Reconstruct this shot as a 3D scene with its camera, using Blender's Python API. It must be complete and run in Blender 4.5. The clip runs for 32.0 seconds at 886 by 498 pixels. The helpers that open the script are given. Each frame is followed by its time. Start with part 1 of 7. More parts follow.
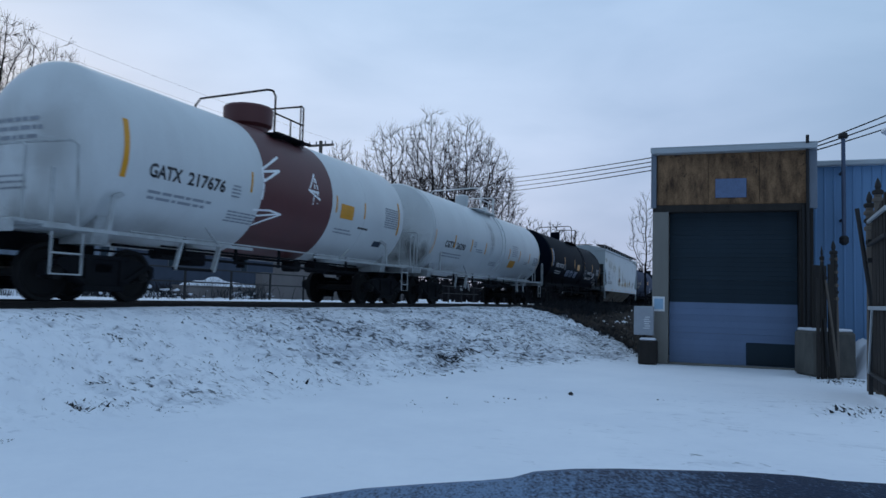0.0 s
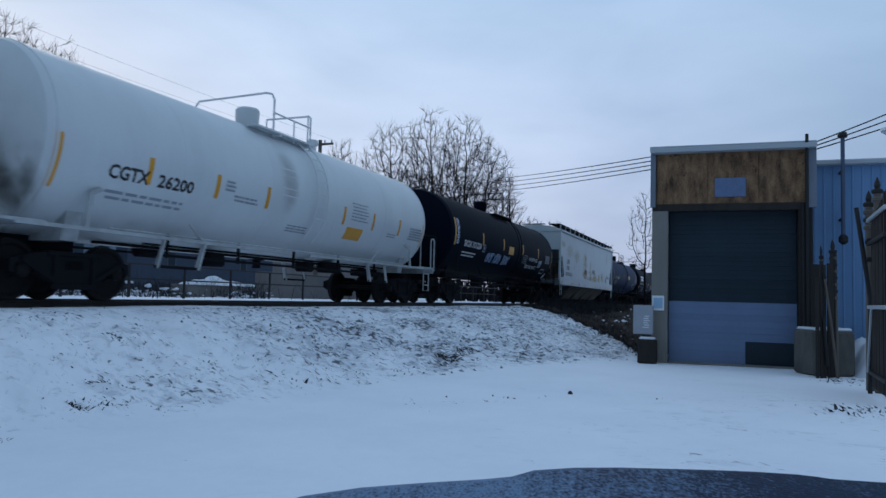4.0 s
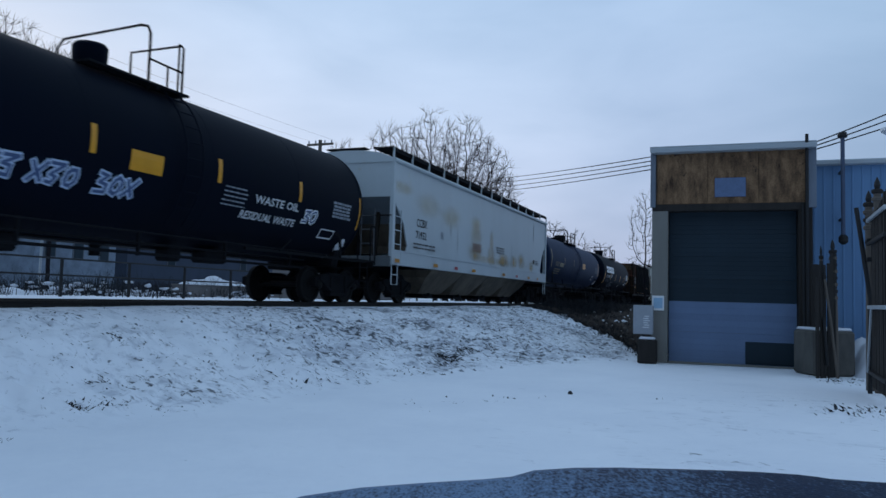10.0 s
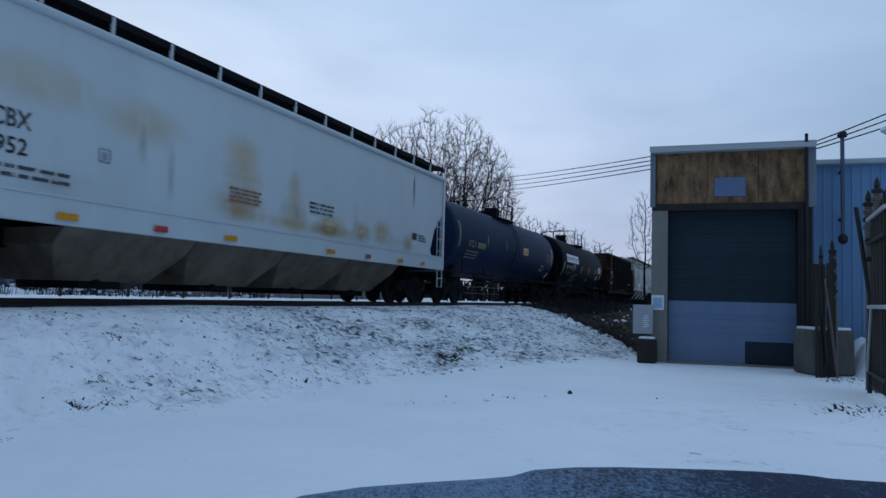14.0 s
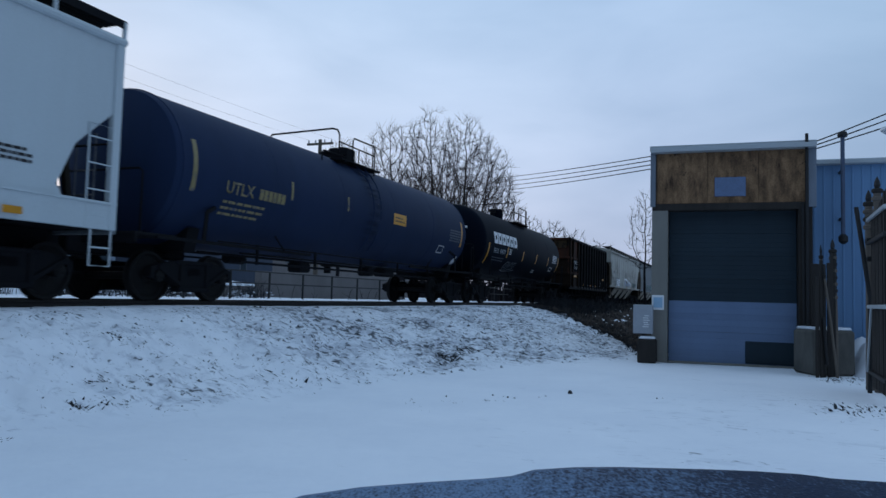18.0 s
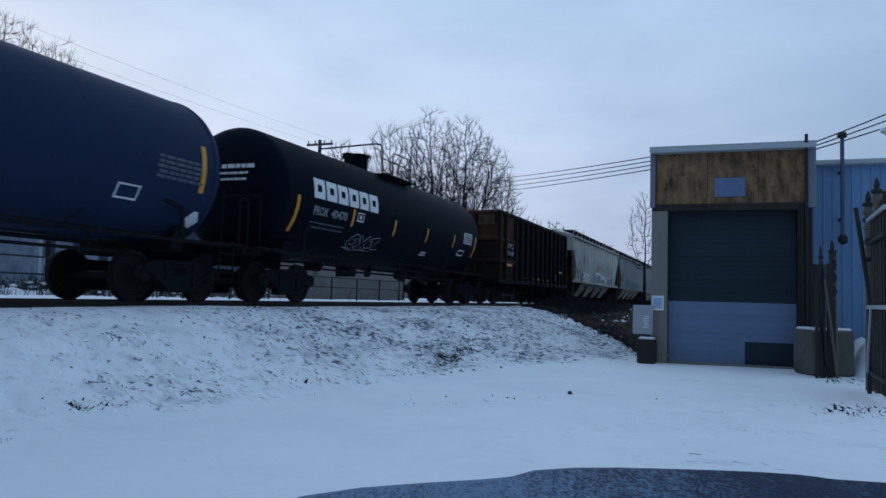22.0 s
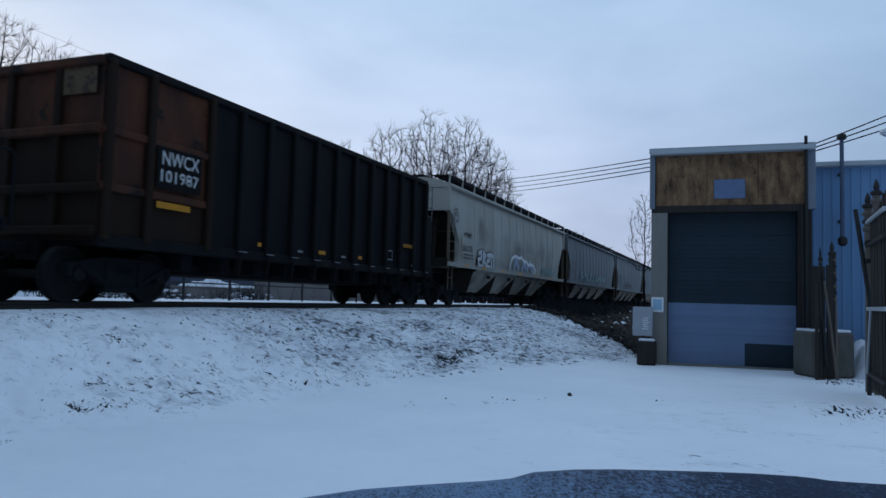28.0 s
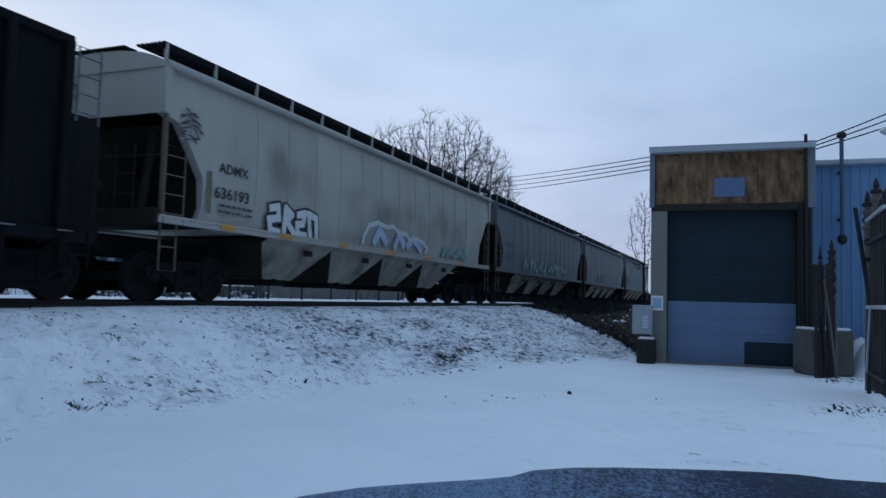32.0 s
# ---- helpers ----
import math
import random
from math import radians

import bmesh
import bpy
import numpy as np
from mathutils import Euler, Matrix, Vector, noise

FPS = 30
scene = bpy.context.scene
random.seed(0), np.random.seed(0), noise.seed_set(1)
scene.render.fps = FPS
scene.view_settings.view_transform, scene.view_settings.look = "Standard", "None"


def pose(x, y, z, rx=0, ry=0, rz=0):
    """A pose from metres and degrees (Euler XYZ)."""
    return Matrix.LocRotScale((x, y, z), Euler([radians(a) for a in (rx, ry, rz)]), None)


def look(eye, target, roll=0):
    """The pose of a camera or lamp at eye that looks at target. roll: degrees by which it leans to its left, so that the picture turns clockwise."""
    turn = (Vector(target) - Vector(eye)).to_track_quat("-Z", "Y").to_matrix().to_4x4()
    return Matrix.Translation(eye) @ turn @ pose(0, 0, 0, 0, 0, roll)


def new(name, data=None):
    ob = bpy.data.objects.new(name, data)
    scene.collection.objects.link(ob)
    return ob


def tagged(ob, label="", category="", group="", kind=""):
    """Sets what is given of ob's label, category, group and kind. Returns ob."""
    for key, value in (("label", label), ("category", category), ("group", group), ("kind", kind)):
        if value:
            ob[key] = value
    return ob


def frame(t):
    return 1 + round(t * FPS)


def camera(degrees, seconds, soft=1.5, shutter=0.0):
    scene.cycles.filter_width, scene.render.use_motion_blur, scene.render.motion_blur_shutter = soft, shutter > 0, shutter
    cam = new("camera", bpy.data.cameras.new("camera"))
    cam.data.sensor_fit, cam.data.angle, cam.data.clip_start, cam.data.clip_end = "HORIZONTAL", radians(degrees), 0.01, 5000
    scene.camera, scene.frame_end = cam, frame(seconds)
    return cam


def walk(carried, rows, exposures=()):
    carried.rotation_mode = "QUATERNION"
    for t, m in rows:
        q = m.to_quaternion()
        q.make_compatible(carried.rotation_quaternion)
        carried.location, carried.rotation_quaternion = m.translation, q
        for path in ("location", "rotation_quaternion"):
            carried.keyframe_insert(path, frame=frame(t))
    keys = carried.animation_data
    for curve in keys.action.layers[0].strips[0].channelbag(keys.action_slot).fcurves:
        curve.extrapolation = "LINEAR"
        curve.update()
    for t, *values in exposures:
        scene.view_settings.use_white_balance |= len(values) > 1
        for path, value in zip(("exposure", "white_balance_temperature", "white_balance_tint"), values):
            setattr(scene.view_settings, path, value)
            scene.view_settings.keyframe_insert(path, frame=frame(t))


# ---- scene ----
EYE_Z = 1.35
cam = camera(62.0, 32.0, soft=1.5, shutter=0.5)
EYE = (0.0, 0.0, EYE_Z)
PITCH = 3.77
# the hand that holds the camera sways a little: seconds, degrees to the left, degrees up
SWAY = ((0.0, 0.044, 0.066), (1.0, 0.03, 0.013), (2.0, 0.0, -0.013), (3.0, 0.0, 0.0), (5.5, 0.0, -0.022), (6.5, 0.0, -0.066), (8.0, 0.0, -0.044), (9.0, 0.0, 0.0),
        (12.0, -0.013, 0.0), (14.0, -0.022, -0.03), (16.5, 0.0, -0.075), (17.5, 0.0, -0.066), (18.5, -0.03, 0.0), (19.0, -0.044, 0.03), (20.0, -0.022, 0.0), (22.0, -0.03, 0.0),
        (22.5, -0.01, -0.057), (23.0, -0.035, 0.0), (24.0, -0.057, 0.044), (25.0, -0.057, 0.053), (27.5, -0.053, 0.13), (28.0, -0.044, 0.13), (29.0, -0.062, 0.044), (30.0, -0.066, 0.0), (32.0, -0.066, 0.0))


def aimed(left, up):
    return look(EYE, (-10.0 * math.tan(radians(left)), 10.0, EYE_Z + 10.0 * math.tan(radians(PITCH + up))), 1.55)


walk(cam, [(t, aimed(a, b)) for t, a, b in SWAY])

# the railway line: s runs along it, o is the distance to its side from the eye
TURN = 21.82
ALONG = Vector((math.sin(radians(TURN)), math.cos(radians(TURN)), 0))
ASIDE = Vector((-math.cos(radians(TURN)), math.sin(radians(TURN)), 0))
RAIL_O, RAIL_Z = 10.85, 1.14


def rolled(t):
    """How far the train, which slows down a little, has come by then."""
    return 3.692 * t - 0.00437 * t * t


def on_line(s, o, z):
    return ALONG * s + ASIDE * o + Vector((0, 0, z))


def line_pose(s, o=RAIL_O, z=RAIL_Z):
    p = on_line(s, o, z)
    return pose(p.x, p.y, p.z, 0, 0, 90 - TURN)


# ---- light: a dull winter dusk under thin cloud ----
def make_world():
    w = bpy.data.worlds.new("dusk_sky")
    scene.world = w
    w.use_nodes = True
    nt = w.node_tree
    nt.nodes.clear()
    out = nt.nodes.new("ShaderNodeOutputWorld")
    bg = nt.nodes.new("ShaderNodeBackground")
    sky = nt.nodes.new("ShaderNodeTexSky")
    sky.sky_type, sky.sun_disc = "NISHITA", False
    sky.sun_elevation, sky.sun_rotation = radians(9), radians(-35)
    sky.air_density, sky.dust_density = 1.0, 2.0
    co = nt.nodes.new("ShaderNodeTexCoord")
    mp = nt.nodes.new("ShaderNodeMapping")
    mp.inputs["Scale"].default_value = (1.0, 1.0, 3.2)
    n1 = nt.nodes.new("ShaderNodeTexNoise")
    n1.inputs["Scale"].default_value, n1.inputs["Detail"].default_value = 2.6, 5
    n1.inputs["Distortion"].default_value = 0.3
    ramp = nt.nodes.new("ShaderNodeValToRGB")
    ramp.color_ramp.elements[0].position, ramp.color_ramp.elements[1].position = 0.30, 0.66
    ramp.color_ramp.elements[0].color = (4.9, 6.4, 8.7, 1)
    ramp.color_ramp.elements[1].color = (6.5, 7.95, 10.3, 1)
    sep = nt.nodes.new("ShaderNodeSeparateXYZ")
    low = nt.nodes.new("ShaderNodeValToRGB")
    low.color_ramp.elements[0].position, low.color_ramp.elements[1].position = 0.0, 0.42
    low.color_ramp.elements[0].color = (1.0, 0.88, 0.90, 1)
    low.color_ramp.elements[1].color = (0.93, 1.0, 1.035, 1)
    low.color_ramp.elements.new(0.22).color = (0.97, 0.96, 0.98, 1)
    low.color_ramp.elements.new(1.0).color = (1.17, 1.23, 1.25, 1)
    mul = nt.nodes.new("ShaderNodeMix")
    mul.data_type, mul.blend_type = "RGBA", "MULTIPLY"
    mul.inputs[0].default_value = 1
    mix = nt.nodes.new("ShaderNodeMix")
    mix.data_type = "RGBA"
    mix.inputs[0].default_value = 0.90
    # the bright quarter of the dusk lies over the line, the sky behind is dimmer
    way = nt.nodes.new("ShaderNodeVectorMath")
    way.operation = "DOT_PRODUCT"
    way.inputs[1].default_value = Vector((-0.10, 0.97, 0.20)).normalized()
    half = nt.nodes.new("ShaderNodeMath")
    half.operation = "MULTIPLY_ADD"
    half.inputs[1].default_value, half.inputs[2].default_value = 0.5, 0.5
    dim = nt.nodes.new("ShaderNodeValToRGB")
    dim.color_ramp.interpolation = "EASE"
    dim.color_ramp.elements[0].color = (0.41, 0.46, 0.49, 1)
    dim.color_ramp.elements[1].color = (1.0, 1.0, 1.0, 1)
    dim.color_ramp.elements.new(0.64).color = (0.59, 0.67, 0.71, 1)
    dim.color_ramp.elements.new(0.90).color = (0.65, 0.73, 0.78, 1)
    dim.color_ramp.elements.new(0.965).color = (0.80, 0.84, 0.88, 1)
    fade = nt.nodes.new("ShaderNodeMix")
    fade.data_type, fade.blend_type = "RGBA", "MULTIPLY"
    fade.inputs[0].default_value = 1
    L = nt.links.new
    L(co.outputs["Generated"], mp.inputs[0])
    L(mp.outputs[0], n1.inputs["Vector"])
    L(n1.outputs["Fac"], ramp.inputs[0])
    L(co.outputs["Generated"], sep.inputs[0])
    L(sep.outputs["Z"], low.inputs[0])
    L(ramp.outputs[0], mul.inputs[6])
    L(low.outputs[0], mul.inputs[7])
    L(sky.outputs[0], mix.inputs[6])
    L(mul.outputs[2], fade.inputs[6])
    L(co.outputs["Generated"], way.inputs[0])
    L(way.outputs["Value"], half.inputs[0])
    L(half.outputs[0], dim.inputs[0])
    L(dim.outputs[0], fade.inputs[7])
    L(fade.outputs[2], mix.inputs[7])
    L(mix.outputs[2], bg.inputs[0])
    bg.inputs[1].default_value = 0.101
    L(bg.outputs[0], out.inputs[0])


make_world()
sun = new("sun", bpy.data.lights.new("sun", "SUN"))
sun.data.energy, sun.data.angle, sun.data.color = 0.12, radians(20), (1.0, 0.93, 0.88)
sun.matrix_world = look((-20, 35, 22), (0, 0, 0))
scene.view_settings.exposure = 0.0

# ---- materials ----
def mat(name, colour, rough=0.6, metal=0.0, second=None, scale=3.0, amount=0.5, grain=0.15, bump=0.15, fine=60.0,
        streak=0.0, spots=None, spot_scale=5.0, spot_at=0.62, spread=0.0, island=False, gloss=0.5, sheen=None):
    """A painted or natural surface: two tones by a broad noise, fine grain and bump, streaks that run down, worn spots."""
    m = bpy.data.materials.new(name)
    m.use_nodes = True
    nt = m.node_tree
    b = nt.nodes["Principled BSDF"]
    L = nt.links.new
    tc = nt.nodes.new("ShaderNodeTexCoord")
    broad = nt.nodes.new("ShaderNodeTexNoise")
    broad.inputs["Scale"].default_value, broad.inputs["Detail"].default_value = scale, 6
    broad.inputs["Roughness"].default_value = 0.62
    L(tc.outputs["Object"], broad.inputs["Vector"])
    if streak:
        mp = nt.nodes.new("ShaderNodeMapping")
        mp.inputs["Scale"].default_value = (1, 1, streak)
        L(tc.outputs["Object"], mp.inputs[0])
        L(mp.outputs[0], broad.inputs["Vector"])
    ramp = nt.nodes.new("ShaderNodeValToRGB")
    ramp.color_ramp.elements[0].position, ramp.color_ramp.elements[1].position = 0.35, 0.7
    second = second or tuple(c * 0.72 for c in colour)
    ramp.color_ramp.elements[0].color = (*colour, 1)
    ramp.color_ramp.elements[1].color = (*[a + (c - a) * amount for a, c in zip(colour, second)], 1)
    L(broad.outputs["Fac"], ramp.inputs[0])
    tone = ramp.outputs[0]
    small = nt.nodes.new("ShaderNodeTexNoise")
    small.inputs["Scale"].default_value, small.inputs["Detail"].default_value = fine, 4
    L(tc.outputs["Object"], small.inputs["Vector"])
    if spots:
        sp = nt.nodes.new("ShaderNodeTexNoise")
        sp.inputs["Scale"].default_value, sp.inputs["Detail"].default_value = spot_scale, 8
        sp.inputs["Roughness"].default_value = 0.7
        L(tc.outputs["Object"], sp.inputs["Vector"])
        sr = nt.nodes.new("ShaderNodeValToRGB")
        sr.color_ramp.elements[0].position, sr.color_ramp.elements[1].position = spot_at, spot_at + 0.06
        L(sp.outputs["Fac"], sr.inputs[0])
        mx = nt.nodes.new("ShaderNodeMix")
        mx.data_type = "RGBA"
        L(sr.outputs[0], mx.inputs[0])
        L(tone, mx.inputs[6])
        mx.inputs[7].default_value = (*spots, 1)
        tone = mx.outputs[2]
    g = nt.nodes.new("ShaderNodeMix")
    g.data_type, g.blend_type = "RGBA", "OVERLAY"
    g.inputs[0].default_value = grain
    L(tone, g.inputs[6])
    L(small.outputs["Fac"], g.inputs[7])
    tone = g.outputs[2]
    if spread:
        hs = nt.nodes.new("ShaderNodeHueSaturation")
        if island:
            rnd = nt.nodes.new("ShaderNodeNewGeometry").outputs["Random Per Island"]
        else:
            rnd = nt.nodes.new("ShaderNodeObjectInfo").outputs["Random"]
        mr = nt.nodes.new("ShaderNodeMapRange")
        mr.inputs["To Min"].default_value, mr.inputs["To Max"].default_value = 1 - spread, 1 + spread
        L(rnd, mr.inputs[0])
        L(mr.outputs[0], hs.inputs["Value"])
        L(tone, hs.inputs["Color"])
        tone = hs.outputs[0]
    L(tone, b.inputs["Base Color"])
    b.inputs["Specular IOR Level"].default_value = gloss
    if sheen:
        b.inputs["Specular Tint"].default_value = (*sheen, 1)
    b.inputs["Roughness"].default_value, b.inputs["Metallic"].default_value = rough, metal
    if bump:
        bm = nt.nodes.new("ShaderNodeBump")
        bm.inputs["Strength"].default_value, bm.inputs["Distance"].default_value = bump, 0.01
        L(small.outputs["Fac"], bm.inputs["Height"])
        L(bm.outputs[0], b.inputs["Normal"])
    return m


SNOW = mat("snow", (0.645, 0.666, 0.73), 0.8, gloss=0.25, second=(0.56, 0.60, 0.68), scale=0.35, amount=0.5, grain=0.10, bump=0.55, fine=11)
WHITE = mat("white_tank_paint", (0.60, 0.64, 0.66), 0.38, gloss=0.5, second=(0.50, 0.52, 0.54), scale=1.2, streak=0.25, bump=0.03, spots=(0.45, 0.44, 0.42), spot_at=0.72, spot_scale=2)
RAILWHITE = mat("grimy_white_rail_paint", (0.42, 0.45, 0.47), 0.55, gloss=0.2, second=(0.24, 0.25, 0.25), scale=4, amount=0.8, bump=0.05)
MAROON = mat("maroon_band_paint", (0.105, 0.028, 0.030), 0.5, second=(0.07, 0.02, 0.022), scale=1.5, streak=0.3, bump=0.05)
BLACK = mat("black_tank_paint", (0.0022, 0.0044, 0.0110), 0.62, gloss=0.05, sheen=(0.62, 0.80, 1.0), second=(0.0045, 0.0060, 0.0105), scale=1.0, streak=0.3, bump=0.04)
NAVY = mat("navy_tank_paint", (0.0150, 0.0280, 0.069), 0.62, gloss=0.10, sheen=(0.72, 0.82, 1.0), second=(0.010, 0.019, 0.045), scale=1.0, streak=0.3, bump=0.04)
PALE = mat("pale_grey_hopper_paint", (0.47, 0.53, 0.565), 0.45, gloss=0.45, second=(0.39, 0.435, 0.46), scale=0.8, streak=0.2, bump=0.04, spots=(0.44, 0.38, 0.25), spot_scale=0.9, spot_at=0.67)
# the pale hopper paint darkened, body shadow put into the colour
SLOPE_SHADE = mat("blue_grey_painted_shade", (0.20, 0.235, 0.27), 0.6, gloss=0.2, second=(0.12, 0.13, 0.14), scale=1.2, bump=0.05)
GREY = mat("weathered_grey_hopper_paint", (0.40, 0.395, 0.365), 0.6, gloss=0.15, second=(0.27, 0.25, 0.205), scale=0.9, streak=0.2, bump=0.05, spots=(0.26, 0.23, 0.18), spot_scale=1.6, spot_at=0.70)
DARKGREY = mat("dark_weathered_grey_paint", (0.14, 0.16, 0.175), 0.6, gloss=0.12, second=(0.09, 0.10, 0.105), scale=0.9, streak=0.2, bump=0.05, spots=(0.10, 0.09, 0.075), spot_scale=1.6, spot_at=0.66)
RUST_ORANGE = mat("faded_orange_brown_paint", (0.085, 0.028, 0.014), 0.8, gloss=0.2, second=(0.018, 0.010, 0.008), amount=0.9, scale=1.9, streak=0.35, bump=0.2, spots=(0.010, 0.008, 0.007), spot_scale=1.6, spot_at=0.56)
# grime on the ends, and painted shade on the bays' slanting faces
GRIME_SHADE = mat("black_brown_grime_and_shade", (0.022, 0.018, 0.014), 0.85, gloss=0.2, second=(0.010, 0.009, 0.008), scale=1.5, bump=0.15)
OLIVE = mat("grimy_olive_brown_paint", (0.020, 0.0115, 0.0075), 0.8, gloss=0.12, second=(0.009, 0.007, 0.006), scale=1.5, bump=0.15)
BAYDIRT = mat("brown_dusty_hopper_bottom", (0.16, 0.135, 0.105), 0.85, gloss=0.2, second=(0.055, 0.046, 0.038), amount=0.9, scale=1.6, streak=0.4, bump=0.1)
BAYTAN = mat("grey_tan_dusty_bays", (0.36, 0.33, 0.28), 0.85, gloss=0.2, second=(0.10, 0.088, 0.075), amount=0.9, scale=1.6, streak=0.5, bump=0.1)
POSTDIRT = mat("rust_brown_dusty_steel", (0.15, 0.115, 0.085), 0.85, gloss=0.2, second=(0.07, 0.055, 0.045), scale=3, bump=0.1)
FOOTSTEEL = mat("mottled_grey_steel", (0.17, 0.18, 0.20), 0.6, gloss=0.2, second=(0.06, 0.06, 0.065), amount=0.9, scale=5, bump=0.1)
OLDWALL = mat("dark_weathered_concrete", (0.18, 0.165, 0.165), 0.9, gloss=0.2, second=(0.10, 0.094, 0.094), scale=0.8, streak=0.3, bump=0.2)
GONDOLA = mat("grimy_black_gondola_paint", (0.0055, 0.0068, 0.0095), 0.7, gloss=0.07, second=(0.014, 0.0125, 0.012), amount=1.0, scale=2.2, streak=0.25, bump=0.15)
STEEL = mat("dark_grimy_steel", (0.0095, 0.0105, 0.0135), 0.8, second=(0.014, 0.014, 0.0145), scale=4, bump=0.25, gloss=0.05)
WHEEL = mat("wheel_steel", (0.010, 0.0105, 0.012), 0.7, second=(0.015, 0.014, 0.013), scale=5, bump=0.2, gloss=0.12)
RAILSTEEL = mat("rail_steel", (0.016, 0.014, 0.013), 0.6, metal=0.4, scale=6)
YELLOW = mat("yellow_reflector", (0.68, 0.30, 0.012), 0.4, bump=0)
YELLOW_PALE = mat("faded_yellow_lettering", (0.25, 0.20, 0.085), 0.5, bump=0, spots=(0.05, 0.06, 0.10), spot_scale=8, spot_at=0.55)
INK = mat("black_lettering", (0.02, 0.02, 0.025), 0.5, bump=0)
INK_FADED = mat("worn_black_lettering", (0.05, 0.05, 0.055), 0.5, bump=0, spots=(0.5, 0.52, 0.52), spot_scale=6, spot_at=0.55)
CHALK = mat("white_lettering", (0.66, 0.68, 0.70), 0.5, bump=0, spots=(0.25, 0.25, 0.27), spot_scale=9, spot_at=0.64)
RUSTINK = mat("rust_brown_stencil", (0.26, 0.12, 0.08), 0.6, bump=0)
STENCIL = mat("faint_grey_stencil", (0.27, 0.30, 0.345), 0.6, bump=0)
PLACARD = mat("placard_white", (0.75, 0.77, 0.80), 0.4, bump=0)
RED = mat("red_reflector", (0.5, 0.05, 0.06), 0.4, bump=0)
SPRAY = mat("spray_paint_pale_blue", (0.45, 0.55, 0.72), 0.5, bump=0, spots=(0.08, 0.1, 0.14), spot_scale=9, spot_at=0.6)
SPRAY_WHITE = mat("spray_paint_white", (0.84, 0.87, 0.90), 0.5, bump=0, spots=(0.45, 0.47, 0.48), spot_scale=9, spot_at=0.6)
SPRAY_TEAL = mat("spray_paint_teal", (0.17, 0.36, 0.38), 0.55, bump=0, spots=(0.3, 0.32, 0.3), spot_scale=7, spot_at=0.5)
TUSSOCK = mat("snow_dusted_tussock", (0.20, 0.22, 0.25), 0.9, gloss=0.2, second=(0.12, 0.125, 0.13), scale=4, bump=0, spread=0.6, island=True)
BARK = mat("grey_brown_bark", (0.014, 0.0125, 0.015), 0.9, gloss=0.08, second=(0.026, 0.024, 0.027), scale=6, bump=0.4, fine=30)
DRY_GRASS = mat("dry_grass", (0.030, 0.034, 0.042), 0.9, gloss=0.1, second=(0.034, 0.031, 0.026), scale=3, bump=0, spread=0.35, island=True)
LITTER = mat("brown_leaf_litter", (0.042, 0.031, 0.025), 0.95, gloss=0.1, second=(0.018, 0.014, 0.012), scale=2.2, bump=0.6, fine=25, spots=(0.7, 0.73, 0.78), spot_scale=2.6, spot_at=0.64)
CONCRETE = mat("stained_concrete", (0.22, 0.215, 0.20), 0.9, gloss=0.2, second=(0.12, 0.117, 0.108), scale=1.6, streak=0.3, bump=0.3, fine=45)
BOARD = mat("weathered_brown_board", (0.25, 0.15, 0.085), 0.95, gloss=0.2, second=(0.050, 0.030, 0.020), scale=6.0, streak=0.35, amount=1.0, bump=0.45, fine=34, grain=0.5, spots=(0.026, 0.019, 0.015), spot_scale=2.6, spot_at=0.60, spread=0.1)
BLUEPATCH = mat("blue_painted_sheet", (0.115, 0.17, 0.30), 0.7, second=(0.075, 0.10, 0.17), scale=7, bump=0.1, spots=(0.05, 0.045, 0.045), spot_scale=9, spot_at=0.62)
DOOR_DARK = mat("dark_blue_grey_door", (0.021, 0.036, 0.050), 0.6, gloss=0.15, second=(0.016, 0.026, 0.036), scale=2, streak=0.3, bump=0.06, spread=0.08)
DOOR_BLUE = mat("slate_blue_door", (0.125, 0.19, 0.32), 0.5, second=(0.095, 0.145, 0.25), scale=2, streak=0.3, bump=0.06, spread=0.06)
BLUEMETAL = mat("pale_blue_sheet_metal", (0.14, 0.27, 0.46), 0.55, gloss=0.3, second=(0.09, 0.18, 0.34), scale=1.3, streak=0.2, bump=0.04)
FLASHING = mat("pale_metal_flashing", (0.36, 0.40, 0.44), 0.45, second=(0.36, 0.38, 0.4), scale=3, streak=0.3, bump=0.04)
WOODPOST = mat("grey_weathered_timber", (0.12, 0.10, 0.085), 0.9, second=(0.06, 0.05, 0.043), scale=5, streak=0.2, bump=0.4, fine=50)
BLOCKWALL = mat("stained_tan_concrete", (0.125, 0.12, 0.11), 0.9, gloss=0.2, second=(0.06, 0.058, 0.055), scale=2.5, streak=0.4, amount=0.9, bump=0.3, fine=45)
DARKWOOD = mat("dark_weathered_timber", (0.040, 0.036, 0.034), 0.9, gloss=0.15, second=(0.016, 0.015, 0.015), scale=5, streak=0.2, bump=0.4, fine=50)
IRON = mat("dark_iron", (0.018, 0.018, 0.02), 0.65, scale=5, metal=0.3, bump=0.15)
GREYBOX = mat("grey_enamel_box", (0.32, 0.35, 0.40), 0.5, scale=3, bump=0.03)


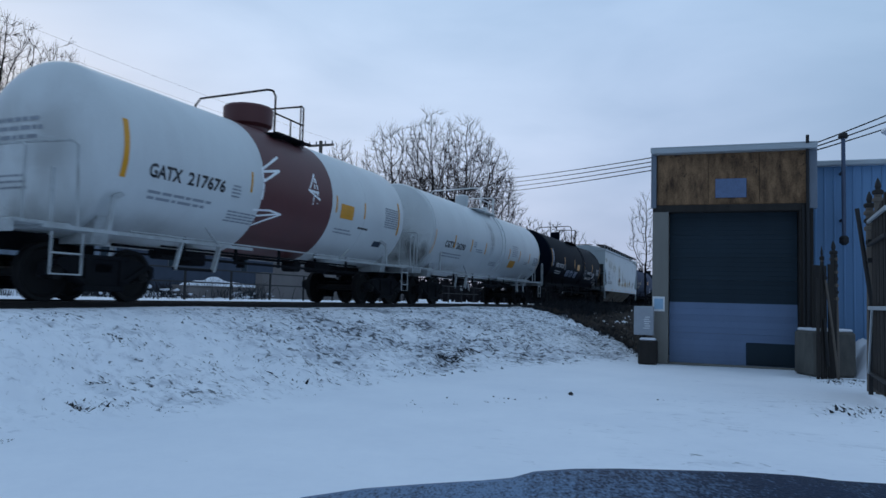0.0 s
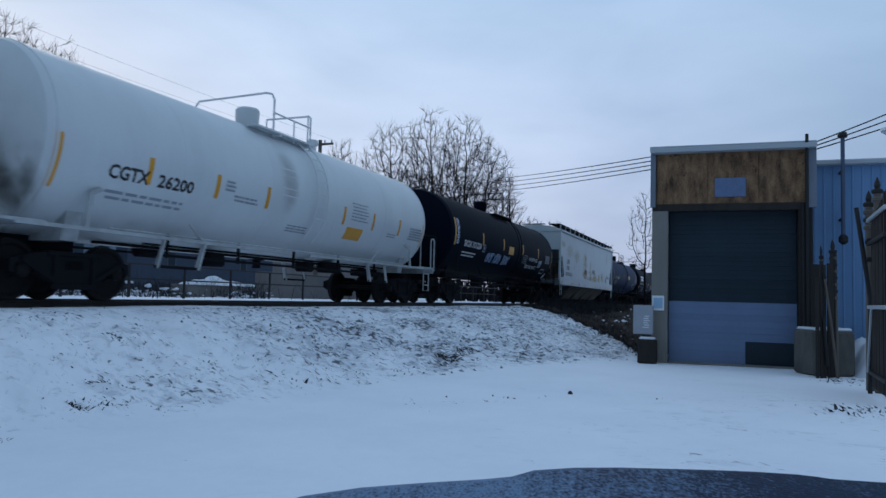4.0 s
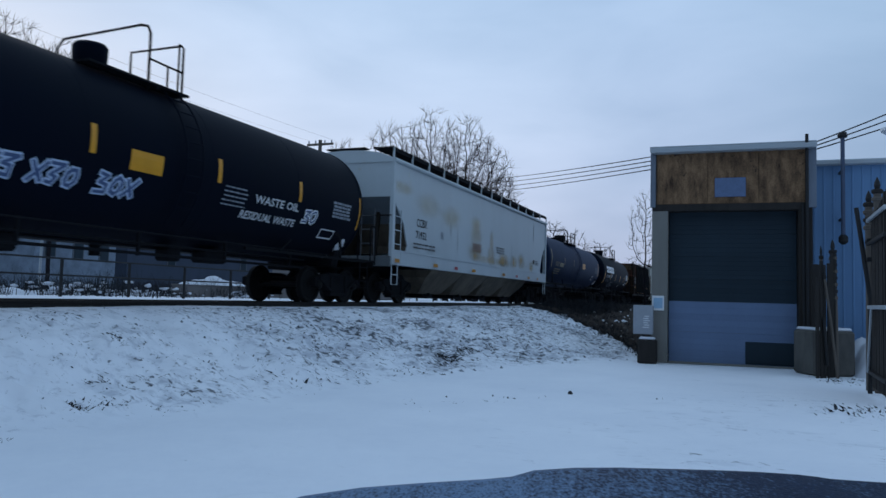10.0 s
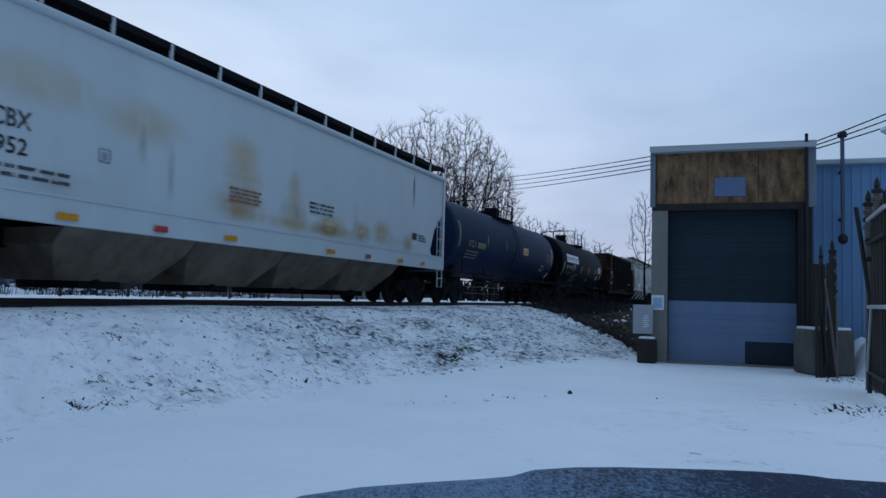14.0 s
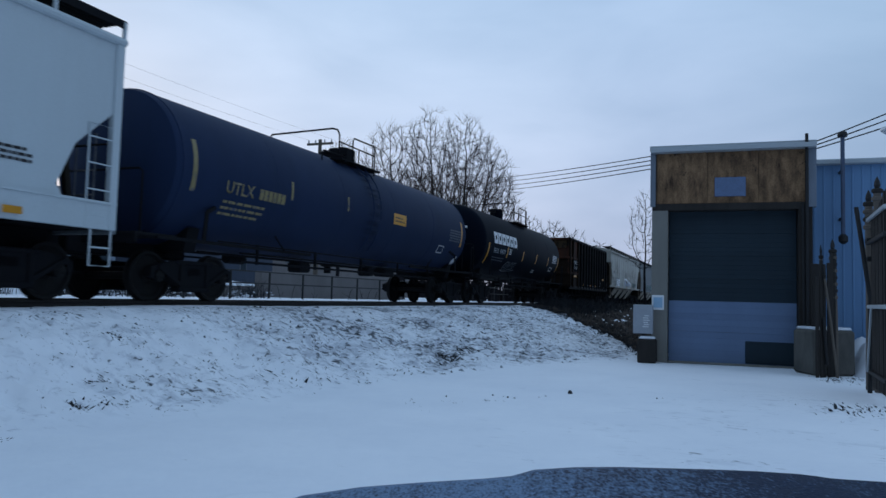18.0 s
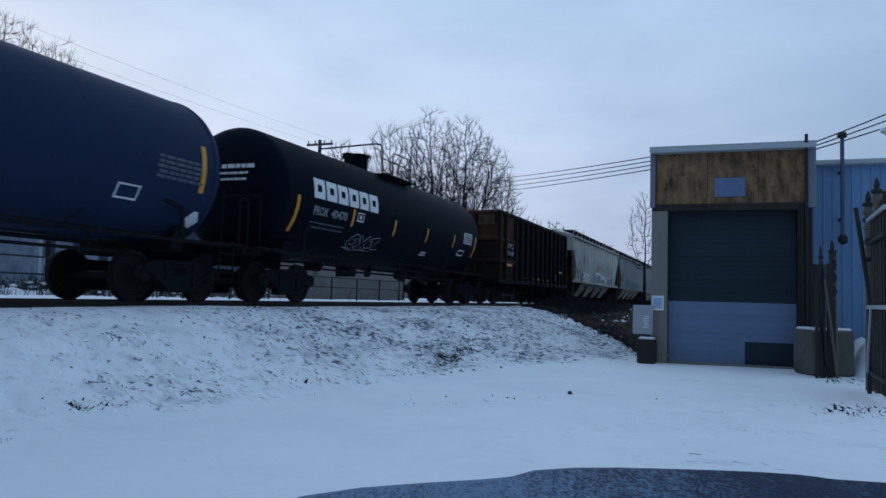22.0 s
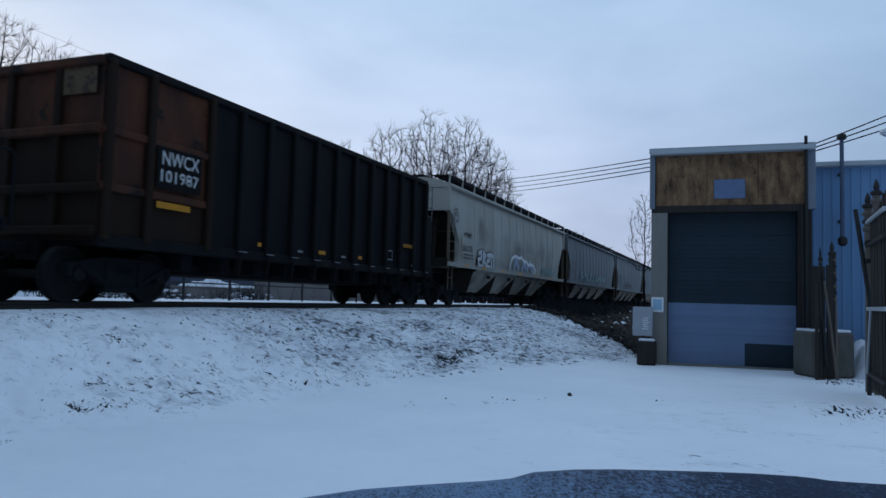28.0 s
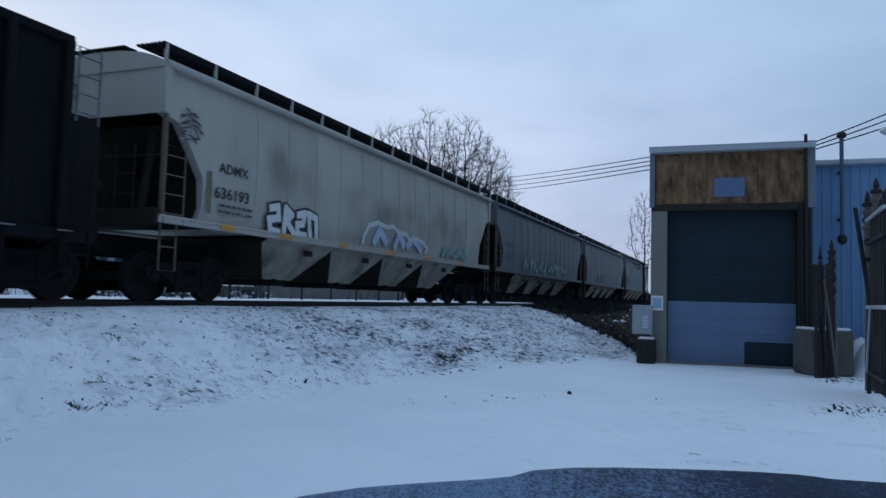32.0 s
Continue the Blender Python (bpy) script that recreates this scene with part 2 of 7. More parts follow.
def hood_material():
    """Dark blue car paint under patchy frost that is thickest over one half."""
    m = mat("dark_blue_car_paint", (0.0075, 0.018, 0.048), 0.5, gloss=0.06, sheen=(0.6, 0.8, 1.0), second=(0.004, 0.009, 0.022), scale=4, bump=0.35, fine=120, grain=0.2)
    nt = m.node_tree
    b = nt.nodes["Principled BSDF"]
    L = nt.links.new
    paint = b.inputs["Base Color"].links[0].from_socket
    tc = nt.nodes.new("ShaderNodeTexCoord")
    sx = nt.nodes.new("ShaderNodeSeparateXYZ")
    L(tc.outputs["Object"], sx.inputs[0])
    run = nt.nodes.new("ShaderNodeMapping")
    run.inputs["Scale"].default_value = (1.0, 0.45, 1.0)
    L(tc.outputs["Object"], run.inputs[0])
    side = nt.nodes.new("ShaderNodeMapRange")
    side.inputs["From Min"].default_value, side.inputs["From Max"].default_value = 0.30, -0.42
    side.inputs["To Min"].default_value, side.inputs["To Max"].default_value = 0.0, 0.34
    L(sx.outputs["X"], side.inputs[0])
    total = side.outputs[0]
    for scale, weight in ((4.0, 0.60), (40.0, 0.45), (150.0, 1.05)):
        n = nt.nodes.new("ShaderNodeTexNoise")
        n.inputs["Scale"].default_value, n.inputs["Detail"].default_value = scale, 4
        L(run.outputs[0], n.inputs["Vector"])
        ma = nt.nodes.new("ShaderNodeMath")
        ma.operation = "MULTIPLY_ADD"
        L(n.outputs["Fac"], ma.inputs[0])
        ma.inputs[1].default_value = weight
        L(total, ma.inputs[2])
        total = ma.outputs[0]
    cut = nt.nodes.new("ShaderNodeMapRange")
    cut.inputs["From Min"].default_value, cut.inputs["From Max"].default_value = 1.12, 1.50
    L(total, cut.inputs[0])
    mx = nt.nodes.new("ShaderNodeMix")
    mx.data_type = "RGBA"
    L(cut.outputs[0], mx.inputs[0])
    L(paint, mx.inputs[6])
    mx.inputs[7].default_value = (0.13, 0.21, 0.33, 1)
    L(mx.outputs[2], b.inputs["Base Color"])
    return m


HOOD = hood_material()



def bank_material():
    """Snow with smudges of matted dead grass and of painted shade between its lumps; the mesh says how thin the snow
    lies.
    """
    m = mat("thin_snow_on_dead_grass", (0.86, 0.878, 0.93), 0.8, gloss=0.25, second=(0.72, 0.75, 0.825), scale=0.5, amount=0.55, grain=0.12, bump=0.6, fine=9)
    nt = m.node_tree
    b = nt.nodes["Principled BSDF"]
    L = nt.links.new
    snow = b.inputs["Base Color"].links[0].from_socket
    tc = nt.nodes.new("ShaderNodeTexCoord")
    # x of the turned space runs down the bank, y along it
    turn = nt.nodes.new("ShaderNodeMapping")
    turn.inputs["Rotation"].default_value = (0, 0, radians(TURN))
    L(tc.outputs["Object"], turn.inputs[0])
    cover = nt.nodes.new("ShaderNodeAttribute")
    cover.attribute_name = "thin_snow"

    def smudge(stretch, detail, at, width, distortion, weight):
        mp = nt.nodes.new("ShaderNodeMapping")
        mp.inputs["Scale"].default_value = stretch
        n = nt.nodes.new("ShaderNodeTexNoise")
        n.inputs["Scale"].default_value, n.inputs["Detail"].default_value = 1.0, detail
        n.inputs["Distortion"].default_value = distortion
        n.inputs["Roughness"].default_value = 0.6
        L(turn.outputs[0], mp.inputs[0])
        L(mp.outputs[0], n.inputs["Vector"])
        less = nt.nodes.new("ShaderNodeMath")
        less.operation = "MULTIPLY_ADD"
        less.inputs[1].default_value = weight
        L(cover.outputs["Fac"], less.inputs[0])
        L(n.outputs["Fac"], less.inputs[2])
        r = nt.nodes.new("ShaderNodeMapRange")
        r.interpolation_type = "SMOOTHSTEP"
        r.inputs["From Min"].default_value, r.inputs["From Max"].default_value = at, at + width
        L(less.outputs[0], r.inputs[0])
        return r.outputs[0]

    tone = snow
    # the two paler blue-grey layers also paint soft shade of lumps and dimples
    for fac, amount, colour in ((smudge((1.9, 3.1, 3.0), 5, 0.63, 0.24, 0.8, 0.22), 0.28, (0.38, 0.42, 0.49)),
                                (smudge((3.6, 5.6, 6.0), 5, 0.665, 0.22, 0.5, 0.22), 0.48, (0.24, 0.26, 0.33)),
                                (smudge((7.0, 11.0, 11.0), 4, 0.73, 0.15, 0.6, 0.22), 0.90, (0.036, 0.043, 0.055))):
        k = nt.nodes.new("ShaderNodeMath")
        k.operation = "MULTIPLY"
        k.inputs[1].default_value = amount
        L(fac, k.inputs[0])
        mx = nt.nodes.new("ShaderNodeMix")
        mx.data_type = "RGBA"
        L(k.outputs[0], mx.inputs[0])
        L(tone, mx.inputs[6])
        mx.inputs[7].default_value = (*colour, 1)
        tone = mx.outputs[2]
    L(tone, b.inputs["Base Color"])
    return m


BANK = bank_material()

# ---- mesh helpers ----
def part(name, bm, material, parent, label=""):
    """One mesh object under a thing or a part; bm is a bmesh (used up) or a mesh that is shared."""
    if isinstance(bm, bmesh.types.BMesh):
        me = bpy.data.meshes.new(name)
        bm.to_mesh(me)
        bm.free()
        me.materials.append(material)
    else:
        me = bm
    ob = new(name, me)
    ob.parent = parent
    if label:
        ob["label"] = label
    return ob


def mesh(bm, material, name="piece", smooth=False):
    me = bpy.data.meshes.new(name)
    bm.to_mesh(me)
    bm.free()
    me.materials.append(material)
    if smooth:
        for p in me.polygons:
            p.use_smooth = True
    return me


def empty(name, m, label, category, group="", kind=""):
    ob = new(name)
    ob.empty_display_size = 0.2
    ob.matrix_basis = m
    return tagged(ob, label, category, group, kind)


def B():
    return bmesh.new()


def add_box(bm, c, s, rz=0.0, bevel=0.0, m=None):
    """A box of size s at c, with chamfered edges."""
    hx, hy, hz = s[0] / 2, s[1] / 2, s[2] / 2
    tm = bmesh.new() if bevel else bm
    vs = [tm.verts.new((x, y, z)) for x in (-hx, hx) for y in (-hy, hy) for z in (-hz, hz)]
    for f in ((0, 1, 3, 2), (4, 6, 7, 5), (0, 4, 5, 1), (2, 3, 7, 6), (0, 2, 6, 4), (1, 5, 7, 3)):
        tm.faces.new([vs[i] for i in f])
    if bevel:
        bmesh.ops.bevel(tm, geom=tm.edges[:], offset=min(bevel, 0.45 * min(s)), segments=1, affect="EDGES")
    mm = Matrix.Translation(c) @ Matrix.Rotation(rz, 4, "Z")
    if m is not None:
        mm = m @ mm
    if bevel:
        table = {}
        for v in tm.verts:
            table[v] = bm.verts.new(mm @ v.co)
        for f in tm.faces:
            bm.faces.new([table[v] for v in f.verts])
        tm.free()
    else:
        for v in vs:
            v.co = mm @ v.co
    return bm


def add_tube(bm, pts, r, seg=6, r_end=None, caps=True):
    """A round bar along the points; r may taper to r_end."""
    pts = [Vector(p) for p in pts]
    rings = []
    n = len(pts)
    up = None
    for i, p in enumerate(pts):
        d = (pts[min(i + 1, n - 1)] - pts[max(i - 1, 0)]).normalized()
        if up is None or abs(up.dot(d)) > 0.95:
            up = Vector((0, 0, 1)) if abs(d.z) < 0.9 else Vector((1, 0, 0))
        a = d.cross(up).normalized()
        b = a.cross(d).normalized()
        up = b
        rr = r if r_end is None else r + (r_end - r) * i / max(1, n - 1)
        rings.append([bm.verts.new(p + a * rr * math.cos(k * math.tau / seg) + b * rr * math.sin(k * math.tau / seg)) for k in range(seg)])
    for q, w in zip(rings, rings[1:]):
        for k in range(seg):
            bm.faces.new((q[k], q[(k + 1) % seg], w[(k + 1) % seg], w[k]))
    if caps:
        bm.faces.new(rings[0][::-1])
        bm.faces.new(rings[-1])
    return bm


def add_beam(bm, p0, p1, w, h):
    """A square bar from p0 to p1; w across, h upwards."""
    p0, p1 = Vector(p0), Vector(p1)
    d = (p1 - p0).normalized()
    up = Vector((0, 0, 1)) if abs(d.z) < 0.95 else Vector((1, 0, 0))
    a = d.cross(up).normalized()
    b = a.cross(d)
    q = [[bm.verts.new(p + a * sx * w / 2 + b * sz * h / 2) for sx, sz in ((-1, -1), (1, -1), (1, 1), (-1, 1))] for p in (p0, p1)]
    for k in range(4):
        bm.faces.new((q[0][k], q[0][(k + 1) % 4], q[1][(k + 1) % 4], q[1][k]))
    bm.faces.new(q[0][::-1])
    bm.faces.new(q[1])
    return bm


def add_lathe(bm, profile, seg=40, axis="x", cap=True, c=(0, 0, 0), squash=1.0):
    """Turns (along, radius) pairs about an axis through c."""
    rings = []
    for x, r in profile:
        ring = []
        for k in range(seg):
            a = k * math.tau / seg
            u, v = r * math.cos(a), r * math.sin(a) * squash
            co = (x, u, v) if axis == "x" else (v, x, u) if axis == "y" else (u, v, x)
            ring.append(bm.verts.new(Vector(co) + Vector(c)))
        rings.append(ring)
    for q, w in zip(rings, rings[1:]):
        for k in range(seg):
            bm.faces.new((q[k], q[(k + 1) % seg], w[(k + 1) % seg], w[k]))
    if cap:
        bm.faces.new(rings[0][::-1])
        bm.faces.new(rings[-1])
    return bm


def add_prism(bm, outline, y0, y1):
    """An outline of (x, z) pairs, given thickness from y0 to y1."""
    a = [bm.verts.new((x, y0, z)) for x, z in outline]
    b = [bm.verts.new((x, y1, z)) for x, z in outline]
    n = len(outline)
    for k in range(n):
        bm.faces.new((a[k], a[(k + 1) % n], b[(k + 1) % n], b[k]))
    bm.faces.new(a[::-1])
    bm.faces.new(b)
    bmesh.ops.recalc_face_normals(bm, faces=bm.faces[:])
    return bm


def smooth(ob, angle=35):
    for p in ob.data.polygons:
        p.use_smooth = True
    ob.data.set_sharp_from_angle(angle=radians(angle))
    return ob


def lettering(words, size, bold=0.0, squeeze=1.0):
    """A flat bmesh of words in the built-in font: x along, y up, cut into rows so that it can lie on a curved wall."""
    cu = bpy.data.curves.new("lettering", "FONT")
    cu.body, cu.size, cu.resolution_u, cu.offset = words, size / 0.73, 2, bold
    ob = new("lettering", cu)
    bpy.context.view_layer.update()
    me = bpy.data.meshes.new_from_object(ob.evaluated_get(bpy.context.evaluated_depsgraph_get()))
    bpy.data.objects.remove(ob)
    bm = bmesh.new()
    bm.from_mesh(me)
    bpy.data.meshes.remove(me)
    for v in bm.verts:
        v.co.x *= squeeze
    for k in range(-2, 8):
        bmesh.ops.bisect_plane(bm, geom=bm.verts[:] + bm.edges[:] + bm.faces[:], plane_co=(0, k * size / 5 + 0.001, 0), plane_no=(0, 1, 0))
    return bm


def bars_flat(rects, cut=0.12):
    """Flat rectangles (x0, y0, x1, y1), cut into rows."""
    bm = bmesh.new()
    for x0, y0, x1, y1 in rects:
        n = max(1, int(math.ceil((y1 - y0) / cut)))
        for k in range(n):
            a, b = y0 + (y1 - y0) * k / n, y0 + (y1 - y0) * (k + 1) / n
            bm.faces.new([bm.verts.new(p) for p in ((x0, a, 0), (x1, a, 0), (x1, b, 0), (x0, b, 0))])
    return bm


def strokes_flat(lines, w):
    """Flat brush strokes along lists of (x, y) points."""
    bm = bmesh.new()
    for line in lines:
        for (x0, y0), (x1, y1) in zip(line, line[1:]):
            d = Vector((x1 - x0, y1 - y0, 0))
            n = Vector((-d.y, d.x, 0)).normalized() * w / 2
            e = d.normalized() * w * 0.4
            m = max(1, int(d.length / 0.12))
            a, b = Vector((x0, y0, 0)) - e, Vector((x1, y1, 0)) + e
            for k in range(m):
                p, q = a.lerp(b, k / m), a.lerp(b, (k + 1) / m)
                bm.faces.new([bm.verts.new(v) for v in (p - n, q - n, q + n, p + n)])
    return bm


def thicken(bm, t=0.004):
    bmesh.ops.solidify(bm, geom=bm.faces[:], thickness=t)
    return bm


def wrap(bm, x, z, radius, zc, proud=0.005):
    """Lays a flat bmesh on the near side (-y) of a lying cylinder: its origin at x, height z."""
    a0 = math.asin(max(-1, min(1, (z - zc) / radius)))
    for v in bm.verts:
        a = a0 + v.co.y / radius
        r = radius + proud + v.co.z
        v.co = (x + v.co.x, -r * math.cos(a), zc + r * math.sin(a))
    return bm


def stand(bm, x, z, y, proud=0.005):
    """Lays a flat bmesh on the near side of a wall in the plane y."""
    for v in bm.verts:
        v.co = (x + v.co.x, y - proud - v.co.z, z + v.co.y)
    return bm


# ---- ground ----
def ramp_between(x, xs, ys):
    return float(np.interp(x, xs, ys))


def soft(a, b, x):
    t = max(0.0, min(1.0, (x - a) / (b - a)))
    return t * t * (3 - 2 * t)


CREST_O, CREST_Z = 9.25, RAIL_Z - 0.10


def toe(s):
    return ramp_between(s, (-10, 4.5, 7.3, 10.4, 15, 17.7, 22, 60), (6.2, 5.77, 5.26, 4.9, 3.3, 1.8, 1.3, 1.0))


def ground_z(s, o):
    """Height of the snow: the flat drive, the bank up to the line, the bed of the line and the land beyond it."""
    t = toe(s)
    k = max(0.0, min(1.0, (o - t) / (CREST_O - t)))
    z = CREST_Z * (0.35 * k + 0.65 * soft(0, 1, k)) if k > 0 else 0.0
    rough = 0.012 + 0.13 * math.sin(math.pi * min(1, k)) * (1 if o < CREST_O else 0)
    if abs(s) < 90 and -25 < o < 40:
        z += rough * noise.noise(Vector((s * 1.1, o * 1.1, 0))) + rough * 0.7 * noise.noise(Vector((s * 3.1, o * 3.1, 4))) + rough * 0.55 * noise.noise(Vector((s * 5.7, o * 5.7, 6))) + rough * 0.3 * noise.noise(Vector((s * 11, o * 11, 3)))
        z += 0.03 * noise.noise(Vector((s * 0.25, o * 0.25, 9)))
    if o > 13:
        z += 0.04 * noise.noise(Vector((s * 0.4, o * 0.4, 2))) + 0.05 * soft(13, 16, o)
    return z


def make_ground():
    far = [6, 12, 25, 50, 110, 260, 700, 2000]
    ss = [-12 - d for d in far[::-1]] + list(np.arange(-12, 2, 0.4)) + list(np.arange(2, 34, 0.09)) + list(np.arange(34, 80, 1.2)) + [80 + d for d in far]
    oo = [-14 - d for d in far[::-1]] + list(np.arange(-14, 0, 0.5)) + list(np.arange(0, 1.5, 0.25)) + list(np.arange(1.5, 9.6, 0.09)) + [9.9, 10.2] + list(np.arange(10.4, 26, 0.5)) + [26 + d for d in far]
    pts = [on_line(s, o, ground_z(s, o)) for s in ss for o in oo]
    n = len(oo)
    faces = [(i * n + j, (i + 1) * n + j, (i + 1) * n + j + 1, i * n + j + 1) for i in range(len(ss) - 1) for j in range(n - 1)]
    me = bpy.data.meshes.new("ground")
    me.from_pydata(pts, [], faces)
    me.materials.append(BANK)
    # how thin the snow lies: nought on the drive and beyond the line, most on the bank
    thin = me.attributes.new("thin_snow", "FLOAT", "POINT")
    cover = []
    for s in ss:
        t = toe(s)
        for o in oo:
            k = (o - t) / (CREST_O - t)
            c = soft(-0.03, 0.16, k) * (1 - soft(0.97, 1.04, k)) * (0.50 + 0.36 * soft(4.5, 10, s) + 0.22 * soft(10, 14, s))
            c *= 1.0 + 0.55 * noise.noise(Vector((s * 0.5, o * 0.8, 7)))
            # slush and grit on the trodden part of the drive
            c = max(c, 0.72 * (1 - soft(-1.0, 4.0, o)) * (1 - soft(11, 15, s)) * (0.6 + 0.8 * noise.noise(Vector((s * 0.7, o * 0.7, 5)))))
            cover.append(c if -6 < s < 45 else 0.0)
    thin.data.foreach_set("value", cover)
    for p in me.polygons:
        p.use_smooth = True
    g = new("ground", me)
    tagged(g, "trodden thin snow on a drive and a railway bank", "ground", kind="structure")


make_ground()


# ---- railway line ----
def make_track():
    root = empty("railway_track", line_pose(20), "single railway track half buried in snow on a bank", "railway track", kind="structure")
    for side in (-1, 1):
        bm = B()
        y = side * 0.7525
        prof = ((-0.07, -0.17), (0.07, -0.17), (0.07, -0.155), (0.012, -0.135), (0.010, -0.045), (0.036, -0.035), (0.036, -0.004), (0.028, 0), (-0.028, 0), (-0.036, -0.004), (-0.036, -0.035), (-0.010, -0.045), (-0.012, -0.135), (-0.07, -0.155))
        a = [bm.verts.new((-120, y + p, z)) for p, z in prof]
        b = [bm.verts.new((260, y + p, z)) for p, z in prof]
        for k in range(len(prof)):
            bm.faces.new((a[k], a[(k + 1) % len(prof)], b[(k + 1) % len(prof)], b[k]))
        bmesh.ops.recalc_face_normals(bm, faces=bm.faces[:])
        part("rail", bm, RAILSTEEL, root)
    tie = B()
    add_box(tie, (0, 0, -0.26), (0.22, 2.6, 0.17), bevel=0.015)
    tie = mesh(tie, WOODPOST, "tie")
    for k in range(150):
        t = part("tie", tie, WOODPOST, root)
        t.location = (-26 + k * 0.54, 0, 0)


make_track()

# ---- rolling stock ----
CARS = []
WHEELSETS = []
WHEEL_R = 0.457


def wheelset_mesh():
    bm = B()
    for sd in (-1, 1):
        y = sd * 0.7525
        prof = [(-0.10, 0.06), (-0.10, 0.11), (-0.045, 0.15), (-0.03, 0.36), (-0.07, 0.40), (-0.07, WHEEL_R - 0.004), (0.045, WHEEL_R + 0.002), (0.055, WHEEL_R + 0.022), (0.07, WHEEL_R + 0.012), (0.075, 0.40), (0.03, 0.36), (0.02, 0.15), (0.09, 0.11), (0.09, 0.06)]
        add_lathe(bm, [(y - sd * a, r) for a, r in prof], 36, "y")
        add_lathe(bm, [(sd * 0.87, 0.09), (sd * 1.05, 0.11), (sd * 1.10, 0.11), (sd * 1.12, 0.07)], 16, "y")
        for k in range(3):
            a = k * math.tau / 3
            add_box(bm, (0.06 * math.sin(a), sd * 1.125, 0.06 * math.cos(a)), (0.03, 0.03, 0.03))
    add_lathe(bm, [(-1.05, 0.075), (1.05, 0.075)], 12, "y")
    bmesh.ops.recalc_face_normals(bm, faces=bm.faces[:])
    me = mesh(bm, WHEEL, "wheelset", True)
    me.set_sharp_from_angle(angle=radians(35))
    return me


def side_frame_mesh(sd):
    bm = B()
    y0, y1 = sd * 0.93, sd * 1.10
    z = WHEEL_R
    outline = [(-1.12, z - 0.02), (-1.12, z + 0.16), (-0.80, z + 0.24), (-0.42, z + 0.30), (0.42, z + 0.30), (0.80, z + 0.24), (1.12, z + 0.16), (1.12, z - 0.02), (1.04, z - 0.06), (1.02, z + 0.10), (0.76, z + 0.10), (0.72, z - 0.02), (0.40, z - 0.20), (0.34, z - 0.28), (-0.34, z - 0.28), (-0.40, z - 0.20), (-0.72, z - 0.02), (-0.76, z + 0.10), (-1.02, z + 0.10), (-1.04, z - 0.06)]
    add_prism(bm, outline, min(y0, y1), max(y0, y1))
    # raised rims round the windows, columns
    for x in (-0.36, 0.36):
        add_box(bm, (x, sd * 1.02, z + 0.02), (0.09, 0.24, 0.50), bevel=0.015)
    add_beam(bm, (-0.95, sd * 1.04, z + 0.17), (-0.36, sd * 1.04, z - 0.16), 0.20, 0.07)
    add_beam(bm, (0.95, sd * 1.04, z + 0.17), (0.36, sd * 1.04, z - 0.16), 0.20, 0.07)
    add_box(bm, (0, sd * 1.02, z - 0.24), (0.86, 0.24, 0.09), bevel=0.02)
    add_box(bm, (0, sd * 1.02, z + 0.27), (1.0, 0.22, 0.08), bevel=0.02)
    bmesh.ops.recalc_face_normals(bm, faces=bm.faces[:])
    return mesh(bm, STEEL, "side_frame")


def spring_mesh():
    bm = B()
    pts = []
    for k in range(49):
        a = k * math.tau / 8
        pts.append((0.055 * math.cos(a), 0.055 * math.sin(a), 0.24 * k / 48))
    add_tube(bm, pts, 0.016, 5)
    return mesh(bm, STEEL, "spring")


def bolster_mesh():
    bm = B()
    add_box(bm, (0, 0, WHEEL_R + 0.10), (0.40, 2.2, 0.20), bevel=0.03)
    add_lathe(bm, [(WHEEL_R + 0.18, 0.2), (WHEEL_R + 0.26, 0.19)], 20, "z")
    for x in (-0.42, 0.42):
        add_beam(bm, (x, -0.8, WHEEL_R - 0.05), (x, 0.8, WHEEL_R - 0.05), 0.10, 0.14)
    return mesh(bm, STEEL, "truck")


WHEELSET, FRAME_NEAR, FRAME_FAR, SPRING, BOLSTER = wheelset_mesh(), side_frame_mesh(-1), side_frame_mesh(1), spring_mesh(), bolster_mesh()


def add_truck(car, x):
    tr = part("truck", BOLSTER, STEEL, car, "cast steel two-axle bogie")
    tr.location = (x, 0, 0)
    part("side_frame", FRAME_NEAR, STEEL, tr)
    part("side_frame", FRAME_FAR, STEEL, tr)
    for px in (-0.11, 0.0, 0.11):
        sp = part("spring", SPRING, STEEL, tr)
        sp.location = (px * 1.5, -1.03, WHEEL_R - 0.20)
    for ax in (-0.89, 0.89):
        w = part("wheelset", WHEELSET, WHEEL, tr, "worn steel wheel pair on its axle")
        w.location = (ax, 0, WHEEL_R)
        WHEELSETS.append((w, ax))


def coupler(car, x, sd):
    bm = B()
    add_box(bm, (x + sd * 0.35, 0, 0.86), (0.8, 0.16, 0.18), bevel=0.03)
    add_box(bm, (x + sd * 0.82, 0.03, 0.86), (0.30, 0.30, 0.28), bevel=0.06)
    add_tube(bm, [(x, 0.3, 0.75), (x + sd * 0.5, 0.25, 0.5), (x + sd * 0.9, 0.1, 0.48)], 0.03, 6)
    part("coupler", bm, STEEL, car)


